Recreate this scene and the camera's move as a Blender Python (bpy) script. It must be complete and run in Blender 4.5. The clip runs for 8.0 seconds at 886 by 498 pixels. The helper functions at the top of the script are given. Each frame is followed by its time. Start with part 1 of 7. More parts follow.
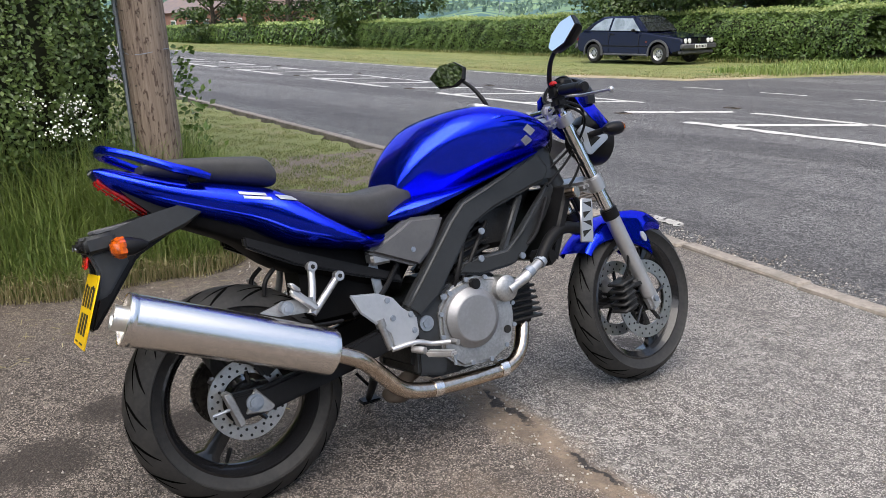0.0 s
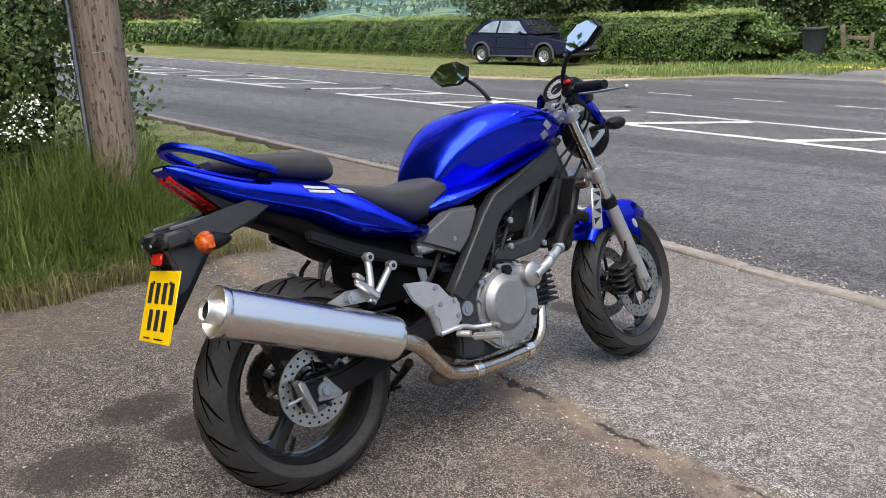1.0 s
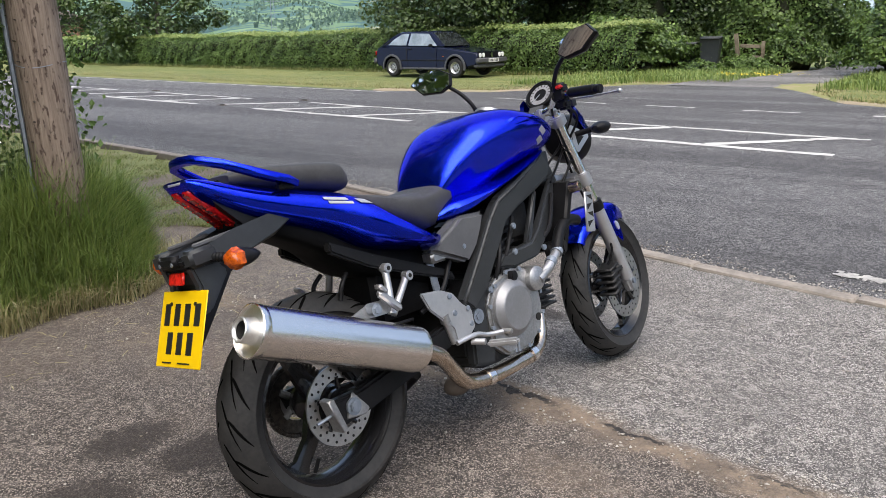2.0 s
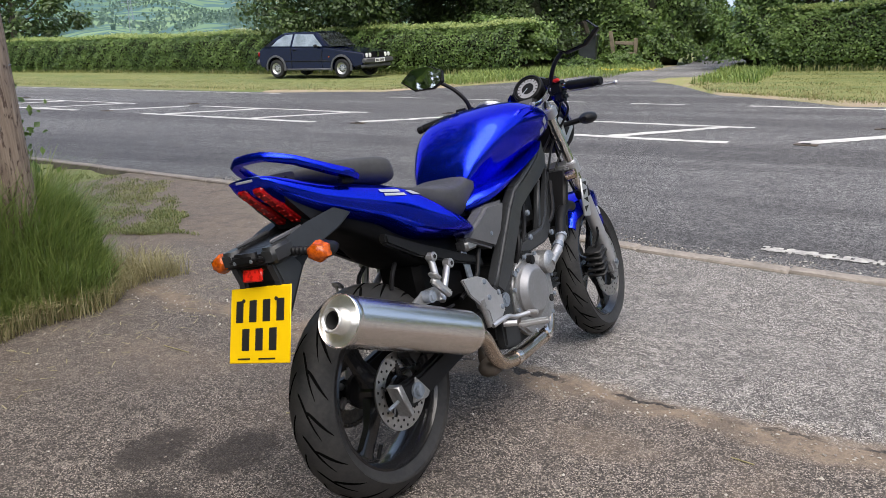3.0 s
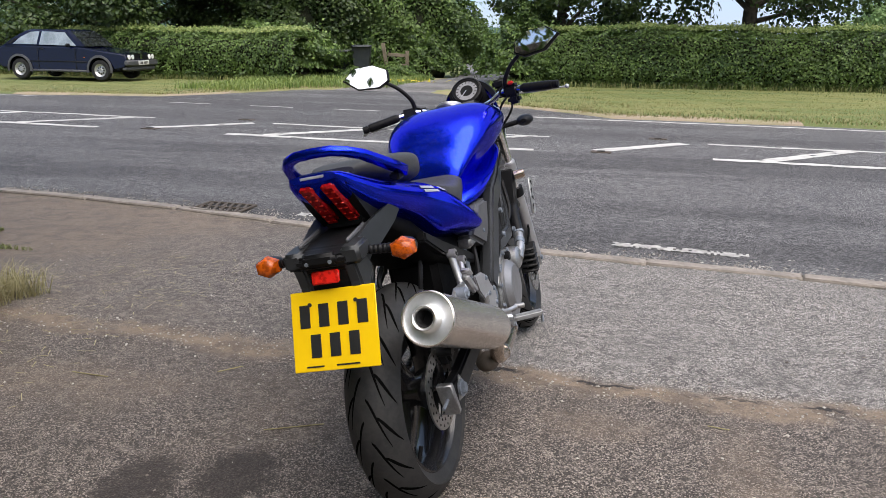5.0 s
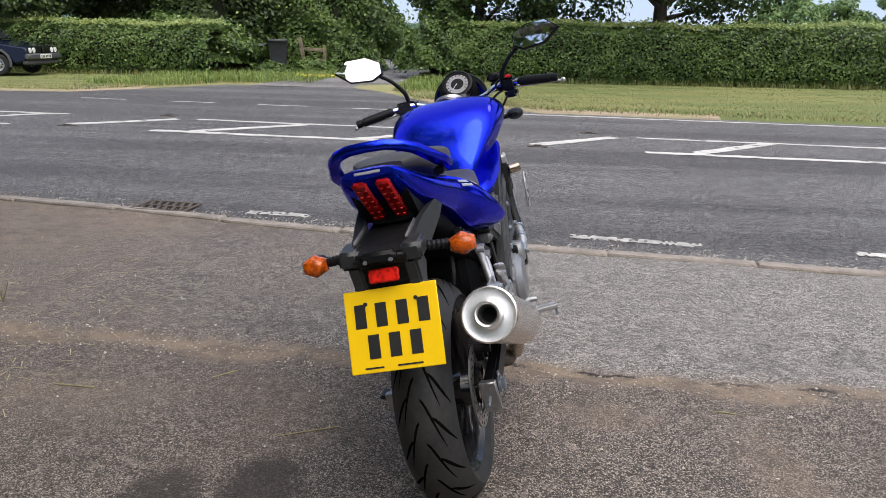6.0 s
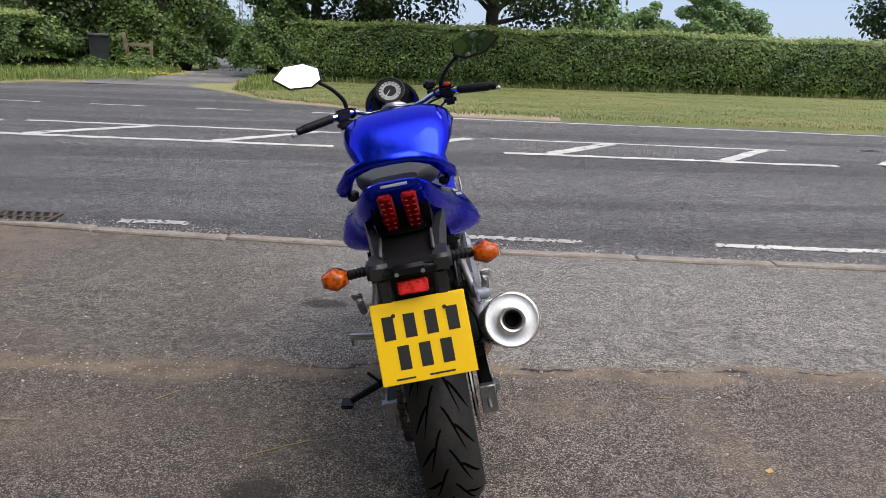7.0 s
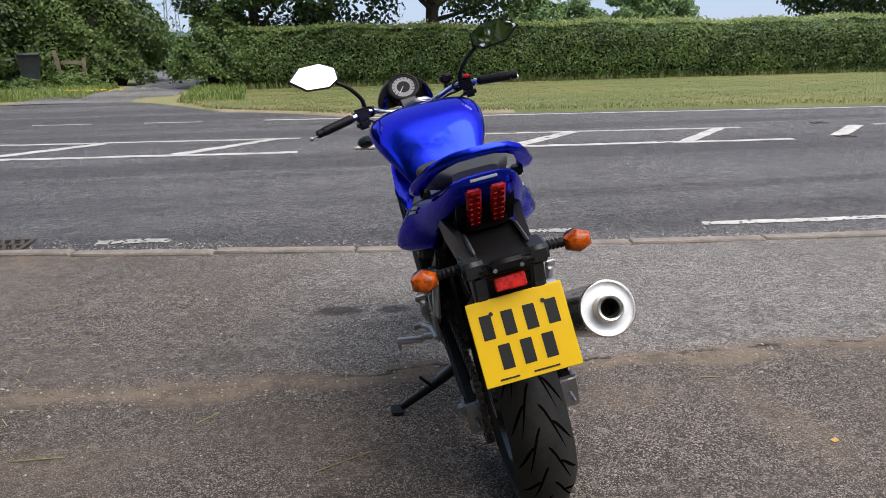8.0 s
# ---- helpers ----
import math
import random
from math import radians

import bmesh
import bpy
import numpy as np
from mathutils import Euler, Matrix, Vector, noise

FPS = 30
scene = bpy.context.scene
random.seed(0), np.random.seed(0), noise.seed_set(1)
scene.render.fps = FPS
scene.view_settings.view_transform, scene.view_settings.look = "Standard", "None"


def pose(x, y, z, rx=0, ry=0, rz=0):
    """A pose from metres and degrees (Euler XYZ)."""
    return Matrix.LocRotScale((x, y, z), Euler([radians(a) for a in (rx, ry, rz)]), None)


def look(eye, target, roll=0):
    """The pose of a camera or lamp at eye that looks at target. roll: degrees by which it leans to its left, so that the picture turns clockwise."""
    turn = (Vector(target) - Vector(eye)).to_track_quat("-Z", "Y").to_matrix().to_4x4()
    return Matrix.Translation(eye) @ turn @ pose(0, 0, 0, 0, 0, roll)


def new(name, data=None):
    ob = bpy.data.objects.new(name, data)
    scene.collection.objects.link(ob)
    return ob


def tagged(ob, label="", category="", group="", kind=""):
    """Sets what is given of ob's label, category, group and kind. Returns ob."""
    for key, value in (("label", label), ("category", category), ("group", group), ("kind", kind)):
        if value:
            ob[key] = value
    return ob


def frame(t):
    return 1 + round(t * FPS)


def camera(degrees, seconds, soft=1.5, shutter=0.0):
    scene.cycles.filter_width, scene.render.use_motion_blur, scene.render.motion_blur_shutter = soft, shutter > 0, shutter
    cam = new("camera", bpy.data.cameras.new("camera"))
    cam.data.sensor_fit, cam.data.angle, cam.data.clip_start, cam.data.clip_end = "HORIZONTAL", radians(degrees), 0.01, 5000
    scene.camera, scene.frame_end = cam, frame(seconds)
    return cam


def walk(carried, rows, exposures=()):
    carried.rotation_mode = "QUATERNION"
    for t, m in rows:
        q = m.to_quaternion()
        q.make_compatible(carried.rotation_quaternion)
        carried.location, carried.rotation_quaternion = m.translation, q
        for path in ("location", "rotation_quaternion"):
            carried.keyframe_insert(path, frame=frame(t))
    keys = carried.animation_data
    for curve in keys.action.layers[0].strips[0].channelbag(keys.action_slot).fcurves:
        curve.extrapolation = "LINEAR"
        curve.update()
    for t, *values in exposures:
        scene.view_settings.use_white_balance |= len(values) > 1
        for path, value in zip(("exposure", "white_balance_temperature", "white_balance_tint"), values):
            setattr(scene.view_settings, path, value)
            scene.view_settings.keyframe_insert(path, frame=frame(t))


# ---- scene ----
# ---- camera and its walk ----
cam = camera(58.0, 8.0, 0.6)
PATH = [
    (0.0, (1.859, -0.715, 1.358), (0.313, 0.429, 0.808), -1.44),
    (0.5, (1.747, -0.933, 1.355), (0.34, 0.378, 0.805), -0.57),
    (1.0, (1.637, -1.175, 1.367), (0.287, 0.194, 0.814), -0.75),
    (1.5, (1.521, -1.268, 1.35), (0.224, 0.154, 0.806), -0.54),
    (2.0, (1.382, -1.364, 1.351), (0.199, 0.16, 0.825), -1.31),
    (2.2, (1.328, -1.413, 1.355), (0.201, 0.153, 0.83), -1.31),
    (3.3, (0.954, -1.779, 1.352), (0.084, -0.057, 0.824), -1.65),
    (3.5, (0.913, -1.791, 1.343), (0.085, -0.046, 0.824), -1.31),
    (4.0, (0.745, -1.823, 1.331), (0.057, -0.016, 0.818), -0.97),
    (4.5, (0.552, -1.883, 1.32), (-0.001, -0.031, 0.807), -0.16),
    (4.7, (0.445, -1.947, 1.325), (-0.024, -0.071, 0.813), 0.28),
    (5.8, (0.041, -1.998, 1.304), (-0.152, -0.077, 0.784), 1.36),
    (6.0, (-0.033, -1.989, 1.304), (-0.178, -0.063, 0.783), 1.3),
    (6.5, (-0.218, -1.978, 1.3), (-0.131, -0.048, 0.785), 2.81),
    (7.0, (-0.484, -2.009, 1.323), (-0.203, -0.095, 0.814), 2.7),
    (7.5, (-0.642, -1.986, 1.308), (-0.33, -0.077, 0.799), 1.38),
    (8.0, (-0.797, -1.883, 1.29), (-0.383, 0.007, 0.781), -0.57),
]
walk(cam, [(t, look(e, a, r)) for t, e, a, r in PATH], exposures=[(0.0, 1.18, 6750, 12), (2.0, 1.15, 6750, 12), (4.5, 1.03, 6750, 13), (6.0, 0.95, 6750, 13), (6.5, 0.87, 6750, 13), (7.0, 0.78, 6750, 13), (8.0, 0.78, 6750, 13)])

# ---- sky and sun: bright, hazy, mostly overcast ----
SUN_EL, SUN_AZ = radians(64), radians(140)
world = bpy.data.worlds.new("sky")
scene.world = world
world.use_nodes = True
wn = world.node_tree.nodes
sky = wn.new("ShaderNodeTexSky")
sky.sky_type, sky.sun_disc = "NISHITA", False
sky.sun_elevation, sky.sun_rotation = SUN_EL, SUN_AZ
sky.air_density, sky.dust_density, sky.ozone_density = 1.0, 0.4, 3.0
haze = wn.new("ShaderNodeMix")       # thin even cloud over the clear sky
haze.data_type = "RGBA"
haze.inputs[0].default_value = 0.75
haze.inputs[7].default_value = (2.7, 3.75, 5.7, 1.0)
world.node_tree.links.new(sky.outputs[0], haze.inputs[6])
SUN_DIR = Vector((math.sin(SUN_AZ) * math.cos(SUN_EL), math.cos(SUN_AZ) * math.cos(SUN_EL), math.sin(SUN_EL)))
toward = wn.new("ShaderNodeVectorMath")      # the cloud is brightest round the veiled sun
toward.operation = "DOT_PRODUCT"
toward.inputs[1].default_value = SUN_DIR
glow = wn.new("ShaderNodeMapRange")
glow.interpolation_type = "SMOOTHSTEP"
glow.inputs["From Min"].default_value, glow.inputs["From Max"].default_value = 0.45, 1.0
bright = wn.new("ShaderNodeMix")
bright.data_type, bright.blend_type = "RGBA", "ADD"
bright.inputs[7].default_value = (13.5, 12.9, 12.0, 1.0)
world.node_tree.links.new(wn.new("ShaderNodeTexCoord").outputs["Generated"], toward.inputs[0])
world.node_tree.links.new(toward.outputs["Value"], glow.inputs["Value"])
world.node_tree.links.new(glow.outputs["Result"], bright.inputs[0])
world.node_tree.links.new(haze.outputs[2], bright.inputs[6])
world.node_tree.links.new(bright.outputs[2], wn["Background"].inputs[0])
wn["Background"].inputs[1].default_value = 0.095
sun = new("sun", bpy.data.lights.new("sun", "SUN"))
sun.data.energy, sun.data.angle, sun.data.color = 1.45, radians(60), (1.0, 0.94, 0.85)
sun.matrix_world = look(SUN_DIR * 50, (0, 0, 0))

# ---- materials ----
SKEW_ANGLE = 0.09               # the road, and the mower along it, run slightly askew to x


def nodes_of(name):
    m = bpy.data.materials.new(name)
    m.use_nodes = True
    return m, m.node_tree, m.node_tree.nodes["Principled BSDF"]


def coords(nt):
    return nt.nodes.new("ShaderNodeTexCoord").outputs["Object"]


def noise_tex(nt, vec, scale, detail=4.0, rough=0.55):
    n = nt.nodes.new("ShaderNodeTexNoise")
    n.inputs["Scale"].default_value, n.inputs["Detail"].default_value, n.inputs["Roughness"].default_value = scale, detail, rough
    nt.links.new(vec, n.inputs["Vector"])
    return n.outputs["Fac"]


def voronoi(nt, vec, scale, feature="F1", out="Distance"):
    n = nt.nodes.new("ShaderNodeTexVoronoi")
    n.feature = feature
    n.inputs["Scale"].default_value = scale
    nt.links.new(vec, n.inputs["Vector"])
    return n.outputs[out]


def calc(nt, op, a, b=0.0, clamp=False):
    n = nt.nodes.new("ShaderNodeMath")
    n.operation, n.use_clamp = op, clamp
    for i, v in enumerate((a, b)):
        if isinstance(v, (int, float)):
            n.inputs[i].default_value = v
        else:
            nt.links.new(v, n.inputs[i])
    return n.outputs[0]


def step(nt, value, lo, hi):
    n = nt.nodes.new("ShaderNodeMapRange")
    n.interpolation_type = "SMOOTHSTEP"
    nt.links.new(value, n.inputs["Value"])
    n.inputs["From Min"].default_value, n.inputs["From Max"].default_value = lo, hi
    return n.outputs["Result"]


def blend(nt, fac, a, b, mode="MIX"):
    n = nt.nodes.new("ShaderNodeMix")
    n.data_type, n.blend_type = "RGBA", mode
    for i, v in ((0, fac), (6, a), (7, b)):
        if isinstance(v, (int, float)):
            n.inputs[i].default_value = v
        elif isinstance(v, tuple):
            n.inputs[i].default_value = (*v, 1.0)
        else:
            nt.links.new(v, n.inputs[i])
    return n.outputs[2]


def bump(nt, bsdf, height, strength=0.4, dist=0.004):
    n = nt.nodes.new("ShaderNodeBump")
    n.inputs["Strength"].default_value, n.inputs["Distance"].default_value = strength, dist
    nt.links.new(height, n.inputs["Height"])
    nt.links.new(n.outputs[0], bsdf.inputs["Normal"])


def mat(name, col, rough=0.5, metal=0.0, col2=None, scale=6.0, bscale=0.0, bstr=0.3, bdist=0.002, coat=0.0, rvar=0.08):
    """A surface with two tones at two scales, uneven gloss and fine relief."""
    m, nt, b = nodes_of(name)
    v = coords(nt)
    col2 = col2 or tuple(c * 0.8 for c in col)
    f = calc(nt, "MULTIPLY_ADD", noise_tex(nt, v, scale), 0.6)
    f.node.inputs[2].default_value = 0.0
    f = calc(nt, "ADD", f, calc(nt, "MULTIPLY", noise_tex(nt, v, scale * 9, 5), 0.4))
    nt.links.new(blend(nt, step(nt, f, 0.35, 0.65), col, col2), b.inputs["Base Color"])
    r = calc(nt, "ADD", calc(nt, "MULTIPLY", noise_tex(nt, v, scale * 3), 2 * rvar), rough - rvar, True)
    nt.links.new(r, b.inputs["Roughness"])
    b.inputs["Specular IOR Level"].default_value = 0.35
    b.inputs["Metallic"].default_value = metal
    b.inputs["Coat Weight"].default_value = coat
    b.inputs["Coat Roughness"].default_value = 0.04
    if bscale:
        bump(nt, b, noise_tex(nt, v, bscale, 6), bstr, bdist)
    return m


def leaf_mat(name, dark, mid, light, rough=0.45, streak=None):
    m, nt, b = nodes_of(name)
    g = nt.nodes.new("ShaderNodeNewGeometry")
    ramp = nt.nodes.new("ShaderNodeValToRGB")
    ramp.color_ramp.elements[0].color, ramp.color_ramp.elements[1].color = (*dark, 1), (*light, 1)
    e = ramp.color_ramp.elements.new(0.55)
    e.color = (*mid, 1)
    nt.links.new(g.outputs["Random Per Island"], ramp.inputs[0])
    where = coords(nt)
    if streak:                  # bands left by the mower
        mp = nt.nodes.new("ShaderNodeMapping")
        mp.inputs["Scale"].default_value, mp.inputs["Rotation"].default_value = streak, (0, 0, SKEW_ANGLE)
        nt.links.new(where, mp.inputs[0])
        where = mp.outputs[0]
    big = noise_tex(nt, where, 0.9, 2)
    col = blend(nt, step(nt, big, 0.35, 0.7), ramp.outputs[0], blend(nt, 0.8 if streak else 0.45, ramp.outputs[0], light), "MIX")
    nt.links.new(col, b.inputs["Base Color"])
    b.inputs["Roughness"].default_value = rough
    tr = nt.nodes.new("ShaderNodeBsdfTranslucent")
    nt.links.new(col, tr.inputs[0])
    mix = nt.nodes.new("ShaderNodeMixShader")
    mix.inputs[0].default_value = 0.3
    nt.links.new(b.outputs[0], mix.inputs[1])
    nt.links.new(tr.outputs[0], mix.inputs[2])
    nt.links.new(mix.outputs[0], nt.nodes["Material Output"].inputs[0])
    return m


def asphalt_mat(name, tone, stone, chip=150.0, apron=False):
    """Chipped asphalt: single stones in a dark binder, dust, wear; the forecourt also has dirt along its joint and oil stains."""
    m, nt, b = nodes_of(name)
    v = coords(nt)
    cell = voronoi(nt, v, chip, out="Color")
    dist = voronoi(nt, v, chip)
    sep = nt.nodes.new("ShaderNodeSeparateColor")
    nt.links.new(cell, sep.inputs[0])
    light = step(nt, sep.outputs[0], 0.35, 0.85)
    col = blend(nt, calc(nt, "MULTIPLY", light, step(nt, dist, 0.75, 0.35)), tone, stone)
    cell2 = voronoi(nt, v, chip * 2.3, out="Color")
    sep2 = nt.nodes.new("ShaderNodeSeparateColor")
    nt.links.new(cell2, sep2.inputs[0])
    pits = step(nt, sep2.outputs[1], 0.6, 0.8)
    col = blend(nt, calc(nt, "MULTIPLY", pits, 0.85), col, tuple(c * 0.15 for c in tone))
    col = blend(nt, calc(nt, "MULTIPLY", step(nt, sep2.outputs[0], 0.8, 0.9), 0.85), col, tuple(min(0.75, c * 1.8) for c in stone))
    broad = step(nt, noise_tex(nt, v, 0.7, 5), 0.32, 0.7)
    col = blend(nt, calc(nt, "MULTIPLY", broad, 0.35), col, tuple(c * 1.5 for c in tone))
    mid = step(nt, noise_tex(nt, v, 5.0, 6), 0.4, 0.72)
    col = blend(nt, calc(nt, "MULTIPLY", mid, 0.3), col, tuple(c * 0.62 for c in tone))
    mott = noise_tex(nt, v, 21.0, 6, 0.75)
    col = blend(nt, calc(nt, "MULTIPLY", step(nt, mott, 0.53, 0.66), 0.55), col, tuple(c * 0.4 for c in tone))
    col = blend(nt, calc(nt, "MULTIPLY", step(nt, mott, 0.46, 0.36), 0.4), col, tuple(min(0.6, c * 1.1) for c in stone))
    if not apron:               # long dark wheel tracks and paler strips between them
        mp = nt.nodes.new("ShaderNodeMapping")
        mp.inputs["Scale"].default_value, mp.inputs["Rotation"].default_value = (0.05, 0.9, 1.0), (0, 0, SKEW_ANGLE)
        nt.links.new(v, mp.inputs[0])
        band = noise_tex(nt, mp.outputs[0], 1.1, 5)
        col = blend(nt, calc(nt, "MULTIPLY", step(nt, band, 0.42, 0.6), 0.85), col, (0.58, 0.575, 0.58), "MULTIPLY")
    if apron:
        xyz = nt.nodes.new("ShaderNodeSeparateXYZ")
        nt.links.new(v, xyz.inputs[0])
        x, y = xyz.outputs[0], xyz.outputs[1]
        wob = calc(nt, "MULTIPLY", calc(nt, "SUBTRACT", noise_tex(nt, v, 2.2, 5), 0.5), 0.35)
        fine = calc(nt, "MULTIPLY", calc(nt, "SUBTRACT", noise_tex(nt, v, 14.0, 6, 0.7), 0.5), 0.14)
        chipn = calc(nt, "SUBTRACT", noise_tex(nt, v, 55.0, 4, 0.8), 0.5)
        joint = calc(nt, "ADD", calc(nt, "ADD", y, calc(nt, "MULTIPLY", x, 0.07)), -0.95)
        near = calc(nt, "ADD", joint, wob)
        # smoother, browner old surface on the near side of the joint
        old = step(nt, near, 0.03, -0.05)
        old = calc(nt, "MAXIMUM", old, calc(nt, "MULTIPLY", step(nt, calc(nt, "ADD", x, calc(nt, "MULTIPLY", wob, 3.0)), 0.1, -1.3), 0.8))
        col = blend(nt, calc(nt, "MULTIPLY", old, 0.9), col, (0.6, 0.54, 0.495), "MULTIPLY")
        # sandy dirt along the joint and on the corner by the kerb
        sand = noise_tex(nt, v, 38.0, 6, 0.7)
        sandcol = blend(nt, sand, (0.085, 0.063, 0.046), (0.29, 0.222, 0.163))
        sandcol = blend(nt, calc(nt, "MULTIPLY", step(nt, noise_tex(nt, v, 8.0, 6, 0.7), 0.45, 0.62), 0.7), sandcol, (0.1, 0.078, 0.06))
        sandcol = blend(nt, step(nt, chipn, 0.13, 0.2), sandcol, (0.03, 0.026, 0.024))
        strip = step(nt, calc(nt, "ABSOLUTE", calc(nt, "ADD", calc(nt, "ADD", joint, 0.04), calc(nt, "ADD", calc(nt, "MULTIPLY", wob, 1.1), fine))), 0.13, 0.02)
        strip = calc(nt, "MULTIPLY", strip, step(nt, noise_tex(nt, v, 3.1, 5), 0.28, 0.44))
        col = blend(nt, calc(nt, "MULTIPLY", strip, 0.95), col, sandcol)
        corner = step(nt, calc(nt, "ADD", calc(nt, "ADD", x, calc(nt, "MULTIPLY", y, -0.45)), calc(nt, "MULTIPLY", wob, 3.0)), -3.0, -4.3)
        edge = step(nt, calc(nt, "ADD", x, calc(nt, "MULTIPLY", wob, 2.0)), -1.75, -2.35)
        cover = calc(nt, "MAXIMUM", corner, calc(nt, "MULTIPLY", edge, 0.4))
        col = blend(nt, calc(nt, "MULTIPLY", cover, 0.62), col, sandcol)
        film = calc(nt, "MULTIPLY", step(nt, noise_tex(nt, v, 1.3, 6), 0.47, 0.7), calc(nt, "MULTIPLY", old, 0.45))
        col = blend(nt, calc(nt, "MULTIPLY", film, 0.45), col, sandcol)
        for sx, sy, rx, ry in ((0.83, 0.2, 0.14, 0.34), (0.35, 0.55, 0.2, 0.12), (-1.6, 0.5, 0.4, 0.2)):
            ex = calc(nt, "POWER", calc(nt, "ABSOLUTE", calc(nt, "MULTIPLY", calc(nt, "ADD", x, -sx), 1 / rx)), 2.0)
            ey = calc(nt, "POWER", calc(nt, "ABSOLUTE", calc(nt, "MULTIPLY", calc(nt, "ADD", y, -sy), 1 / ry)), 2.0)
            rim = calc(nt, "ADD", calc(nt, "ADD", ex, ey), calc(nt, "ADD", calc(nt, "MULTIPLY", wob, 5.0), calc(nt, "MULTIPLY", fine, 8.0)))
            rim = calc(nt, "ADD", rim, calc(nt, "MULTIPLY", chipn, 3.0))
            col = blend(nt, calc(nt, "MULTIPLY", step(nt, rim, 1.5, -0.5), 0.42), col, sandcol)
        # the dark crack itself
        crack = step(nt, calc(nt, "ABSOLUTE", calc(nt, "ADD", joint, calc(nt, "ADD", calc(nt, "MULTIPLY", wob, 0.5), fine))), 0.019, 0.007)
        crack = calc(nt, "MULTIPLY", crack, step(nt, noise_tex(nt, v, 4.0, 4), 0.4, 0.52))
        crack = calc(nt, "MULTIPLY", crack, step(nt, x, -0.75, -0.35))
        col = blend(nt, crack, col, (0.025, 0.022, 0.02))
        # oil and water stains with ragged rims
        for sx, sy, rx, ry in ((-0.96, -0.1, 0.12, 0.17), (-0.73, -0.42, 0.16, 0.16), (-0.69, 0.0, 0.12, 0.15), (-0.5, 1.86, 0.12, 0.08), (-0.24, 1.83, 0.09, 0.07)):
            ex = calc(nt, "POWER", calc(nt, "ABSOLUTE", calc(nt, "MULTIPLY", calc(nt, "ADD", x, -sx), 1 / rx)), 2.0)
            ey = calc(nt, "POWER", calc(nt, "ABSOLUTE", calc(nt, "MULTIPLY", calc(nt, "ADD", y, -sy), 1 / ry)), 2.0)
            rim = calc(nt, "ADD", calc(nt, "ADD", ex, ey), calc(nt, "ADD", calc(nt, "MULTIPLY", wob, 5.0), calc(nt, "MULTIPLY", fine, 7.0)))
            rim = calc(nt, "ADD", rim, calc(nt, "MULTIPLY", chipn, 3.2))
            col = blend(nt, calc(nt, "MULTIPLY", step(nt, rim, 1.4, 0.4), 0.8), col, (0.028, 0.022, 0.019))
    nt.links.new(col, b.inputs["Base Color"])
    b.inputs["Roughness"].default_value = 0.82
    b.inputs["Specular IOR Level"].default_value = 0.35
    h = calc(nt, "ADD", calc(nt, "MULTIPLY", dist, -1.0), calc(nt, "MULTIPLY", noise_tex(nt, v, 60, 5), 0.6))
    bump(nt, b, h, 0.95, 0.0045)
    return m


def soil_mat(name, grass, soil, dry, amount=(0.4, 0.6), streak=None):
    m, nt, b = nodes_of(name)
    v = coords(nt)
    wide = v
    if streak:
        mp = nt.nodes.new("ShaderNodeMapping")
        mp.inputs["Scale"].default_value, mp.inputs["Rotation"].default_value = streak, (0, 0, SKEW_ANGLE)
        nt.links.new(v, mp.inputs[0])
        wide = mp.outputs[0]
    col = blend(nt, noise_tex(nt, v, 22, 6), grass, dry)
    col = blend(nt, step(nt, noise_tex(nt, wide, 1.6, 6), *amount), col, blend(nt, noise_tex(nt, v, 40, 6), soil, dry))
    nt.links.new(col, b.inputs["Base Color"])
    b.inputs["Roughness"].default_value = 0.95
    bump(nt, b, noise_tex(nt, v, 45, 6), 0.8, 0.02)
    return m


def lens_mat(name, col, rough=0.2):
    m, nt, b = nodes_of(name)
    v = coords(nt)
    nt.links.new(blend(nt, step(nt, noise_tex(nt, v, 90, 2), 0.4, 0.62), col, tuple(c * 0.55 for c in col)), b.inputs["Base Color"])
    b.inputs["Roughness"].default_value = rough
    b.inputs["Coat Weight"].default_value = 0.3
    b.inputs["Specular IOR Level"].default_value = 0.3
    bump(nt, b, voronoi(nt, v, 140), 0.25, 0.002)
    return m


def glass_mat(name, tint=(0.9, 0.95, 0.95)):
    m, nt, b = nodes_of(name)
    b.inputs["Base Color"].default_value = (*tint, 1)
    b.inputs["Transmission Weight"].default_value, b.inputs["Roughness"].default_value = 1.0, 0.02
    b.inputs["IOR"].default_value = 1.45
    return m


def brushed_mat(name, col, rough=0.3, axis=(1.0, 60.0, 1.0)):
    m, nt, b = nodes_of(name)
    mp = nt.nodes.new("ShaderNodeMapping")
    mp.inputs["Scale"].default_value = axis
    nt.links.new(coords(nt), mp.inputs[0])
    streak = noise_tex(nt, mp.outputs[0], 30, 4)
    nt.links.new(blend(nt, streak, tuple(c * 0.92 for c in col), col), b.inputs["Base Color"])
    nt.links.new(calc(nt, "ADD", calc(nt, "MULTIPLY", streak, 0.08), rough - 0.04), b.inputs["Roughness"])
    b.inputs["Metallic"].default_value = 1.0
    bump(nt, b, streak, 0.02, 0.001)
    return m


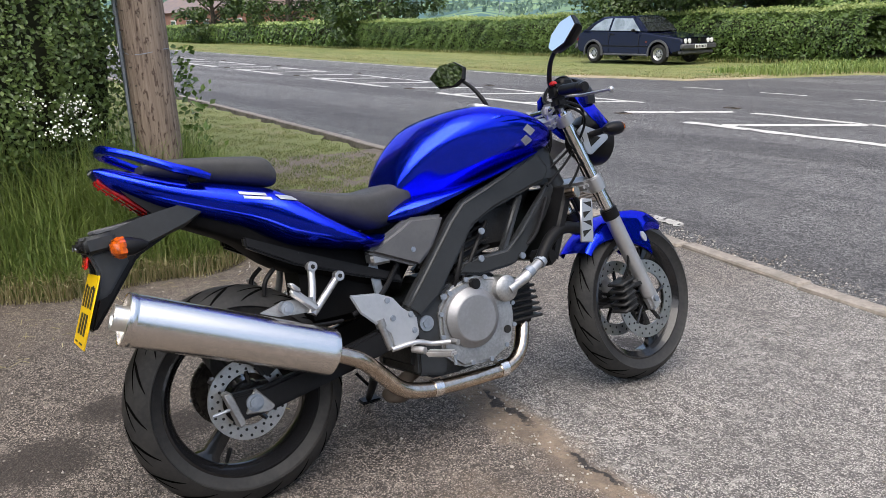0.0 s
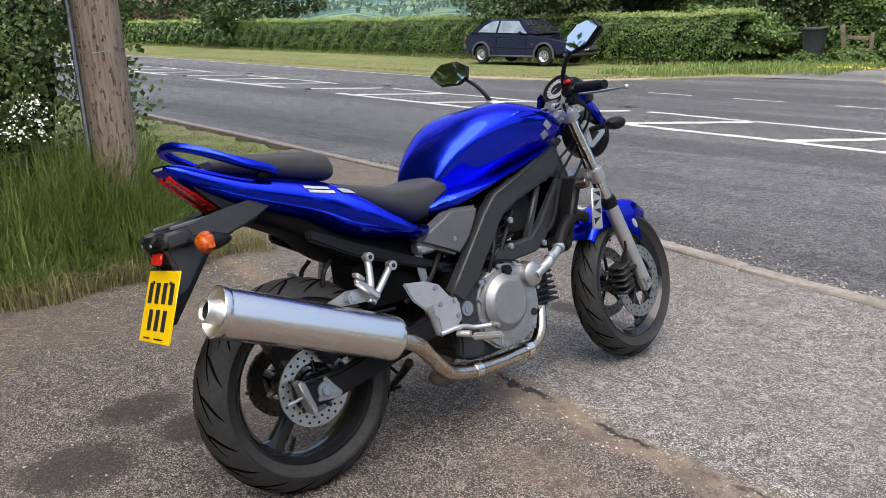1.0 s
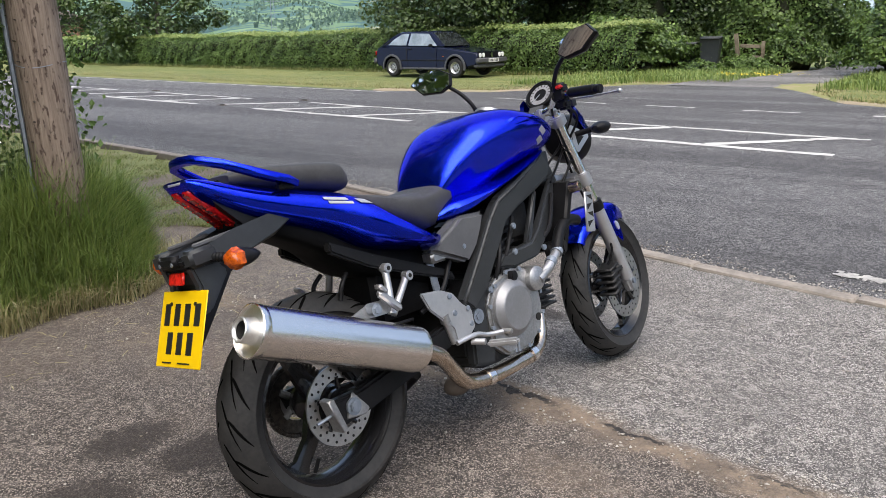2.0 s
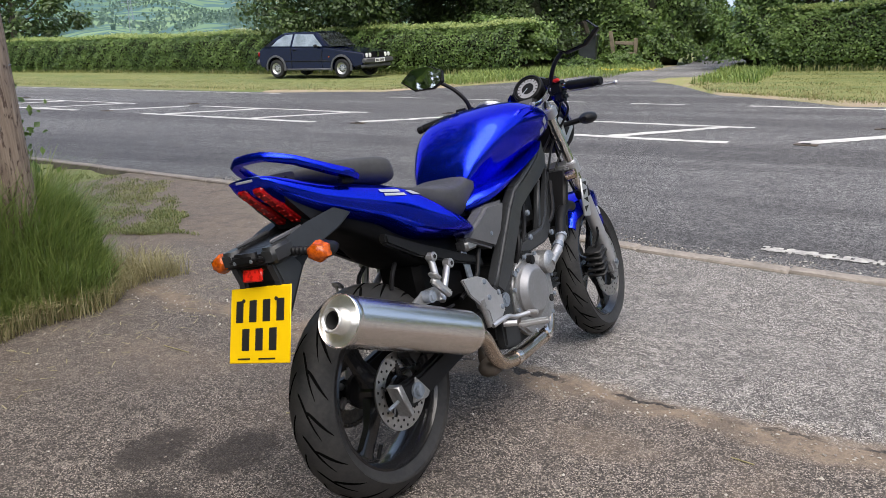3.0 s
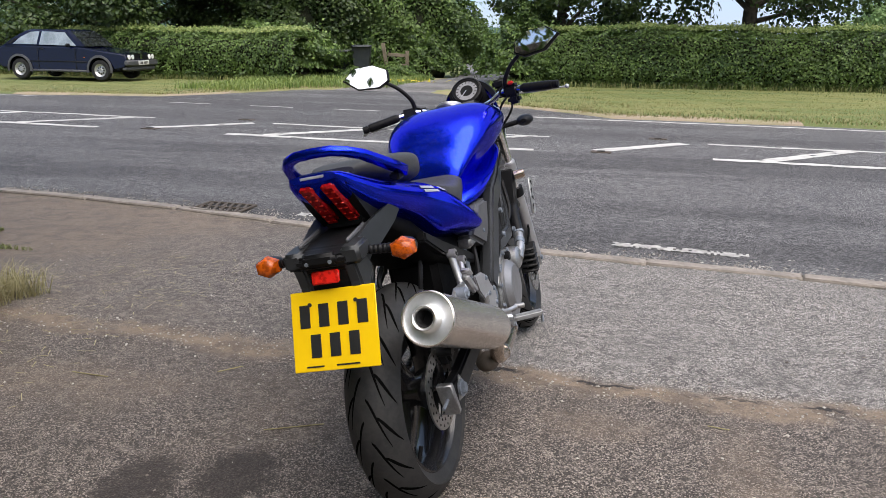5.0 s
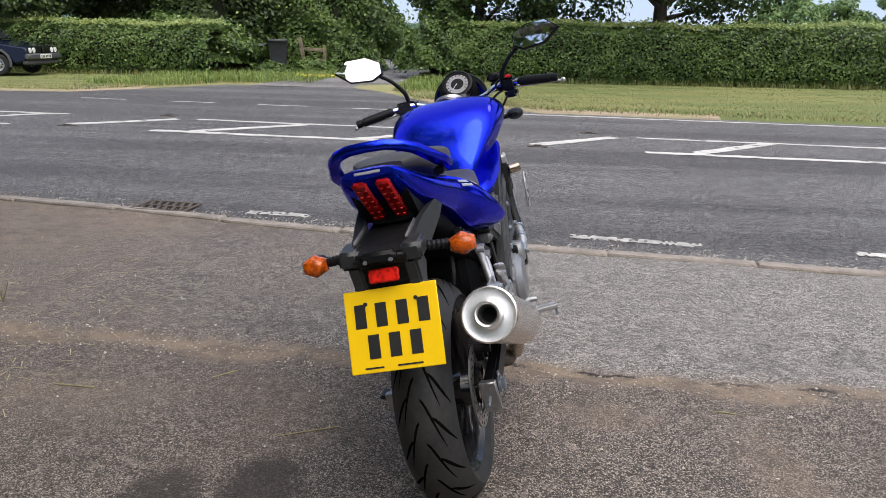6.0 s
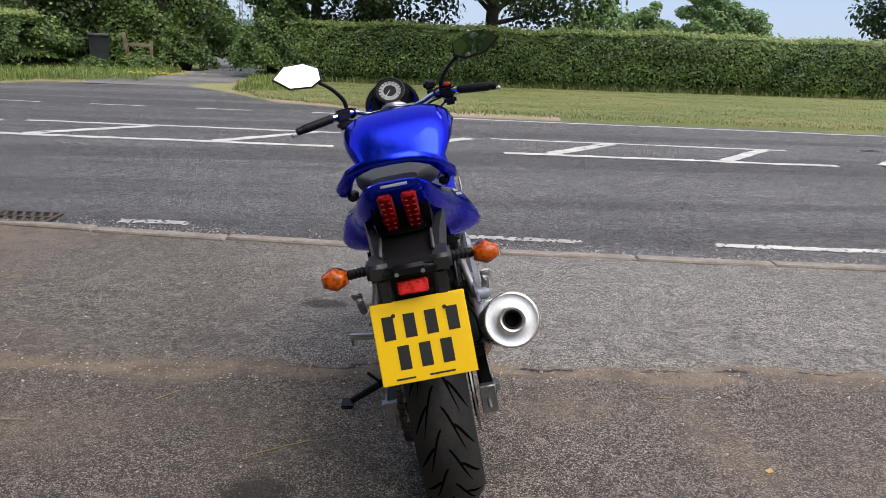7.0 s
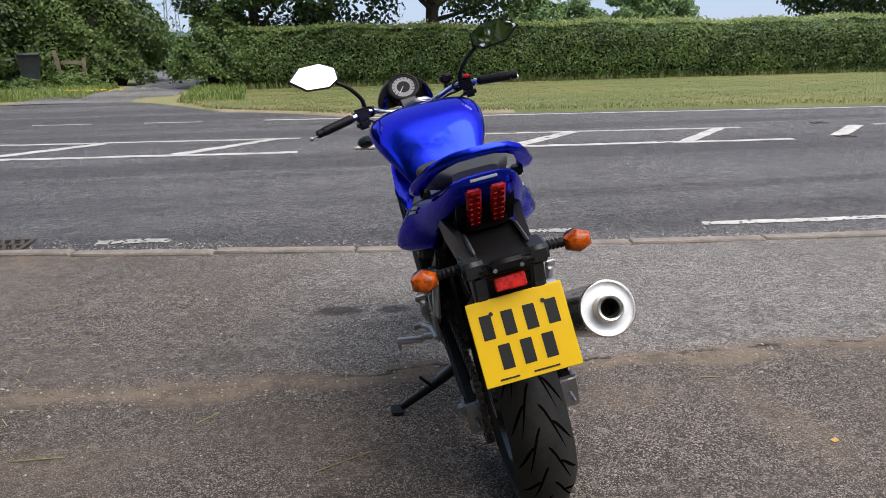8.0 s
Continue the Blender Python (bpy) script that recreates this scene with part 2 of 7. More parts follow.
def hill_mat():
    m, nt, b = nodes_of("hazy_hill_fields")
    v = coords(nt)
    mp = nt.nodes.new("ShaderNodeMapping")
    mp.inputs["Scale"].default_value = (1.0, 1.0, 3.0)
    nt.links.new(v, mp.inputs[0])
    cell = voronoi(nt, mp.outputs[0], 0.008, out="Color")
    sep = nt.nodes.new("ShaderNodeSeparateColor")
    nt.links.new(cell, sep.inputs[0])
    # field and wood colours carry the blue of distance haze, painted in
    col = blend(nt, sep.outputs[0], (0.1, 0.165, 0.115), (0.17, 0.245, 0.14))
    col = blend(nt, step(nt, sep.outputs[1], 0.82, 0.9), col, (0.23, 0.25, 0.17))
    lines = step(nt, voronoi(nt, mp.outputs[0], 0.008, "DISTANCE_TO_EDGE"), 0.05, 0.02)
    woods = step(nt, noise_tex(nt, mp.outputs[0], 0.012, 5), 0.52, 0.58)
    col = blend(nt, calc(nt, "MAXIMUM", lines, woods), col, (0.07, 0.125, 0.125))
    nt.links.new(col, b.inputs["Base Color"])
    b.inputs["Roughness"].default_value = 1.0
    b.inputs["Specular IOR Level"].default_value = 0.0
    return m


M_ROAD = asphalt_mat("road_asphalt", (0.046, 0.045, 0.047), (0.23, 0.223, 0.22), 95)
M_APRON = asphalt_mat("forecourt_asphalt", (0.085, 0.078, 0.073), (0.365, 0.34, 0.312), 135, True)
M_DRIVE = asphalt_mat("driveway_asphalt", (0.13, 0.125, 0.12), (0.26, 0.25, 0.24), 90)
M_PAINT = mat("worn_road_paint", (0.54, 0.53, 0.5), 0.75, 0, (0.34, 0.33, 0.31), 6.0, 160, 0.5, 0.003)
M_OLDPAINT = mat("dirty_road_paint", (0.42, 0.41, 0.38), 0.8, 0, (0.22, 0.21, 0.2), 14.0, 160, 0.6, 0.003)
M_KERB = mat("kerb_concrete", (0.28, 0.245, 0.21), 0.9, 0, (0.17, 0.15, 0.13), 5, 90, 0.8, 0.006)
M_GROUND = soil_mat("meadow_ground", (0.075, 0.12, 0.028), (0.16, 0.12, 0.08), (0.2, 0.2, 0.075), (0.55, 0.75))
M_VERGE = soil_mat("verge_ground", (0.13, 0.165, 0.04), (0.24, 0.185, 0.125), (0.27, 0.24, 0.11), (0.42, 0.6))
M_MOWN = soil_mat("mown_verge_ground", (0.06, 0.1, 0.022), (0.17, 0.165, 0.055), (0.15, 0.16, 0.048), (0.42, 0.6), (0.14, 0.9, 1.0))
M_DIRT = soil_mat("bare_dirt", (0.15, 0.155, 0.055), (0.25, 0.19, 0.135), (0.32, 0.26, 0.18), (0.4, 0.6))
M_GRASS = leaf_mat("grass_blades", (0.06, 0.11, 0.023), (0.135, 0.215, 0.044), (0.28, 0.33, 0.1), 0.5)
M_DRY = leaf_mat("dry_grass", (0.22, 0.19, 0.08), (0.3, 0.26, 0.12), (0.4, 0.36, 0.2), 0.6)
M_TRODDEN = soil_mat("trodden_verge", (0.12, 0.15, 0.04), (0.21, 0.165, 0.11), (0.19, 0.185, 0.075), (0.5, 0.68))
M_MOWNGRASS = leaf_mat("mown_grass", (0.035, 0.072, 0.014), (0.075, 0.122, 0.024), (0.24, 0.24, 0.075), 0.5, (0.12, 1.5, 1.0))
M_HEDGE = leaf_mat("hedge_leaves", (0.024, 0.05, 0.012), (0.064, 0.12, 0.027), (0.175, 0.265, 0.062))
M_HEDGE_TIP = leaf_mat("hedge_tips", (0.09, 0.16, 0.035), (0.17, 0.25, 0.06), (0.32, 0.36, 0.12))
M_THORN = leaf_mat("hawthorn_leaves", (0.02, 0.042, 0.012), (0.06, 0.11, 0.027), (0.18, 0.25, 0.07), 0.4)
M_OAK = leaf_mat("oak_leaves", (0.02, 0.042, 0.012), (0.04, 0.075, 0.018), (0.085, 0.13, 0.03))
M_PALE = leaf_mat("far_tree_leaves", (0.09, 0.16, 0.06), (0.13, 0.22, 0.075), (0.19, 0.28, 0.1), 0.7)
# near-black colour standing in for the shade deep inside hedges and shrubs
M_INNER_SHADE = mat("foliage_inner_shade", (0.016, 0.02, 0.009), 0.95, 0, (0.028, 0.03, 0.014), 3)
M_BARK = mat("bark", (0.1, 0.082, 0.062), 0.95, 0, (0.05, 0.042, 0.033), 5, 30, 0.9, 0.02)
M_BLOSSOM = mat("white_blossom", (0.78, 0.78, 0.7), 0.7, 0, (0.62, 0.64, 0.5), 40)
M_YELLOW_FL = mat("yellow_flowers", (0.6, 0.48, 0.05), 0.7)
M_IRON = mat("cast_iron", (0.1, 0.085, 0.072), 0.75, 0.4, (0.09, 0.07, 0.055), 12, 120)
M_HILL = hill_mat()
M_BRICK = mat("far_brick", (0.3, 0.15, 0.1), 0.9, 0, (0.22, 0.11, 0.08), 2)
M_SLATE = mat("roof_slate", (0.12, 0.1, 0.1), 0.8, 0, (0.17, 0.12, 0.1), 1)
M_GREYWOOD = mat("weathered_rail_wood", (0.2, 0.165, 0.115), 0.9, 0, (0.12, 0.1, 0.07), 6, 60, 0.6, 0.006)
M_BIN = mat("dark_bin_plastic", (0.03, 0.035, 0.04), 0.5, 0, (0.045, 0.05, 0.052), 5)
M_GALV = mat("galvanised_steel", (0.3, 0.33, 0.37), 0.5, 0.7, (0.2, 0.23, 0.27), 9, 60)
# motorcycle


def blue_mat(name, a, b_, flake=1400.0):
    m, nt, b = nodes_of(name)
    v = coords(nt)
    fl = voronoi(nt, v, flake, out="Color")
    sep = nt.nodes.new("ShaderNodeSeparateColor")
    nt.links.new(fl, sep.inputs[0])
    nt.links.new(blend(nt, sep.outputs[0], a, b_), b.inputs["Base Color"])
    b.inputs["Metallic"].default_value = 0.94
    nt.links.new(calc(nt, "ADD", calc(nt, "MULTIPLY", noise_tex(nt, v, 7, 4), 0.05), 0.14), b.inputs["Roughness"])
    b.inputs["Coat Weight"].default_value, b.inputs["Coat Roughness"].default_value = 0.35, 0.015
    b.inputs["Specular IOR Level"].default_value = 0.15
    b.inputs["Specular Tint"].default_value = (0.08, 0.16, 0.85, 1)
    return m


M_BLUE = blue_mat("metallic_blue_paint", (0.001, 0.012, 0.46), (0.003, 0.034, 0.8))
M_NAVY = mat("navy_car_paint", (0.0014, 0.0028, 0.016), 0.14, 0, (0.002, 0.0036, 0.019), 3, coat=0.4)
M_NAVY.node_tree.nodes["Principled BSDF"].inputs["Specular IOR Level"].default_value = 0.15
# opaque pale glass: see-through brightness and sky reflection put into its colour
M_SIDEGLASS = mat("painted_bright_glass", (0.42, 0.45, 0.45), 0.12, 0.5, (0.22, 0.25, 0.24), 3.0, coat=1.0)
M_BLACK = mat("black_plastic", (0.006, 0.006, 0.0065), 0.42, 0, (0.01, 0.01, 0.011), 9, 400, 0.15, 0.0008)
# black plastic again, darkened to paint in the shade under tail and tank
M_BLACK_SHADED = mat("shaded_black_plastic", (0.003, 0.003, 0.0032), 0.6, 0, (0.005, 0.005, 0.0055), 9, 300, 0.2, 0.001)
M_GREYPL = mat("dark_grey_panel", (0.085, 0.086, 0.09), 0.46, 0.1, (0.07, 0.071, 0.076), 9, 500, 0.15, 0.0008)
M_FRAME = mat("charcoal_frame_paint", (0.036, 0.038, 0.041), 0.36, 0.3, (0.03, 0.032, 0.034), 7, 600, 0.12, 0.0006)
M_VINYL = mat("seat_vinyl", (0.04, 0.04, 0.041), 0.6, 0, (0.05, 0.05, 0.051), 8, 700, 0.5, 0.001)
M_RUBBER = mat("tyre_rubber", (0.017, 0.017, 0.0175), 0.55, 0, (0.03, 0.029, 0.028), 8, 220, 0.25, 0.0015)
# black without gloss, painting the shade of grooves that are not cut
M_GROOVE_SHADE = mat("tyre_groove_shade", (0.004, 0.004, 0.004), 0.95)
M_GROOVE_SHADE.node_tree.nodes["Principled BSDF"].inputs["Specular IOR Level"].default_value = 0.0
M_RIM = mat("gloss_black_rim", (0.008, 0.008, 0.009), 0.24, 0.0, (0.01, 0.01, 0.011), 6, coat=0.45)
M_STEEL = brushed_mat("brushed_stainless", (0.8, 0.755, 0.71), 0.25, (12.0, 0.4, 12.0))
M_PIPE = mat("heat_tinted_steel", (0.62, 0.54, 0.46), 0.22, 1.0, (0.42, 0.33, 0.25), 7, 90, 0.08)
M_ALU = mat("cast_aluminium", (0.4, 0.4, 0.4), 0.42, 0.85, (0.27, 0.27, 0.27), 14, 260, 0.25, 0.001)
M_ALU2 = mat("satin_silver_paint", (0.46, 0.46, 0.47), 0.36, 0.75, (0.4, 0.4, 0.41), 10, 300, 0.1, 0.0006)
M_CLUTCH = mat("grey_clutch_paint", (0.25, 0.25, 0.26), 0.4, 0.6, (0.21, 0.21, 0.215), 12, 300, 0.1, 0.0006)
M_ENGINE = mat("dark_engine_metal", (0.03, 0.03, 0.031), 0.5, 0.5, (0.018, 0.018, 0.018), 16, 200, 0.4, 0.002)
M_CHROME = mat("chrome", (0.8, 0.8, 0.8), 0.1, 1.0, (0.74, 0.74, 0.74), 20, rvar=0.04)
M_DISC = mat("brake_disc_steel", (0.52, 0.51, 0.5), 0.34, 1.0, (0.4, 0.39, 0.38), 30, 300, 0.1)
M_HOLE = mat("drilled_hole", (0.012, 0.012, 0.012), 0.9)
M_CHAIN = mat("oily_chain", (0.09, 0.08, 0.07), 0.4, 0.8, (0.03, 0.027, 0.025), 60)
M_RED = lens_mat("red_lens", (0.4, 0.007, 0.009))
M_REDDARK = mat("smoked_red_lens", (0.012, 0.0015, 0.002), 0.45, 0, (0.006, 0.001, 0.001), 20, coat=0.1)
M_REDDARK.node_tree.nodes["Principled BSDF"].inputs["Specular IOR Level"].default_value = 0.12
M_REFL = lens_mat("red_reflector", (0.75, 0.02, 0.012))
M_ORANGE = lens_mat("amber_lens", (0.5, 0.085, 0.005))
M_POLISH = mat("polished_end_cap", (0.93, 0.92, 0.9), 0.38, 1.0, (0.82, 0.81, 0.79), 12, rvar=0.06)
M_PLATE = mat("yellow_plate", (0.78, 0.5, 0.004), 0.35, 0, (0.74, 0.47, 0.005), 4)
M_INK = mat("black_lettering", (0.015, 0.015, 0.015), 0.5)
M_SILVER = mat("silver_decal", (0.36, 0.37, 0.4), 0.4, 0.3, (0.28, 0.29, 0.32), 30)
for m_, s_ in ((M_BLACK, 0.14), (M_BLACK_SHADED, 0.06), (M_RUBBER, 0.2), (M_RIM, 0.25), (M_GREYPL, 0.25), (M_FRAME, 0.25), (M_ENGINE, 0.25), (M_VINYL, 0.25)):
    m_.node_tree.nodes["Principled BSDF"].inputs["Specular IOR Level"].default_value = s_
M_MIRROR = mat("mirror_glass", (0.86, 0.88, 0.87), 0.02, 1.0, (0.84, 0.86, 0.85), 2, rvar=0.01)
M_GLASS = glass_mat("clear_glass")
M_DARKGLASS = mat("car_window_glass", (0.03, 0.034, 0.036), 0.05, 0.2, (0.02, 0.024, 0.026), 2, coat=1.0, rvar=0.02)
M_SWITCHRED = mat("red_switch", (0.6, 0.02, 0.02), 0.4)
M_DIAL = mat("dial_face", (0.27, 0.27, 0.28), 0.5, 0.0, (0.2, 0.2, 0.21), 20)
M_HUBCAP = mat("car_wheel_silver", (0.5, 0.5, 0.5), 0.4, 0.7, (0.35, 0.35, 0.35), 20)
M_WHITE = mat("white_plate", (0.75, 0.75, 0.72), 0.4)


# ---- mesh helpers ----
def link_mesh(name, verts, faces, material, parent=None, smooth=False):
    me = bpy.data.meshes.new(name)
    me.from_pydata(verts.tolist() if isinstance(verts, np.ndarray) else verts, [], faces.tolist() if isinstance(faces, np.ndarray) else faces)
    me.materials.append(material)
    if smooth:
        me.shade_smooth()
    ob = new(name, me)
    ob.parent = parent
    return ob


def part(name, bm, material, parent=None, label="", sharp=38):
    """Links a bmesh as one mesh object, smooth but for its sharp edges."""
    bmesh.ops.recalc_face_normals(bm, faces=bm.faces[:])
    for f in bm.faces:
        f.smooth = f.material_index == 0
        f.material_index = 0
    for e in bm.edges:
        if len(e.link_faces) == 2 and e.calc_face_angle(0) > radians(sharp):
            e.smooth = False
    me = bpy.data.meshes.new(name)
    bm.to_mesh(me)
    bm.free()
    me.materials.append(material)
    ob = new(name, me)
    ob.parent = parent
    return tagged(ob, label)


def thing(name, label, category, m=None, group=""):
    ob = new(name)
    ob.matrix_basis = m or Matrix()
    return tagged(ob, label, category, group)


def merge(*bms):
    out = bms[0]
    for b in bms[1:]:
        me = bpy.data.meshes.new("join")
        b.to_mesh(me)
        b.free()
        out.from_mesh(me)
        bpy.data.meshes.remove(me)
    return out


def moved(bm, m):
    bmesh.ops.transform(bm, matrix=m, verts=bm.verts[:])
    return bm


def flat_faces(bm):
    """Marks the faces that stay flat between rounded edges."""
    for f in bm.faces:
        f.material_index = 1


def box(c, s, bevel=0.0, m=None, seg=2):
    bm = bmesh.new()
    bmesh.ops.create_cube(bm, size=1.0, matrix=Matrix.Diagonal((*s, 1)))
    if bevel:
        flat_faces(bm)
        bmesh.ops.bevel(bm, geom=bm.edges[:], offset=bevel, segments=seg, affect="EDGES", clamp_overlap=True, material=0)
    return moved(bm, Matrix.Translation(c) @ (m or Matrix()))


def spline(points, sub=6):
    pts = [Vector(p) for p in points]
    if len(pts) < 3 or sub < 2:
        return pts
    ext = [pts[0] * 2 - pts[1], *pts, pts[-1] * 2 - pts[-2]]
    out = []
    for i in range(1, len(ext) - 2):
        a, b, c, d = ext[i - 1:i + 3]
        for k in range(sub):
            t = k / sub
            out.append(0.5 * ((2 * b) + (c - a) * t + (2 * a - 5 * b + 4 * c - d) * t * t + (3 * b - a - 3 * c + d) * t ** 3))
    out.append(pts[-1])
    return out


def tube(points, r, n=10, sub=6, flat=1.0):
    """A round bar along a smooth line; r is one radius or two (start, end)."""
    line = spline(points, sub)
    r0, r1 = r if isinstance(r, tuple) else (r, r)
    bm, rings, side = bmesh.new(), [], None
    for i, p in enumerate(line):
        d = (line[min(i + 1, len(line) - 1)] - line[max(i - 1, 0)]).normalized()
        if side is None:
            side = d.cross(Vector((0.31, 0.17, 0.93))).normalized()
        side = (side - d * side.dot(d)).normalized()
        up = d.cross(side)
        rad = r0 + (r1 - r0) * i / max(1, len(line) - 1)
        rings.append([bm.verts.new(p + side * math.cos(a) * rad + up * math.sin(a) * rad * flat) for a in (2 * math.pi * k / n for k in range(n))])
    skin(bm, rings)
    return bm


def skin(bm, rings, cap=True):
    n = len(rings[0])
    for a, b in zip(rings, rings[1:]):
        for k in range(n):
            bm.faces.new((a[k], a[(k + 1) % n], b[(k + 1) % n], b[k]))
    if cap:
        bm.faces.new(rings[0][::-1])
        bm.faces.new(rings[-1])


def loft(rings, cap=True):
    bm = bmesh.new()
    skin(bm, [[bm.verts.new(p) for p in r] for r in rings], cap)
    return bm


def lathe(profile, n=48, closed=False):
    """Turns (radius, offset) about the x axis."""
    bm = bmesh.new()
    rings = [[bm.verts.new((a, r * math.cos(t), r * math.sin(t))) for r, a in profile] for t in (2 * math.pi * k / n for k in range(n))]
    m = len(profile)
    for k in range(n):
        a, b = rings[k], rings[(k + 1) % n]
        for i in range(m if closed else m - 1):
            j = (i + 1) % m
            bm.faces.new((a[i], a[j], b[j], b[i]))
    return bm


def plate(pts, x0, x1, bevel=0.004, seg=2):
    """An outline in (y, z), x0 to x1 thick, with rounded edges."""
    bm = bmesh.new()
    a = [bm.verts.new((x0, y, z)) for y, z in pts]
    b = [bm.verts.new((x1, y, z)) for y, z in pts]
    n = len(pts)
    bm.faces.new(a)
    bm.faces.new(b[::-1])
    for k in range(n):
        bm.faces.new((a[k], b[k], b[(k + 1) % n], a[(k + 1) % n]))
    if bevel:
        bmesh.ops.recalc_face_normals(bm, faces=bm.faces[:])
        flat_faces(bm)
        bmesh.ops.bevel(bm, geom=bm.edges[:], offset=bevel, segments=seg, affect="EDGES", clamp_overlap=True, material=0)
    return bm


def rod(a, b, r, n=12, bevel=0.0):
    a, b = Vector(a), Vector(b)
    bm = bmesh.new()
    q = (b - a).to_track_quat("Z", "Y").to_matrix().to_4x4()
    bmesh.ops.create_cone(bm, cap_ends=True, segments=n, radius1=r, radius2=r, depth=(b - a).length)
    if bevel:
        bmesh.ops.bevel(bm, geom=[e for e in bm.edges if any(len(f.verts) > 4 for f in e.link_faces)], offset=bevel, segments=2, affect="EDGES")
    return moved(bm, Matrix.Translation((a + b) / 2) @ q)


def ball(c, s, u=14, v=8):
    bm = bmesh.new()
    bmesh.ops.create_uvsphere(bm, u_segments=u, v_segments=v, radius=1.0)
    return moved(bm, Matrix.Translation(c) @ Matrix.Diagonal((*s, 1)))

# ---- the lie of the land ----
SKEW = 0.09                     # the road runs slightly askew to x


def ground_z(x, y):
    x, y = np.asarray(x, float), np.asarray(y, float)
    v = y + SKEW * x
    z = np.interp(v, [0.9, 3.1, 3.3, 7.7, 11.9, 12.4, 15.0, 18.0, 60.0], [0.045, -0.07, -0.08, 0.012, 0.02, 0.05, 0.07, 0.08, 0.0])
    tilt = np.clip(0.011 * x, -0.15, 0.25) * np.clip((v - 12.0) / 4.0, 0, 1)
    bank = 0.1 * np.clip((-2.45 - x) / 0.6, 0, 1) * np.clip((1.6 - y) / 0.5, 0, 1)
    return z + tilt + bank


def kerb_v(x):
    """The line of the dropped kerb, across the road, bending out towards the drain."""
    return np.interp(x, [-8.0, -5.0, -3.8, -2.5, -2.0, -1.5, -0.8, 0.0, 1.1, 2.2, 3.0, 9.0], [3.78, 3.72, 3.69, 3.55, 3.46, 3.39, 3.34, 3.21, 3.18, 3.1, 3.07, 2.95])


def axis(near, far, fine, grow=1.25):
    out, s, p = [0.0], fine, 0.0
    while p < far:
        if p > near:
            s *= grow
        p += s
        out.append(p)
    return np.array(out)


def grid(name, xs, ys, zf, material, keep=None, parent=None):
    X, Y = np.meshgrid(xs, ys)
    Z = zf(X, Y)
    nx, ny = len(xs), len(ys)
    V = np.c_[X.ravel(), Y.ravel(), Z.ravel()]
    i = np.arange(nx * ny).reshape(ny, nx)
    F = np.c_[i[:-1, :-1].ravel(), i[:-1, 1:].ravel(), i[1:, 1:].ravel(), i[1:, :-1].ravel()]
    if keep is not None:
        C = V[F].mean(1)
        F = F[keep(C[:, 0], C[:, 1])]
        used, inv = np.unique(F, return_inverse=True)
        V, F = V[used], inv.reshape(F.shape)
    return link_mesh(name, V, F, material, parent, True)


def wave(x, y, f=1.0, seed=0.0):
    return (np.sin(f * (1.7 * x + 0.9 * y) + seed) + np.sin(f * (2.9 * y - 1.3 * x) + 1.7 * seed) + np.sin(f * (5.3 * x + 4.1 * y) + 2.1 * seed)) / 3


def far_edge(x):
    """Where the far side of the tarmac ends, in y, with the mouth of the side lane."""
    mouth = np.interp(x, [-11.5, -8.6, -6.9, -4.0, -2.9, -1.6, 0.5], [0, 0.6, 4.6, 4.9, 3.6, 1.2, 0.0])
    return 11.95 - SKEW * x + mouth


xs = axis(12, 2600, 0.6, 1.22)
xs = np.r_[-xs[:0:-1], xs]
ground = tagged(grid("ground", xs, xs, lambda x, y: ground_z(x, y) - 0.06, M_GROUND), "green meadow and verge ground", "ground", kind="structure")

rx = np.r_[np.arange(-120, -20, 2.0), np.arange(-20, 14, 0.25), np.arange(14, 80, 2.0)]
road_rows = np.linspace(0, 1, 40)
RX, RT = np.meshgrid(rx, road_rows)
RY = (kerb_v(RX) + 0.06 - SKEW * RX) * (1 - RT) + far_edge(RX) * RT
RV = np.c_[RX.ravel(), RY.ravel(), (ground_z(RX, RY) + 0.004 * wave(RX, RY, 2.0)).ravel()]
ri = np.arange(RX.size).reshape(RX.shape)
road = tagged(link_mesh("road", RV, np.c_[ri[:-1, :-1].ravel(), ri[:-1, 1:].ravel(), ri[1:, 1:].ravel(), ri[1:, :-1].ravel()], M_ROAD, None, True),
              "dark grey asphalt main road with worn white markings", "road", kind="structure")

ax = np.arange(-6.5, 9.01, 0.07)
ay = np.arange(-7.0, 4.6, 0.07)


def apron_z(x, y):
    joint = y + 0.07 * x - 0.95 + 0.05 * wave(x, y, 2.5)
    dip = -0.010 * np.exp(-(joint / 0.03) ** 2)
    return ground_z(x, y) * (x > -2.5) + np.where(x > -2.5, 0, np.minimum(ground_z(x, y), 0.07)) + 0.004 * wave(x, y, 3.0) + dip + np.where(joint > 0, 0.004, 0)


forecourt = tagged(grid("forecourt", ax, ay, apron_z, M_APRON, lambda x, y: (y + SKEW * x < kerb_v(x) - 0.03) & (x > -3.1 - 2.2 * np.clip(y - 1.5, 0, 1.4))),
                   "weathered chipped asphalt forecourt with a cracked joint", "pavement", kind="structure")

# the side lane beyond the mouth
lane = [(-4.4, 16.75, 1.7), (-4.2, 17.6, 1.4), (-3.6, 19.5, 1.0), (-3.2, 23.0, 0.9), (-4.2, 30.0, 0.9), (-7.0, 45.0, 0.9)]
LV = np.array([[x + s * w, y, float(ground_z(x, y)) + (0.004 if i == 0 else 0.065)] for i, (x, y, w) in enumerate(lane) for s in (-1, 1)])
link = link_mesh("lane", LV, [(2 * i, 2 * i + 1, 2 * i + 3, 2 * i + 2) for i in range(len(lane) - 1)], M_DRIVE)
tagged(link, "narrow pale tarmac lane through the hedge gap", "lane", kind="structure")


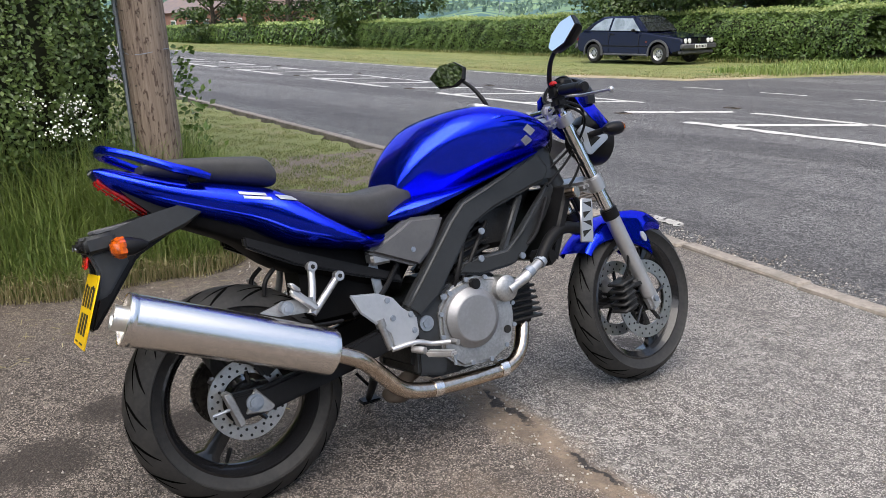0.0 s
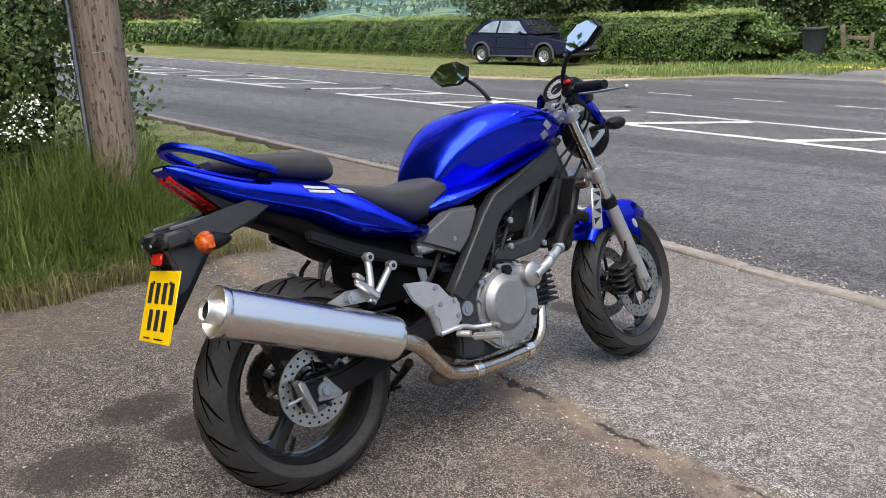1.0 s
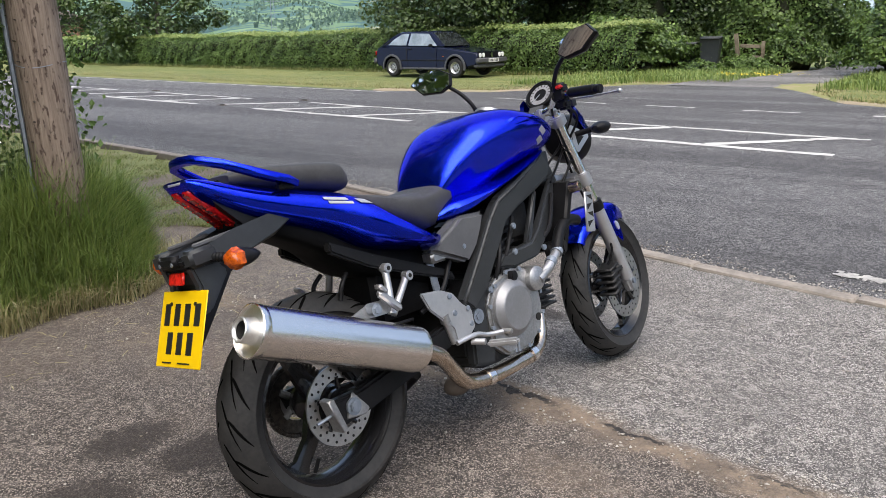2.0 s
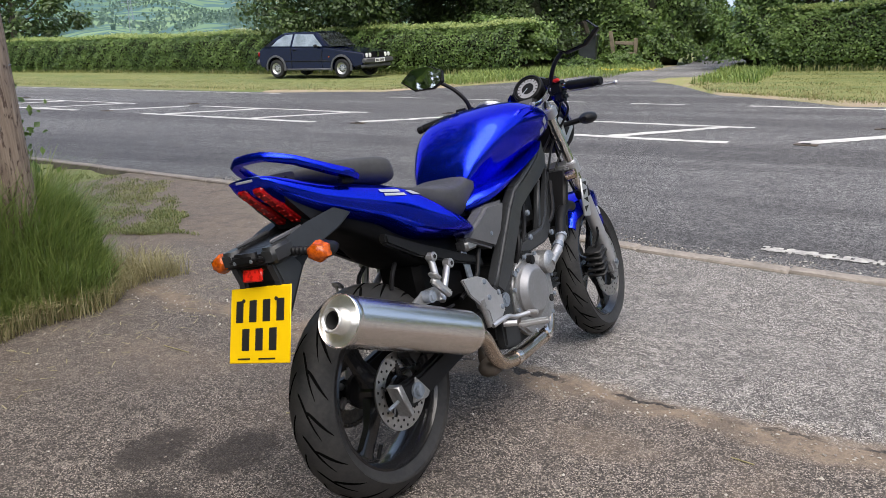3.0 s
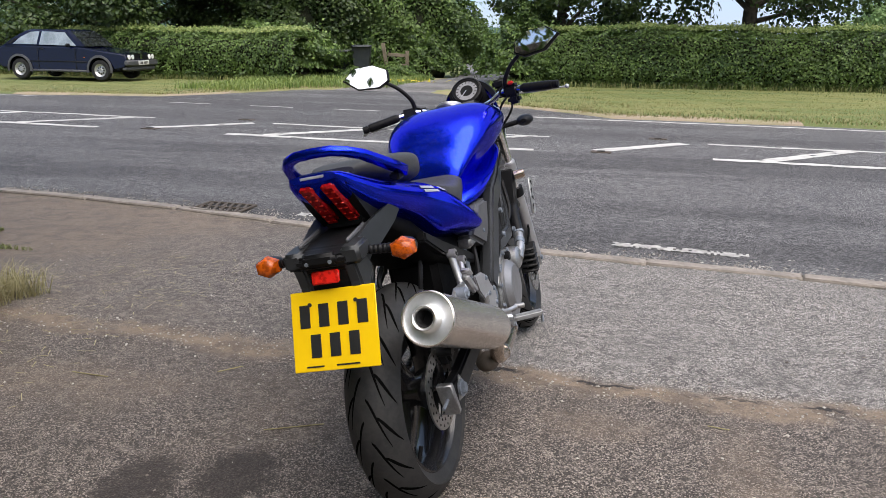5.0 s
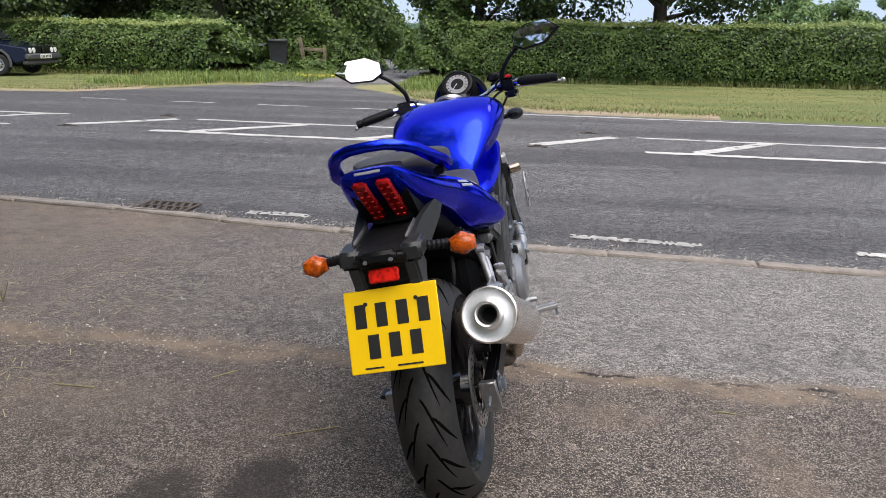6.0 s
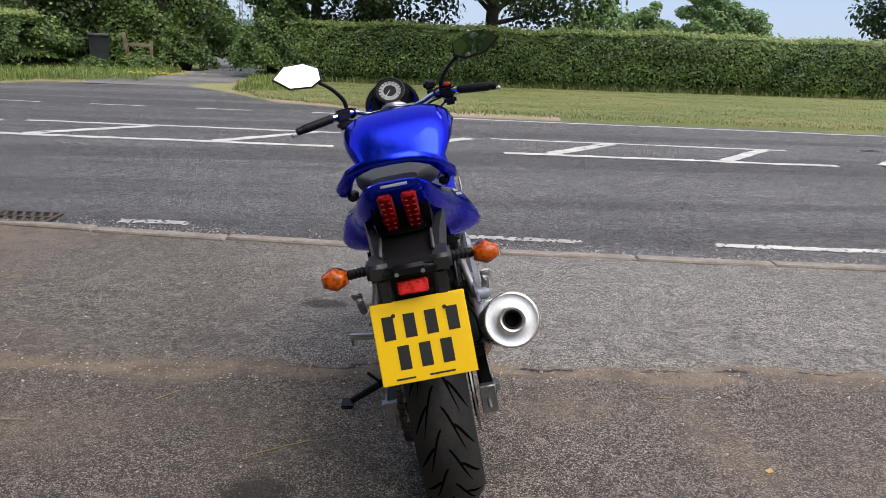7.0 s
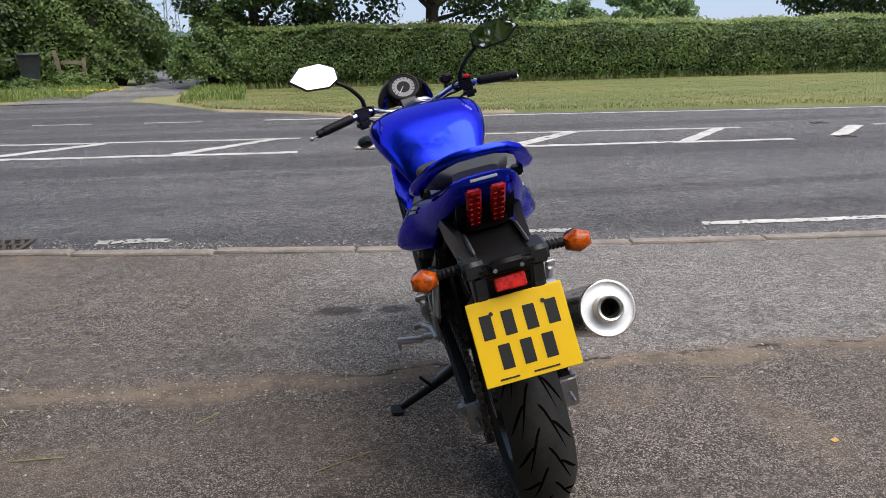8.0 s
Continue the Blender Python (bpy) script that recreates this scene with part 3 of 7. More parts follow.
def verge_sheet(name, x0, x1, y0f, y1f, lift, material, label, nx=120, ny=30, dense=1.0):
    X, T = np.meshgrid(x1 - (x1 - x0) * np.linspace(1, 0, nx) ** dense, np.linspace(0, 1, ny))
    Y = y0f(X) * (1 - T) + y1f(X) * T
    Z = ground_z(X, Y) + lift * np.clip(np.minimum(T, 1 - T) * 12, -0.2, 1) - 0.012 + 0.012 * wave(X, Y, 3.1) + (0.007 * wave(X, Y, 13.0, 2.0) if dense > 1 else 0)
    if dense > 1:               # sinks away under the dirt at its near end
        Z = Z - 0.003 * np.clip((X + 4.0) / 0.7, 0, 1)
    i = np.arange(X.size).reshape(X.shape)
    ob = link_mesh(name, np.c_[X.ravel(), Y.ravel(), Z.ravel()], np.c_[i[:-1, :-1].ravel(), i[:-1, 1:].ravel(), i[1:, 1:].ravel(), i[1:, :-1].ravel()], material, None, True)
    return tagged(ob, label, "verge", kind="structure")


verge_sheet("verge", -110, -8.8, lambda x: far_edge(x) + 0.05 * wave(x, x, 3), lambda x: 19.6 - SKEW * x, 0.06, M_MOWN, "mown roadside verge with yellowing grass", 220)
verge_sheet("verge", -1.9, 70, lambda x: far_edge(x) + 0.1 * wave(x, x, 3), lambda x: 19.6 - SKEW * x, 0.06, M_MOWN, "mown roadside verge with yellowing grass", 220)
verge_sheet("verge", -8.8, -1.9, lambda x: far_edge(x) + 0.05 * wave(x, x, 3), lambda x: 23.5 + 0 * x, 0.05, M_VERGE, "weedy verge at the mouth of the lane", 60)
verge_sheet("bare_earth", -1.7, 3.5, lambda x: far_edge(x) + 0.02, lambda x: far_edge(x) + 1.5 + 0.5 * wave(x, x, 2.2) + 0.3 * wave(x, x, 7.0) - 0.28 * np.clip(x, 0, 9), 0.035, M_DIRT, "bare trodden earth beside the lane mouth", 50, 16)
verge_sheet("bare_earth", -11.8, -7.9, lambda x: far_edge(x) - 0.02, lambda x: far_edge(x) + 1.5 + 0.4 * wave(x, x, 2.0) + 0.3 * wave(x, x, 7.0) - 0.3 * np.clip(-9 - x, 0, 3), 0.035, M_DIRT, "bare trodden earth on the verge", 50, 16)
# near verge beside the post, and the trodden grass along the road
X0 = lambda y: -2.42 + 0.07 * np.sin(3.1 * y) + 0.05 * np.sin(9.0 * y + 1)
vy, vt = np.meshgrid(np.linspace(-5.0, 1.55, 90), np.linspace(0, 1, 24))
vx = X0(vy) - vt * 9.0 - np.clip(vy - 1.0, 0, 1) * 2.6
vz = ground_z(vx, vy) + 0.035 * np.clip(vt * 30, -0.3, 1) - 0.004 + 0.01 * wave(vx, vy, 4)
vi = np.arange(vx.size).reshape(vx.shape)
tagged(link_mesh("verge", np.c_[vx.ravel(), vy.ravel(), vz.ravel()], np.c_[vi[:-1, :-1].ravel(), vi[:-1, 1:].ravel(), vi[1:, 1:].ravel(), vi[1:, :-1].ravel()], M_VERGE, None, True),
       "overgrown verge round the foot of the pole", "verge", kind="structure")
def trodden(x):
    """The near and far edges, in y, of the strip of trodden grass; they close to a tip beside the dirt."""
    lo = np.minimum(1.5 + 0.15 * wave(x, x, 2) + np.clip(x + 4.0, 0, 2) * 0.75, 2.9 - SKEW * x)
    hi = kerb_v(x) - 0.15 - SKEW * x - np.clip(x + 5.2, 0, 3) * 0.75 + 0.12 * wave(x, x, 5)
    tip = np.clip((x + 4.0) / 0.92, 0, 1) ** 2
    return lo + (2.22 - lo) * tip, hi + (2.26 - hi) * tip


verge_sheet("verge", -70, -3.3, lambda x: trodden(x)[0], lambda x: trodden(x)[1], 0.009, M_TRODDEN, "short trodden grass between hedge and kerb", 260, 40, 3.0)

# ---- kerb stones, drain, markings ----
kerb = tagged(new("kerb"), "flush concrete kerb along the forecourt", "kerb", kind="structure")


def kerb_stone(length):
    return box((0, 0, -0.045), (length, 0.115, 0.11), 0.01)


kme = None
for i in range(46):
    x = -32.0 + i * 0.92
    slope = float(kerb_v(x + 0.45) - kerb_v(x - 0.45)) / 0.9 - SKEW
    y = float(kerb_v(x)) - SKEW * x
    o = part("kerb_stone", kerb_stone(0.932), M_KERB, kerb) if kme is None else new("kerb_stone", kme)
    kme = o.data
    o.parent = kerb
    o.matrix_basis = pose(x, y, float(ground_z(x, y)) + 0.012 + 0.002 * math.sin(i * 1.7), 0.4 * math.sin(i * 3.1), 0, math.degrees(math.atan(slope)))

drain = thing("drain_grating", "rusty cast iron road drain grating with slots", "drain", pose(-2.68, 3.99, float(ground_z(-2.68, 3.99)) + 0.006, 0, 0, -5.5) @ Matrix.Diagonal((0.86, 0.8, 1, 1)))
part("pit", box((0, 0, -0.004), (0.5, 0.36, 0.006)), M_HOLE, drain)
for s in (-1, 1):
    part("frame_bar", box((s * 0.25, 0, 0.004), (0.03, 0.4, 0.016), 0.004), M_IRON, drain)
    part("frame_bar", box((0, s * 0.19, 0.004), (0.47, 0.03, 0.016), 0.004), M_IRON, drain)
part("frame_bar", box((0, 0, 0.004), (0.47, 0.025, 0.016), 0.004), M_IRON, drain)
for i in range(6):
    for s in (-1, 1):
        part("grating_bar", box((-0.19 + i * 0.076, s * 0.094, 0.003), (0.03, 0.17, 0.014), 0.003, Matrix.Rotation(0.3, 4, "Z")), M_IRON, drain)


def stripe(a, b, w, seed, wear=0.012, fine=0.08, paint=None):
    """A painted stripe with ragged, worn edges, lying 4 mm on the road."""
    a, b = np.array(a), np.array(b)
    L = np.hypot(*(b - a))
    d = (b - a) / L
    nrm = np.array([-d[1], d[0]])
    n = max(4, int(L / fine))
    rng = np.random.RandomState(seed)
    t = np.linspace(0, L, n)
    off = np.array([-0.5, -0.17, 0.17, 0.5]) * w
    P = a + t[:, None, None] * d + off[None, :, None] * nrm
    jit = rng.normal(0, 0.007, (n, 2))
    P[:, 0] += jit[:, :1] * nrm
    P[:, 3] += jit[:, 1:] * nrm
    z = ground_z(P[..., 0], P[..., 1]) + 0.004 * wave(P[..., 0], P[..., 1], 2.0) + 0.006
    V = np.c_[P.reshape(-1, 2), z.ravel()]
    i = np.arange(n * 4).reshape(n, 4)
    F = np.c_[i[:-1, :-1].ravel(), i[1:, :-1].ravel(), i[1:, 1:].ravel(), i[:-1, 1:].ravel()]
    F = F[rng.rand(len(F)) > wear]
    return tagged(link_mesh("road_marking", V, F, paint or M_PAINT), "worn white painted stripe on the road", "road marking", "road markings", "structure")


def on_road(x, v):
    return (x, v - SKEW * x)


C1, C2 = 7.62, 8.98
for k in range(-9, 5):
    s = 1.6 + 6.2 * k
    stripe(on_road(s, C1), on_road(s + 4.15, C1), 0.13, k + 50)
    stripe(on_road(s + 0.1, C2), on_road(s + 4.25, C2), 0.11, k + 80)
    stripe(on_road(s + 0.55, C1 + 0.05), on_road(s + 1.75, C2 - 0.05), 0.2, k + 110)
    stripe(on_road(s + 2.75, C1 + 0.05), on_road(s + 3.9, C2 - 0.05), 0.17, k + 140)
    stripe(on_road(s - 1.3, C1 + 0.2), on_road(s - 0.2, C2 - 0.05), 0.2, k + 170)
    for x, v in ((s - 1.25, C1 + 0.12), (s - 0.5, C2 + 0.35)):
        px_, py_ = on_road(x, v)
        stud = thing("road_stud", "dark cast iron reflecting road stud", "road stud", pose(px_, py_, float(ground_z(px_, py_)), 0, 0, -5), "road studs")
        part("casing", box((0, 0, 0.004), (0.24, 0.13, 0.016), 0.006), M_IRON, stud)
        part("insert", box((0, 0, 0.014), (0.1, 0.07, 0.016), 0.006), M_RUBBER, stud)
for i, (a, b) in enumerate(((-2.0, -1.5), (0.45, 1.35), (2.35, 5.0), (7.0, 11.0), (13.0, 17.0))):
    stripe(on_road(a, 3.62 + 0.13 * (a < -1)), on_road(b, 3.6 + 0.13 * (a < -1)), 0.1, i + 200, 0.16 if a < 2 else 0.05, 0.02, M_OLDPAINT if a < 2 else M_PAINT)
stripe(on_road(-0.8, 11.62), on_road(45, 11.62), 0.11, 230)
for i in range(4):
    stripe(on_road(-7.8 + i * 1.7, 11.55), on_road(-6.9 + i * 1.7, 11.55), 0.07, 240 + i)
stripe(on_road(-70, 11.7), on_road(-11, 11.7), 0.06, 260)


# ---- foliage ----
def leaves(name, C, N, size, material, rng, parent=None, long=1.5, jitter=0.6, label=""):
    """Kite-shaped leaves at the places C, facing roughly along N."""
    n = len(C)
    N = N + rng.normal(0, jitter, (n, 3))
    N /= np.linalg.norm(N, axis=1)[:, None] + 1e-9
    T = rng.normal(0, 1, (n, 3))
    T -= N * (T * N).sum(1)[:, None]
    T /= np.linalg.norm(T, axis=1)[:, None] + 1e-9
    S = np.cross(N, T)
    s = (size * rng.uniform(0.6, 1.35, n))[:, None]
    V = np.stack([C - T * s * long * 0.5, C + S * s * 0.5 + N * s * 0.12, C + T * s * long * 0.5, C - S * s * 0.5 + N * s * 0.12], 1).reshape(-1, 3)
    ob = link_mesh(name, V, np.arange(4 * n).reshape(n, 4), material, parent)
    return tagged(ob, label, kind="stuff")


def blades(name, P, h, w, material, rng, label, category="grass", bend=0.5):
    """Bent tapering grass blades standing at P."""
    n = len(P)
    a = rng.uniform(0, 2 * np.pi, n)
    lean = np.c_[np.cos(a), np.sin(a)] * (rng.uniform(0.1, 1.0, n) * bend)[:, None]
    side = np.c_[-np.sin(a), np.cos(a), np.zeros(n)] * (w / 2)
    H = (h * rng.uniform(0.5, 1.15, n))[:, None]
    L3 = np.c_[lean, np.zeros(n)]
    up = np.array([0, 0, 1.0])
    m1 = P + H * (0.55 * up + 0.3 * L3)
    tip = P + H * (up * (1.0 - 0.35 * np.linalg.norm(lean, axis=1)[:, None]) + 1.0 * L3)
    V = np.stack([P - side, P + side, m1 + side * 0.8, m1 - side * 0.8, tip], 1).reshape(-1, 3)
    b = np.arange(n) * 5
    F = [(i, i + 1, i + 2, i + 3) for i in b] + [(i + 3, i + 2, i + 4) for i in b]
    return tagged(link_mesh(name, V, [tuple(map(int, f)) for f in F], material), label, category, kind="stuff")


def hedge(name, line, width, height, z0, n, size, material, seed, label, tips=None, category="hedge"):
    """A clipped hedge along a line of (x, y): a dark inner sheet painted as shade, and an uneven skin of leaves."""
    rng = np.random.RandomState(seed)
    line = np.array(line, float)
    seg = np.hypot(*np.diff(line, axis=0).T)
    cum = np.r_[0, np.cumsum(seg)]
    root = thing(name, label, category)

    def place(s, a, r):
        x, y = np.interp(s, cum, line[:, 0]), np.interp(s, cum, line[:, 1])
        k = np.clip(np.searchsorted(cum, s, "right") - 1, 0, len(seg) - 1)
        d = (line[k + 1] - line[k]) / seg[k][:, None]
        hgt = height * (1 + 0.022 * np.sin(s * 0.9 + seed) + 0.018 * np.sin(s * 2.7))
        cx, cz = np.cos(a), np.sin(a)
        q = (np.abs(cx) ** 4 + np.abs(cz) ** 4) ** -0.25
        off, up = cx * q * width / 2 * r, hgt * (0.5 + 0.5 * cz * q * r)
        P = np.c_[x - d[:, 1] * off, y + d[:, 0] * off, ground_z(x, y) + z0 + up]
        N = np.c_[-d[:, 1] * cx, d[:, 0] * cx, cz]
        return P, N

    s, a = rng.uniform(0, cum[-1], n), rng.uniform(-1.15, np.pi + 1.15, n)
    lump = 0.5 * np.sin(s * 3.1 + 4 * np.sin(a * 2 + s)) + 0.5 * np.sin(s * 7.3 + a * 5)
    r = 1.0 + 0.1 * lump - np.abs(rng.normal(0, 0.12, n))
    P, N = place(s, a, r)
    leaves("foliage", P, N + np.array([0, 0, 0.4]), size, material, rng, root)
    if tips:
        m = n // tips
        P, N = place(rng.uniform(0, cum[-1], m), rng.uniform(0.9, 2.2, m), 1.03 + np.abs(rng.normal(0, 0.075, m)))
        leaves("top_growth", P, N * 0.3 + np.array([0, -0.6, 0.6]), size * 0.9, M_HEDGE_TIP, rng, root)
    # dark sheet behind the leaves: the hedge's inner shade put into colour
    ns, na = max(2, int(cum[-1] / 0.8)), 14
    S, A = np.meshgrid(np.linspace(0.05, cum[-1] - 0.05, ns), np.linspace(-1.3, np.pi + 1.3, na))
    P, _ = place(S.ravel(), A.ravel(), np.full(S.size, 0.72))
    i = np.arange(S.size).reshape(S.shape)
    link_mesh("core", P, np.c_[i[:-1, :-1].ravel(), i[:-1, 1:].ravel(), i[1:, 1:].ravel(), i[1:, :-1].ravel()], M_INNER_SHADE, root)
    return root


def shrub(name, c, s, n, size, material, seed, label, category="shrub"):
    """A full, uneven shrub: a solid core coloured as inner shade, and leaf clumps."""
    rng = np.random.RandomState(seed)
    c, s = np.array(c, float), np.array(s, float)
    root = thing(name, label, category)
    d = rng.normal(0, 1, (n, 3))
    d /= np.linalg.norm(d, axis=1)[:, None]
    d[:, 2] = np.abs(d[:, 2]) * 1.1 - 0.35
    bumps = 1 + 0.2 * np.sin(d[:, 0] * 7 + seed) * np.sin(d[:, 1] * 6) + 0.13 * np.sin(d[:, 2] * 13 + d[:, 0] * 9)
    r = bumps - np.abs(rng.normal(0, 0.12, n)) + (rng.rand(n) < 0.14) * rng.exponential(0.1, n)
    leaves("foliage", c + d * s * r[:, None], d + np.array([0, 0, 0.5]), size, material, rng, root)
    # solid dark lump painting the shade seen between the leaves
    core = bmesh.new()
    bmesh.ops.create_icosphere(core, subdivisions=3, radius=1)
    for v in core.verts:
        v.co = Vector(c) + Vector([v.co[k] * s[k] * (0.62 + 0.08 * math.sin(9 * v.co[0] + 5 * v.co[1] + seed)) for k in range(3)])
    part("core", core, M_INNER_SHADE, root)
    return root


def tree(c, h, spread, n, size, material, seed, label, clear=0.3, trunk_r=0.25, clumps=46):
    """A tapered trunk with limbs, and leaves in loose clumps round the limb ends."""
    rng = np.random.RandomState(seed)
    root = thing("tree", label, "tree", pose(*c))
    top = Vector((rng.normal(0, 0.3), rng.normal(0, 0.3), h * 0.72))
    part("trunk", tube([(0, 0, -0.2), (rng.normal(0, 0.06), rng.normal(0, 0.06), h * 0.3), top], (trunk_r, trunk_r * 0.3), 10, 5), M_BARK, root)
    cen = []
    for i in range(clumps):
        a = i * 2.4 + rng.normal(0, 0.3)
        zz = clear * h + (1 - clear) * h * (i + 0.5) / clumps
        env = math.sin(math.pi * min(1, 0.2 + 0.78 * (zz / h - clear) / (1 - clear))) ** 0.6
        rr = spread * env * math.sqrt(rng.uniform(0.15, 1.0))
        cen.append((rr * math.cos(a), rr * math.sin(a), zz + rng.normal(0, 0.3)))
    for i in range(0, clumps, 4):
        e = Vector(cen[i])
        b = top * min(0.95, max(0.3, e.z / h * 0.8))
        part("limb", tube([b, (b + e) / 2 + Vector((0, 0, 0.15 * rng.normal())), e], (trunk_r * 0.32, 0.02), 6, 4), M_BARK, root)
    cen = np.array(cen)
    k = rng.randint(0, clumps, n)
    d = rng.normal(0, 1, (n, 3))
    d /= np.linalg.norm(d, axis=1)[:, None]
    size_k = spread * rng.uniform(0.16, 0.34, clumps)
    r = rng.uniform(0.2, 1.0, n) ** 0.5 * size_k[k]
    leaves("crown", cen[k] + d * r[:, None] * np.array([1.15, 1.15, 0.75]), d + np.array([0, 0, 0.7]), size, material, rng, root)
    return root


def hedge_y(x, v=19.9):
    return v - SKEW * x


# far hedge either side of the lane
hedge("hedge", [(-8.2, hedge_y(-8.2)), (-22, hedge_y(-22)), (-40, hedge_y(-40))], 1.5, 1.42, 0, 105000, 0.054, M_HEDGE, 3, "long clipped mixed hedge with sunlit grassy top", 5)
hedge("hedge", [(-40, hedge_y(-40)), (-110, hedge_y(-110))], 1.6, 1.45, 0, 26000, 0.14, M_HEDGE, 4, "long clipped mixed hedge along the far verge", 5)
hedge("hedge", [(-1.6, hedge_y(-1.6) + 0.3), (10, hedge_y(10)), (26, hedge_y(26))], 1.7, 1.5, -0.05, 170000, 0.046, M_HEDGE, 5, "dense dark green clipped hedge with light top shoots", 6)
hedge("hedge", [(26, hedge_y(26)), (80, hedge_y(80))], 1.7, 1.55, 0, 16000, 0.14, M_HEDGE, 6, "dense dark green clipped hedge", 6)
# shrubs at the lane mouth
shrub("shrub", (-9.6, 21.6, 0.75), (2.3, 1.2, 1.1), 26000, 0.07, M_HEDGE, 7, "rounded leafy shrub beside the wheelie bin")
shrub("shrub", (-10.5, 25.2, 1.6), (4.0, 2.0, 3.3), 40000, 0.09, M_OAK, 8, "tall dark overgrown thicket behind the stile")
shrub("shrub", (-6.2, 25.4, 1.5), (2.5, 1.7, 3.4), 36000, 0.08, M_HEDGE, 9, "tall overgrown hawthorn thicket beside the lane")
shrub("bramble", (-5.75, 21.75, 0.12), (0.85, 0.4, 0.5), 7000, 0.05, M_HEDGE, 14, "low bramble in front of the stile", "bramble")
shrub("bramble", (-6.9, 21.3, 0.08), (0.8, 0.35, 0.4), 6000, 0.05, M_HEDGE, 15, "low bramble in front of the wheelie bins", "bramble")
shrub("shrub", (-5.0, 23.3, 0.55), (0.75, 0.5, 0.75), 5000, 0.06, M_HEDGE, 10, "small bramble grown over the stile")
shrub("shrub", (-1.7, 20.6, 0.9), (1.2, 1.1, 1.5), 20000, 0.065, M_HEDGE, 11, "rounded hedge end beside the lane")
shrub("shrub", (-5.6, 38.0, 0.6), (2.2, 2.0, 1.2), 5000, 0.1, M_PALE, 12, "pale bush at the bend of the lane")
# trees
tree((-16.4, 23.6, 0), 7.0, 3.6, 60000, 0.1, M_OAK, 21, "dark spreading oak behind the parked car", 0.13, 0.3, 60)
tree((-12.3, 24.6, 0), 7.5, 4.0, 36000, 0.1, M_OAK, 22, "oak with overhanging branches", 0.38, 0.25)
tree((4.2, 21.8, 0.1), 8.0, 4.2, 50000, 0.1, M_OAK, 23, "oak rising through the hedge with low branches", 0.31, 0.27, 56)
tree((-0.9, 21.9, 0.1), 7.0, 2.2, 30000, 0.095, M_OAK, 24, "dark tree at the hedge corner", 0.22, 0.2)
tree((21.8, 24.2, 0.2), 8.0, 3.9, 50000, 0.11, M_OAK, 25, "broad dark oak behind the hedge", 0.17, 0.3, 60)
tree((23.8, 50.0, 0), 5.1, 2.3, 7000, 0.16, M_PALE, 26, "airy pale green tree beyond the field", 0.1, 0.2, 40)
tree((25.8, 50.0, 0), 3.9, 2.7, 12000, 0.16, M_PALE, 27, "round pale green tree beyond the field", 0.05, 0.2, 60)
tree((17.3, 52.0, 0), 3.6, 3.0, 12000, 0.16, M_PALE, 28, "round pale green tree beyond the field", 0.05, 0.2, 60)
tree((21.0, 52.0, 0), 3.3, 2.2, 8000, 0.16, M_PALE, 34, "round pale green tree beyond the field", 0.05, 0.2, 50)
tree((-37.5, 24.5, 0), 6.5, 3.2, 9000, 0.17, M_OAK, 29, "small oak in the hedge line", 0.12, 0.22)
tree((-54, 27.0, 0), 8.0, 4.4, 9000, 0.2, M_OAK, 30, "roadside oak near a brick house", 0.2, 0.3)
tree((-66, 26.0, 0), 7.0, 2.8, 6000, 0.2, M_OAK, 31, "slim roadside tree near a brick house", 0.1, 0.3)
for i, (x, y, h, w) in enumerate(((-9.0, -9.5, 12.5, 4.6), (-13.5, -3.5, 12.0, 4.4), (-5.6, -13.0, 13.0, 3.4), (14.0, -6.0, 10.0, 4.0))):
    tree((x, y, 0), h, w, 8500, 0.19, M_OAK, 320 + i, "tall tree standing behind the forecourt", 0.1, 0.3, 90)

tree((-6.2, -1.8, 0), 11.5, 6.0, 9500, 0.16, M_OAK, 331, "tall tree overhanging the forecourt from behind the bush", 0.36, 0.3, 80)

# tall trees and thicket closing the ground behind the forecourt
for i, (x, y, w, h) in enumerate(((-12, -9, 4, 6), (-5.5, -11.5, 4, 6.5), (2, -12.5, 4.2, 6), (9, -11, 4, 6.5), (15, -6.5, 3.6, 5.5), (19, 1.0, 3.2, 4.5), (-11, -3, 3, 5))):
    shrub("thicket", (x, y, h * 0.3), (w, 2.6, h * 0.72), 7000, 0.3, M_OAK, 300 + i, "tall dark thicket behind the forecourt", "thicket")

# hawthorn bush by the pole, with its blossom
hedge("hawthorn_bush", [(-3.75, 0.55), (-3.7, 0.1), (-3.65, -1.0), (-3.6, -4.0)], 1.8, 2.75, 0.05, 210000, 0.02, M_THORN, 41, "tall dense hawthorn bush with white blossom by the pole", None, "bush")
rng = np.random.RandomState(44)
n = 230
cl = np.array([(-2.78, 0.08, 1.0), (-2.78, 0.25, 0.95), (-2.74, 0.18, 0.85), (-2.76, 0.33, 0.86), (-2.76, 0.3, 0.97)])
C = cl[rng.randint(0, 5, n)] + rng.normal(0, 0.035, (n, 3))
tagged(leaves("blossom", C, np.tile([1.0, 0, 0.5], (n, 1)), 0.012, M_BLOSSOM, rng, None, 1.0), "clusters of small white elder blossom", "blossom", kind="stuff")
n = 280
t = rng.uniform(0, 1, n)
C = np.c_[-3.18 + rng.normal(0, 0.1, n) - 0.1 * t, 1.08 + rng.normal(0, 0.13, n) * (1.1 - t), 0.15 + 1.1 * t]
tagged(leaves("sprigs", C, np.tile([0.5, -0.3, 0.6], (n, 1)), 0.03, M_HEDGE, rng), "leafy sprigs growing up beside the pole", "sprigs", kind="stuff")

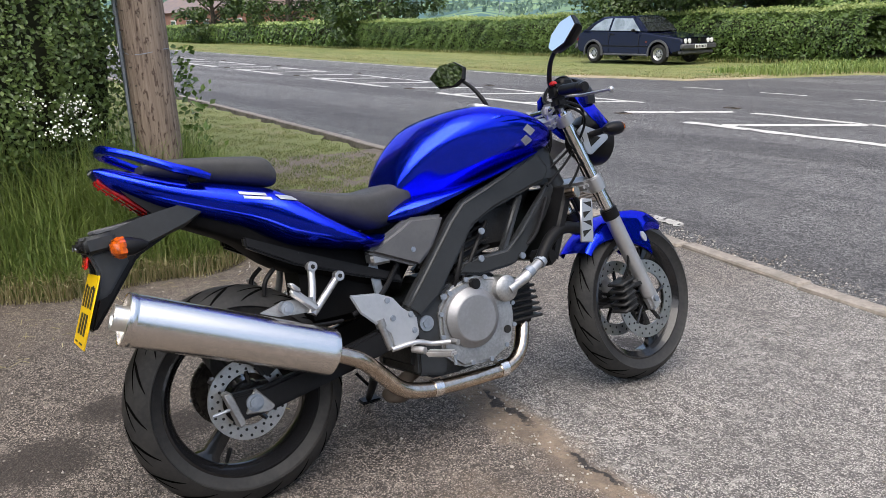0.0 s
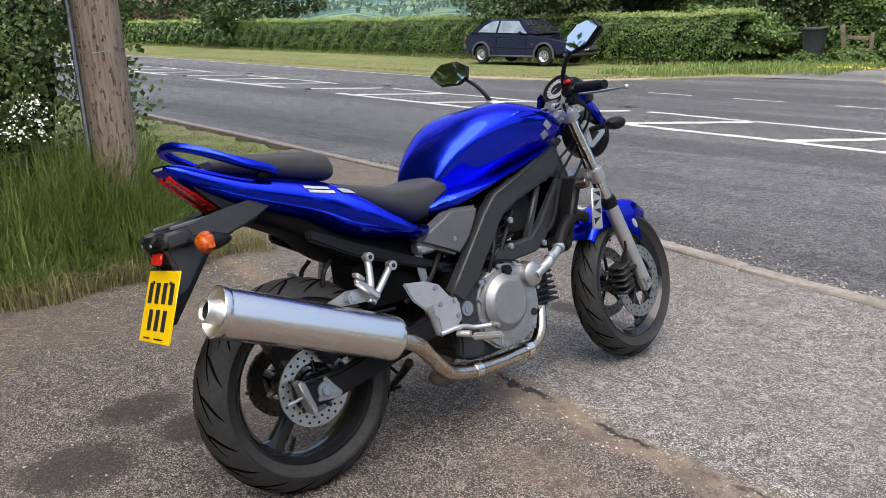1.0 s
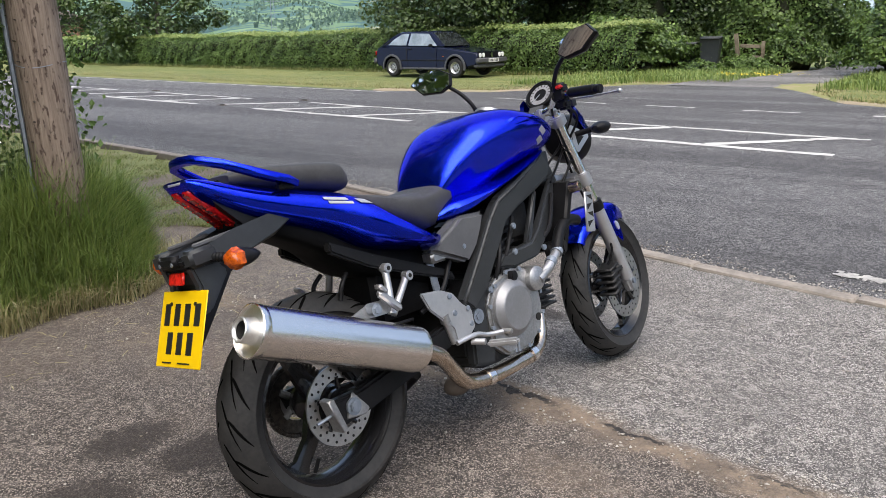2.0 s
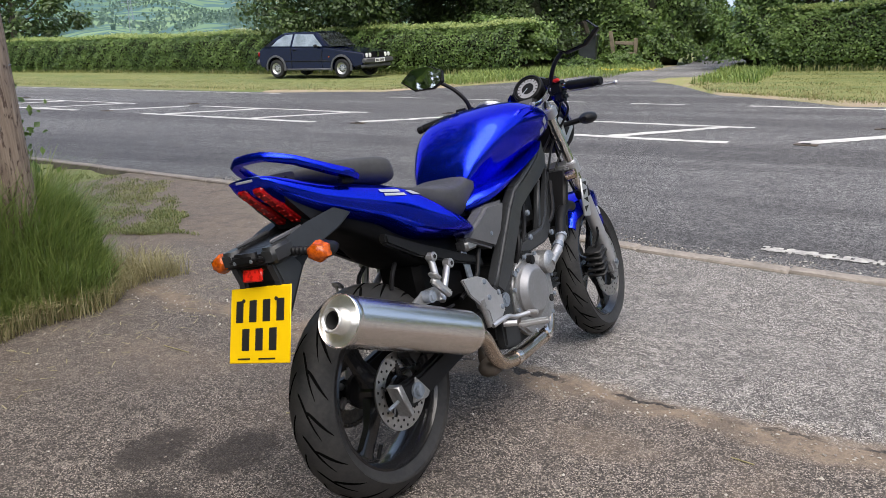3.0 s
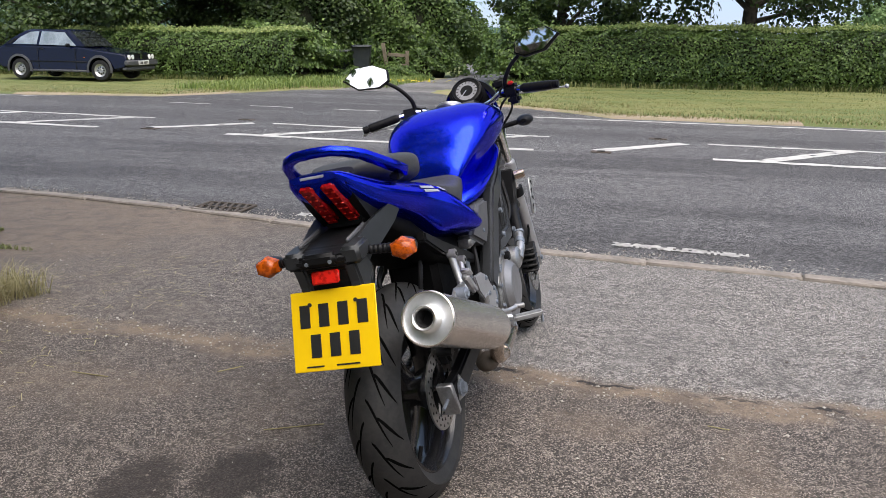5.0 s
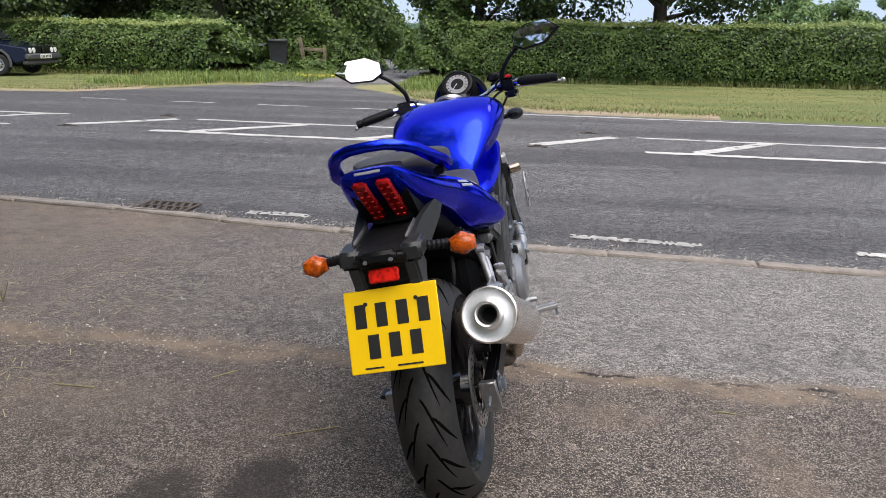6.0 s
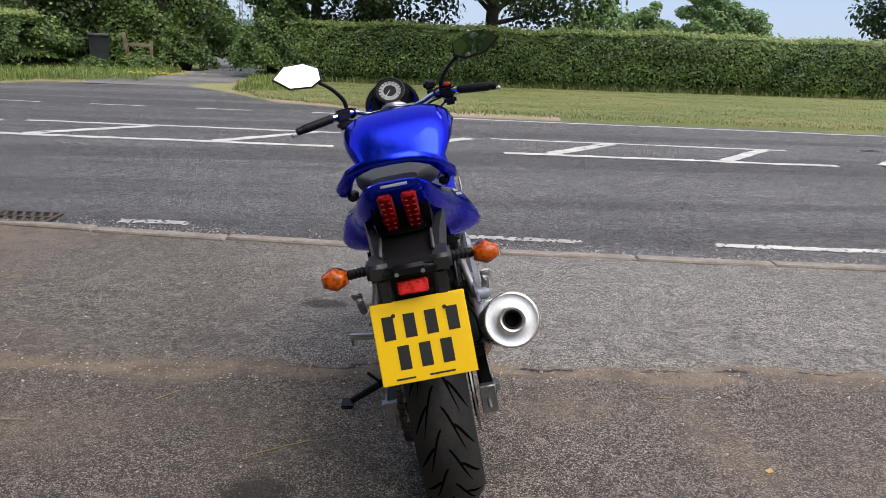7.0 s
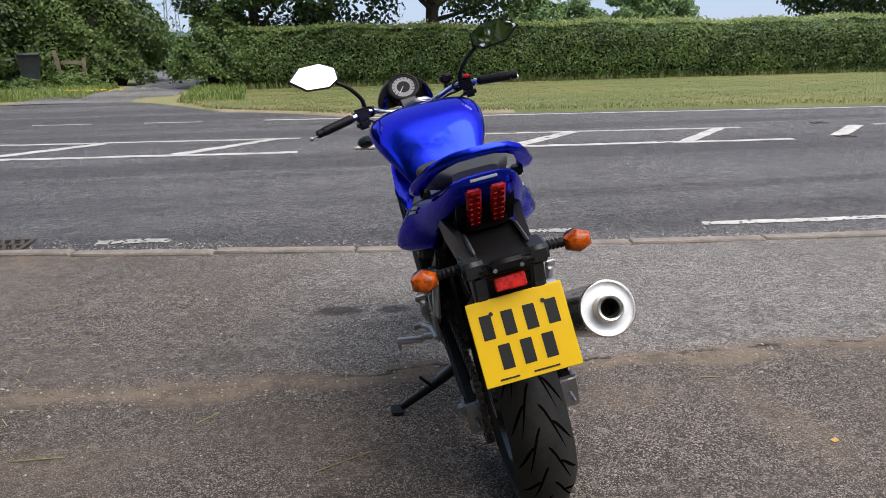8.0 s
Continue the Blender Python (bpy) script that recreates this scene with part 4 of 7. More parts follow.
# grass
M_SPARSE = leaf_mat("trodden_grass", (0.09, 0.13, 0.03), (0.16, 0.2, 0.055), (0.29, 0.27, 0.11), 0.6)
rng = np.random.RandomState(50)
n = 9000
x = rng.uniform(-60, 30, n)
y = hedge_y(x) - 0.66 - np.abs(rng.normal(0, 0.3, n))
ok = (x < -8.2) | (x > -1.2)
blades("hedge_grass", np.c_[x, y, ground_z(x, y) + 0.02][ok], np.full(ok.sum(), 0.2), 0.016, M_SPARSE, rng, "long grass along the foot of the far hedge", bend=0.6)
rng = np.random.RandomState(51)
n = 27000
y = np.where(rng.rand(n) < 0.3, rng.uniform(0.3, 1.42, n), rng.uniform(-3.2, 1.42, n))
x = X0(y) - np.abs(rng.normal(0, 0.42, n)) - np.clip(y - 1.0, 0, 1) * 2.2
hgt = np.clip(0.2 + 1.15 * (X0(y) - x), 0.14, 0.74) * np.clip((1.75 - y) / 0.9, 0.35, 1)
blades("tall_grass", np.c_[x, y, ground_z(x, y) + 0.0], hgt, 0.0105, M_GRASS, rng, "tall uncut green grass at the foot of the bush", bend=0.75)
n = 9000
y = rng.uniform(-3.2, 1.45, n)
x = X0(y) + 0.06 - np.abs(rng.normal(0, 0.2, n))
blades("dry_grass", np.c_[x, y, ground_z(x, y)], np.full(n, 0.19), 0.0045, M_DRY, rng, "matted dry grass along the forecourt edge", bend=1.3)
n = 100000
x = -3.1 - rng.uniform(0, 1, n) ** 2 * 16
lo, hi = trodden(x)
y = lo + rng.uniform(0.02, 0.95, n) * (hi - lo)
ok = wave(x, y, 3.0) + rng.normal(0, 0.35, n) > -0.1
ok &= rng.rand(n) < np.clip((hi - lo) / 0.7, 0, 1) ** 2
blades("short_grass", np.c_[x, y, ground_z(x, y) + 0.01][ok], np.full(ok.sum(), 0.032), 0.005, M_SPARSE, rng, "short sparse roadside grass", bend=1.5)
n = 150000
x = rng.uniform(0, 1, n) ** 1.3 * 66 * np.where(rng.rand(n) < 0.6, -1, 0.5)
y0, y1 = far_edge(x), hedge_y(x) - 0.6
y = y0 + rng.uniform(0.02, 1, n) * (y1 - y0)
ok = (np.abs(x + 5.2) > 3.2) | (y > far_edge(x) + 0.4)
ok &= ~((np.abs(x + 3.6) < 1.0) & (y > 15))
blades("verge_grass", np.c_[x, y, ground_z(x, y) + 0.03][ok], np.full(ok.sum(), 0.042), 0.014, M_MOWNGRASS, rng, "mown verge grass on the far roadside", bend=1.0)
n = 26000
x = rng.uniform(0, 1, n) ** 1.2 * 60 * np.where(rng.rand(n) < 0.6, -1, 0.5)
y = far_edge(x) + np.abs(rng.normal(0.25, 1.6, n))
ok = (y < hedge_y(x)) & ~((np.abs(x + 3.6) < 1.2) & (y > 15))
blades("dry_verge_grass", np.c_[x, y, ground_z(x, y) + 0.03][ok], np.full(ok.sum(), 0.06), 0.014, M_DRY, rng, "yellowed dry grass on the far verge", bend=1.2)
n = 14000
x = rng.uniform(-9.5, -1.2, n)
y = rng.uniform(15.4, 22.6, n)
ok = (np.abs(x + 3.6) > 1.1) & (y > far_edge(x) + 0.15)
blades("weeds", np.c_[x, y, ground_z(x, y) + 0.03][ok], np.full(ok.sum(), 0.22), 0.02, M_GRASS, rng, "rank weeds at the mouth of the lane", bend=0.8)
n = 110
C = np.c_[rng.normal(-4.7, 0.5, n), rng.normal(18.6, 0.35, n), np.full(n, 0.2)]
tagged(leaves("yellow_flowers", C, np.tile([0, -0.3, 1.0], (n, 1)), 0.035, M_YELLOW_FL, rng), "small yellow wild flowers at the lane mouth", "flowers", kind="stuff")

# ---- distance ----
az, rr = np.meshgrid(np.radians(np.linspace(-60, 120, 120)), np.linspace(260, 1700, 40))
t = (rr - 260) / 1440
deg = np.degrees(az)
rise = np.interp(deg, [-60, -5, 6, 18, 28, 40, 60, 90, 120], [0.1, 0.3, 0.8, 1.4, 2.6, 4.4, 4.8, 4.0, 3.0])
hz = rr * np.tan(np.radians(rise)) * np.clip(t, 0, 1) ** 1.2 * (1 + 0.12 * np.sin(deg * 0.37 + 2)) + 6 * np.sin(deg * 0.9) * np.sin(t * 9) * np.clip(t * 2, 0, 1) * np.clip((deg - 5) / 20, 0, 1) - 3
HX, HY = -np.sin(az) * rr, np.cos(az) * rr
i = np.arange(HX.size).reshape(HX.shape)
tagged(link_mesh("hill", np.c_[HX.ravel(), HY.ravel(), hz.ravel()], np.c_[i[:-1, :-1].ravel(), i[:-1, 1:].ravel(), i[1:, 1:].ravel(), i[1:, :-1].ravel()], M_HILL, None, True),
       "distant hillside of hedged green fields and woods, haze in their colour", "hill", kind="structure")
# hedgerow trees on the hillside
# bluish leaf tones: aerial haze mixed into the base colours
M_FARWOOD = leaf_mat("hazy_far_woods", (0.065, 0.11, 0.1), (0.08, 0.132, 0.105), (0.105, 0.165, 0.112), 1.0)
rng = np.random.RandomState(61)
k = 900
ca, cr = rng.uniform(5, 85, k), 260 + 1300 * rng.uniform(0.2, 1, k)
row = np.repeat(np.arange(k), 26)
sp = np.repeat(rng.uniform(-1, 1, k), 26)
aa = np.radians(ca[row] + rng.normal(0, 1, len(row)) * 0.55)
r2 = cr[row] + rng.normal(0, 10, len(row)) + sp * np.degrees(aa - np.radians(ca[row])) * 30
tt = np.clip((r2 - 260) / 1440, 0, 1)
dd = np.degrees(aa)
rise = np.interp(dd, [-60, -5, 6, 18, 28, 40, 60, 90, 120], [0.1, 0.3, 0.8, 1.4, 2.6, 4.4, 4.8, 4.0, 3.0])
zz = r2 * np.tan(np.radians(rise)) * tt ** 1.2 * (1 + 0.12 * np.sin(dd * 0.37 + 2)) + 6 * np.sin(dd * 0.9) * np.sin(tt * 9) * np.clip(tt * 2, 0, 1) * np.clip((dd - 5) / 20, 0, 1)
C = np.c_[-np.sin(aa) * r2, np.cos(aa) * r2, zz + rng.uniform(-1, 3.5, len(row))]
tagged(leaves("hazy_far_woods", C, np.tile([0.4, -1.0, 0.6], (len(C), 1)), 2.6, M_FARWOOD, rng, None, 1.2), "hedgerow trees and copses on the distant hills, tinted with painted haze", "woods", kind="stuff")

# ---- motorcycle: x right, y ahead, z up in its own frame, leaning on its side stand ----
from mathutils.bvhtree import BVHTree

bike = thing("motorcycle", "metallic blue naked motorcycle leaning on its side stand on the forecourt", "motorcycle",
             pose(-0.098, 0.041, 0.045, 0, 0, -5.0) @ pose(0, 0, 0, 0, -13, 0))
HEAD = Vector((0, 1.19, 0.93))
STEER = Matrix.Translation(HEAD) @ Matrix.Rotation(radians(5.0), 4, Vector((0, -0.41, 0.91))) @ Matrix.Translation(-HEAD)
R_AX, F_AX = Vector((0, 0, 0.312)), Vector((0, 1.528, 0.284))


def flip(bm):
    return moved(bm, Matrix.Diagonal((-1, 1, 1, 1)))


def both(name, make, material, parent=bike, m=None, label=""):
    out = []
    for s in (0, 1):
        b = make()
        if s:
            b = flip(b)
        out.append(part(name, moved(b, m) if m else b, material, parent, label))
    return out


def stations(rows, k=5):
    """Smooth rows of numbers between the given stations."""
    return [tuple(v) for v in _rows(np.array(rows, float), k)]


def _rows(a, k):
    ext = np.vstack([2 * a[0] - a[1], a, 2 * a[-1] - a[-2]])
    out = []
    for i in range(1, len(ext) - 2):
        p, q, r, s = ext[i - 1:i + 3]
        for j in range(k):
            t = j / k
            out.append(0.5 * (2 * q + (r - p) * t + (2 * p - 5 * q + 4 * r - s) * t * t + (3 * q - p - 3 * r + s) * t ** 3))
    return out + [a[-1]]


def body(rows, n=28, widest=0.55, px_=0.75, pt=0.85, pb=0.7, tuck=0.0, k=5, knee=0.0):
    """A rounded body along y from rows of (y, top, bottom, half width)."""
    rings = []
    for y, zt, zb, hw in stations(rows, k):
        zc = zb + widest * (zt - zb)
        ring = []
        for j in range(n):
            a = 2 * math.pi * j / n
            c, s = math.cos(a), math.sin(a)
            w = hw * abs(c) ** px_ * (1 - tuck * abs(s) if s < 0 else 1)
            if s < 0:
                w *= 1 - knee * math.exp(-((y - 0.66) / 0.13) ** 2) * math.sin(math.pi * min(1, abs(s) * 1.1)) ** 0.7
            z = zc + (zt - zc) * s ** pt if s >= 0 else zc - (zc - zb) * abs(s) ** pb
            ring.append((math.copysign(w, c), y, z))
        rings.append(ring)
    return loft(rings)


# wheels
def tyre_profile(R, w, rim, n=11):
    """Half section of a road tyre from bead to bead: (radius, offset)."""
    out = [(rim, -w * 0.72), (rim + 0.03, -w * 0.9)]
    for i in range(n):
        a = -w + 2 * w * i / (n - 1)
        out.append((R - 0.75 * w * (abs(a) / w) ** 2.3 * 0.95, a))
    return out + [(rim + 0.03, w * 0.9), (rim, w * 0.72)]


def tyre_r(R, w, a):
    return R - 0.75 * w * (abs(a) / w) ** 2.3 * 0.95


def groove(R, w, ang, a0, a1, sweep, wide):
    """One curved tread groove: a flat sliver on the tread whose black paints in the groove's shade."""
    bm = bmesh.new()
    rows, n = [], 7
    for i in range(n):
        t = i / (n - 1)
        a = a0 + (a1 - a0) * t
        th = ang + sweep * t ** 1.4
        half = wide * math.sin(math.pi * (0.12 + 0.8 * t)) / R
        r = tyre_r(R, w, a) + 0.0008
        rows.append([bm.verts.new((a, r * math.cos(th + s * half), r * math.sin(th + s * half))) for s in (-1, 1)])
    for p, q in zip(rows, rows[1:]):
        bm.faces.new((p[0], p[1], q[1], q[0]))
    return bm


def wheel(ax, R, w, rimR, hub, spoke_w, tilt, seed, m=None):
    m = (m or Matrix()) @ Matrix.Translation(ax)
    ty = part("wheel", moved(lathe(tyre_profile(R, w, rimR), 96), m), M_RUBBER, bike, "black road tyre with curved tread grooves on a black rim")
    cuts = []
    for i in range(18):
        a = 2 * math.pi * i / 18
        for s in (-1, 1):
            o = 0.0 if s > 0 else math.pi / 18
            cuts.append(groove(R, w, a + o, s * 0.06 * w, s * 0.62 * w, 0.42, 0.0095))
            cuts.append(groove(R, w, a + o + 0.15, s * 0.34 * w, s * 0.9 * w, 0.26, 0.0075))
    tagged(part("tread", moved(merge(*cuts), m), M_GROOVE_SHADE, ty), kind="stuff")
    d = w * 0.72
    rim = lathe([(rimR + 0.006, -d), (rimR - 0.004, -d - 0.004), (rimR - 0.012, -d + 0.006), (rimR - 0.026, -d * 0.5), (rimR - 0.026, d * 0.5), (rimR - 0.012, d - 0.006),
                 (rimR - 0.004, d + 0.004), (rimR + 0.006, d)], 72)
    part("rim", moved(rim, m), M_RIM, ty, "gloss black cast rim")
    part("hub", moved(lathe([(0.014, -hub), (0.05, -hub), (0.055, -hub * 0.7), (0.042, -hub * 0.4), (0.042, hub * 0.4), (0.055, hub * 0.7), (0.05, hub), (0.014, hub)], 32, True), m), M_RIM, ty)
    for i in range(3):
        a = tilt + 2 * math.pi * i / 3
        sp = []
        for t, wd, dp in ((0.0, spoke_w * 1.25, 0.036), (0.45, spoke_w * 0.85, 0.028), (0.85, spoke_w * 0.95, 0.024), (1.0, spoke_w * 1.7, 0.03)):
            r = 0.035 + t * (rimR - 0.02 - 0.035)
            b = 0.22 * math.sin(math.pi * t)
            c = Vector((0, math.cos(a + b * 0.5) * r, math.sin(a + b * 0.5) * r))
            u = Vector((0, -math.sin(a), math.cos(a)))
            sp.append([c + u * wd * p + Vector((dp * q, 0, 0)) for p, q in ((-0.5, -0.4), (-0.3, -0.5), (0.3, -0.5), (0.5, -0.4), (0.5, 0.4), (0.3, 0.5), (-0.3, 0.5), (-0.5, 0.4))])
        part("spoke", moved(loft(sp), m), M_RIM, ty)
    part("valve", moved(rod((0.01, math.cos(tilt + 0.3) * (rimR - 0.03), math.sin(tilt + 0.3) * (rimR - 0.03)), (0.02, math.cos(tilt + 0.3) * (rimR - 0.07), math.sin(tilt + 0.3) * (rimR - 0.07)), 0.006), m), M_BLACK, ty)
    return m


def disc(m, x, r0, r1, arms=5):
    d = part("brake_disc", moved(lathe([(r0, x - 0.0025), (r1, x - 0.0025), (r1, x + 0.0025), (r0, x + 0.0025)], 72, True), m), M_DISC, bike, "drilled steel brake disc")
    holes = []
    for i in range(42):
        a = 2 * math.pi * i / 42
        r = r0 + (r1 - r0) * (0.3 + 0.42 * (i % 2))
        for s in (-1, 1):
            holes.append(rod((x + s * 0.0026, r * math.cos(a), r * math.sin(a)), (x + s * 0.0032, r * math.cos(a), r * math.sin(a)), 0.0042, 8))
    part("drill_hole", moved(merge(*holes), m), M_HOLE, d)
    arm = [rod((x, 0.03 * math.cos(2 * math.pi * i / arms), 0.03 * math.sin(2 * math.pi * i / arms)),
               (x, (r0 + 0.006) * math.cos(2 * math.pi * i / arms + 0.25), (r0 + 0.006) * math.sin(2 * math.pi * i / arms + 0.25)), 0.007, 8) for i in range(arms)]
    part("disc_carrier", moved(merge(lathe([(0.02, x - 0.006), (0.045, x - 0.006), (0.045, x + 0.006), (0.02, x + 0.006)], 24, True), *arm), m), M_RIM, d)


mr = wheel(R_AX, 0.312, 0.079, 0.222, 0.075, 0.05, 4.05, 1)
mf = wheel(F_AX, 0.306, 0.061, 0.226, 0.06, 0.044, 0.9, 2, STEER)
disc(mr, 0.092, 0.072, 0.112)
for s in (-1, 1):
    disc(mf, s * 0.074, 0.1, 0.145)

# rear sprocket, chain
sp = []
for i in range(45):
    a = 2 * math.pi * i / 45
    sp.append(box((0, 0.103 * math.cos(a), 0.103 * math.sin(a)), (0.006, 0.011, 0.009), 0, Matrix.Rotation(a, 4, "X")))
spr = part("rear_sprocket", moved(merge(lathe([(0.06, -0.003), (0.1, -0.003), (0.1, 0.003), (0.06, 0.003)], 45, True), *sp), mr @ Matrix.Translation((-0.108, 0, 0))), M_CHAIN, bike, "oily toothed chain sprocket")
part("sprocket_carrier", moved(merge(*[rod((-0.108, 0.03 * math.cos(a), 0.03 * math.sin(a)), (-0.108, 0.066 * math.cos(a), 0.066 * math.sin(a)), 0.011, 8) for a in (i * 1.257 for i in range(5))]), mr), M_ALU, spr)
links = []
A, Bc, ra, rb = Vector((0, 0.312)), Vector((0.555, 0.40)), 0.104, 0.04
u = (Bc - A).normalized()
nrm = Vector((-u.y, u.x))
loop = [A + nrm * ra + (Bc + nrm * rb - A - nrm * ra) * t for t in np.linspace(0, 1, 36)]
loop += [Bc + (nrm * math.cos(t) + u * math.sin(t)) * rb for t in np.linspace(0.2, 2.9, 8)]
loop += [Bc - nrm * rb + (A - nrm * ra - Bc + nrm * rb) * t for t in np.linspace(0, 1, 36)]
loop += [A + (-nrm * math.cos(t) - u * math.sin(t)) * ra for t in np.linspace(0.05, 3.05, 21)]
for i, p in enumerate(loop):
    q = loop[(i + 1) % len(loop)]
    ang = math.atan2(q.y - p.y, q.x - p.x)
    c = (p + q) / 2
    links.append(box((-0.108, c.x, c.y), (0.022 if i % 2 else 0.016, 0.017, 0.013), 0.003, Matrix.Rotation(ang, 4, "X"), 1))
part("chain", merge(*links), M_CHAIN, bike, "oily drive chain")

# swing arm
both("swing_arm", lambda: plate([(-0.06, 0.345), (-0.045, 0.268), (0.045, 0.275), (0.3, 0.325), (0.52, 0.375), (0.52, 0.45), (0.33, 0.405), (0.19, 0.372), (0.04, 0.345)], 0.112, 0.148, 0.008), M_BLACK, label="black painted swing arm")
both("axle_plate", lambda: plate([(-0.078, 0.35), (-0.058, 0.353), (-0.03, 0.262), (-0.048, 0.252)], 0.108, 0.153, 0.003), M_ALU, label="bare aluminium chain adjuster plate")
both("adjuster_cover", lambda: plate([(-0.03, 0.285), (0.005, 0.352), (0.055, 0.29), (0.04, 0.276)], 0.147, 0.154, 0.003), M_ALU)
both("axle_nut", lambda: merge(rod((0.15, 0, 0.312), (0.168, 0, 0.312), 0.017, 6, 0.002), rod((0.15, 0, 0.312), (0.157, 0, 0.312), 0.024, 20)), M_GALV)
both("adjuster_bolt", lambda: rod((0.13, -0.11, 0.298), (0.13, -0.05, 0.306), 0.005, 8), M_GALV)
part("rear_caliper", merge(box((0.1, 0.065, 0.4), (0.05, 0.07, 0.055), 0.01, Matrix.Rotation(0.5, 4, "X")), rod((0.08, 0.03, 0.41), (0.14, 0.03, 0.41), 0.014, 12), rod((0.11, 0.1, 0.39), (0.11, 0.18, 0.375), 0.012)), M_ENGINE, bike)
part("brake_hose", tube([(0.11, 0.05, 0.43), (0.14, 0.0, 0.46), (0.14, 0.12, 0.48), (0.12, 0.3, 0.47)], 0.005, 8), M_BLACK, bike)


# frame
def taper(bm):
    for v in bm.verts:
        if v.co.y > 0.92:
            v.co.x *= 1 - 0.52 * (v.co.y - 0.92) / 0.25
    return bm


both("frame_beam", lambda: taper(plate([(1.15, 0.82), (1.085, 0.882), (0.96, 0.84), (0.825, 0.79), (0.735, 0.757), (0.68, 0.705), (0.615, 0.625), (0.54, 0.535), (0.485, 0.47), (0.53, 0.43),
                                        (0.61, 0.485), (0.66, 0.55), (0.712, 0.612), (0.76, 0.675), (0.84, 0.715), (1.0, 0.757), (1.115, 0.78)], 0.118, 0.166, 0.011, 3)), M_FRAME, label="charcoal painted alloy frame beam")
both("lower_rail", lambda: taper(plate([(1.172, 0.745), (1.145, 0.778), (1.07, 0.722), (0.945, 0.628), (0.88, 0.583), (0.715, 0.572), (0.675, 0.535), (0.765, 0.518), (0.9, 0.528), (0.97, 0.562), (1.095, 0.655)], 0.12, 0.16, 0.009, 3)), M_FRAME)
both("brace", lambda: taper(plate([(0.965, 0.745), (1.0, 0.75), (0.888, 0.57), (0.855, 0.57)], 0.125, 0.148, 0.006)), M_FRAME)
both("pivot_plate", lambda: plate([(0.49, 0.468), (0.6, 0.5), (0.675, 0.512), (0.65, 0.405), (0.605, 0.235), (0.51, 0.255), (0.52, 0.365)], 0.1, 0.142, 0.008), M_FRAME)
both("pivot_bolt", lambda: merge(rod((0.14, 0.557, 0.408), (0.148, 0.557, 0.408), 0.024, 24), rod((0.14, 0.557, 0.408), (0.152, 0.557, 0.408), 0.014, 6)), M_GALV)
for y, z in ((0.775, 0.57), (0.935, 0.552), (0.79, 0.655), (0.62, 0.478)):
    both("frame_bolt", lambda: rod((0.155, y, z), (0.166, y, z), 0.0105, 12, 0.002), M_GALV)
part("steering_head", merge(rod((0, 1.225, 0.75), (0, 1.125, 0.97), 0.042, 24), box((0, 1.13, 0.83), (0.15, 0.1, 0.13), 0.02)), M_FRAME, bike)
both("subframe_rail", lambda: plate([(0.05, 0.755), (0.2, 0.69), (0.5, 0.572), (0.515, 0.54), (0.36, 0.59), (0.18, 0.655), (0.05, 0.725)], 0.095, 0.125, 0.006), M_BLACK)
both("side_panel", lambda: plate([(0.515, 0.712), (0.55, 0.733), (0.672, 0.728), (0.645, 0.675), (0.612, 0.625), (0.558, 0.582), (0.39, 0.652)], 0.095, 0.153, 0.012, 3), M_GREYPL, label="dark grey plastic side panel")
both("panel_bolt", lambda: rod((0.15, 0.545, 0.638), (0.156, 0.545, 0.638), 0.008, 12, 0.002), M_GALV)

# engine
eng = part("engine", plate([(0.5, 0.27), (0.52, 0.46), (0.62, 0.53), (0.8, 0.54), (0.89, 0.47), (0.9, 0.34), (0.84, 0.25), (0.68, 0.225), (0.55, 0.23)], -0.13, 0.13, 0.02), M_ENGINE, bike, "dark V-twin engine with silver clutch cover")
part("crankcase_cover", plate([(0.595, 0.3), (0.6, 0.44), (0.65, 0.5), (0.74, 0.522), (0.83, 0.5), (0.872, 0.45), (0.875, 0.36), (0.85, 0.28), (0.77, 0.243), (0.66, 0.245)], 0.12, 0.158, 0.01, 3), M_ALU, eng)
part("clutch_cover", moved(lathe([(0.0, 0.188), (0.07, 0.188), (0.0745, 0.186), (0.09, 0.172), (0.095, 0.168), (0.095, 0.15)], 48), Matrix.Translation((0, 0.712, 0.395))), M_CLUTCH, eng, "", 14)
part("water_pump", merge(moved(lathe([(0.0, 0.188), (0.03, 0.187), (0.042, 0.178), (0.044, 0.13)], 28), Matrix.Translation((0, 0.845, 0.462))), rod((0.18, 0.85, 0.455), (0.178, 0.93, 0.485), 0.016, 14)), M_ALU, eng)
part("water_pipe", tube([(0.175, 0.86, 0.458), (0.175, 0.93, 0.49), (0.16, 1.0, 0.52)], 0.0165, 14), M_ALU2, eng)
part("pipe_clamp", merge(rod((0.172, 0.935, 0.492), (0.17, 0.955, 0.502), 0.02, 16), rod((0.162, 0.995, 0.517), (0.158, 1.01, 0.525), 0.022, 16)), M_GALV, eng)
part("coolant_hose", tube([(0.16, 1.0, 0.52), (0.14, 1.07, 0.585), (0.13, 1.14, 0.612), (0.12, 1.21, 0.6)], 0.021, 14), M_BLACK, eng)
part("thermostat", merge(rod((0.1, 1.02, 0.525), (0.16, 1.05, 0.53), 0.03, 18, 0.004), rod((0.155, 1.048, 0.53), (0.166, 1.052, 0.53), 0.022, 18)), M_BLACK, eng)
for i in range(12):
    a = i * 2 * math.pi / 12 + 0.2
    part("cover_bolt", rod((0.155, 0.735 + 0.138 * math.cos(a), 0.383 + 0.135 * math.sin(a)), (0.164, 0.735 + 0.138 * math.cos(a), 0.383 + 0.135 * math.sin(a)), 0.0075, 8), M_GALV, eng)
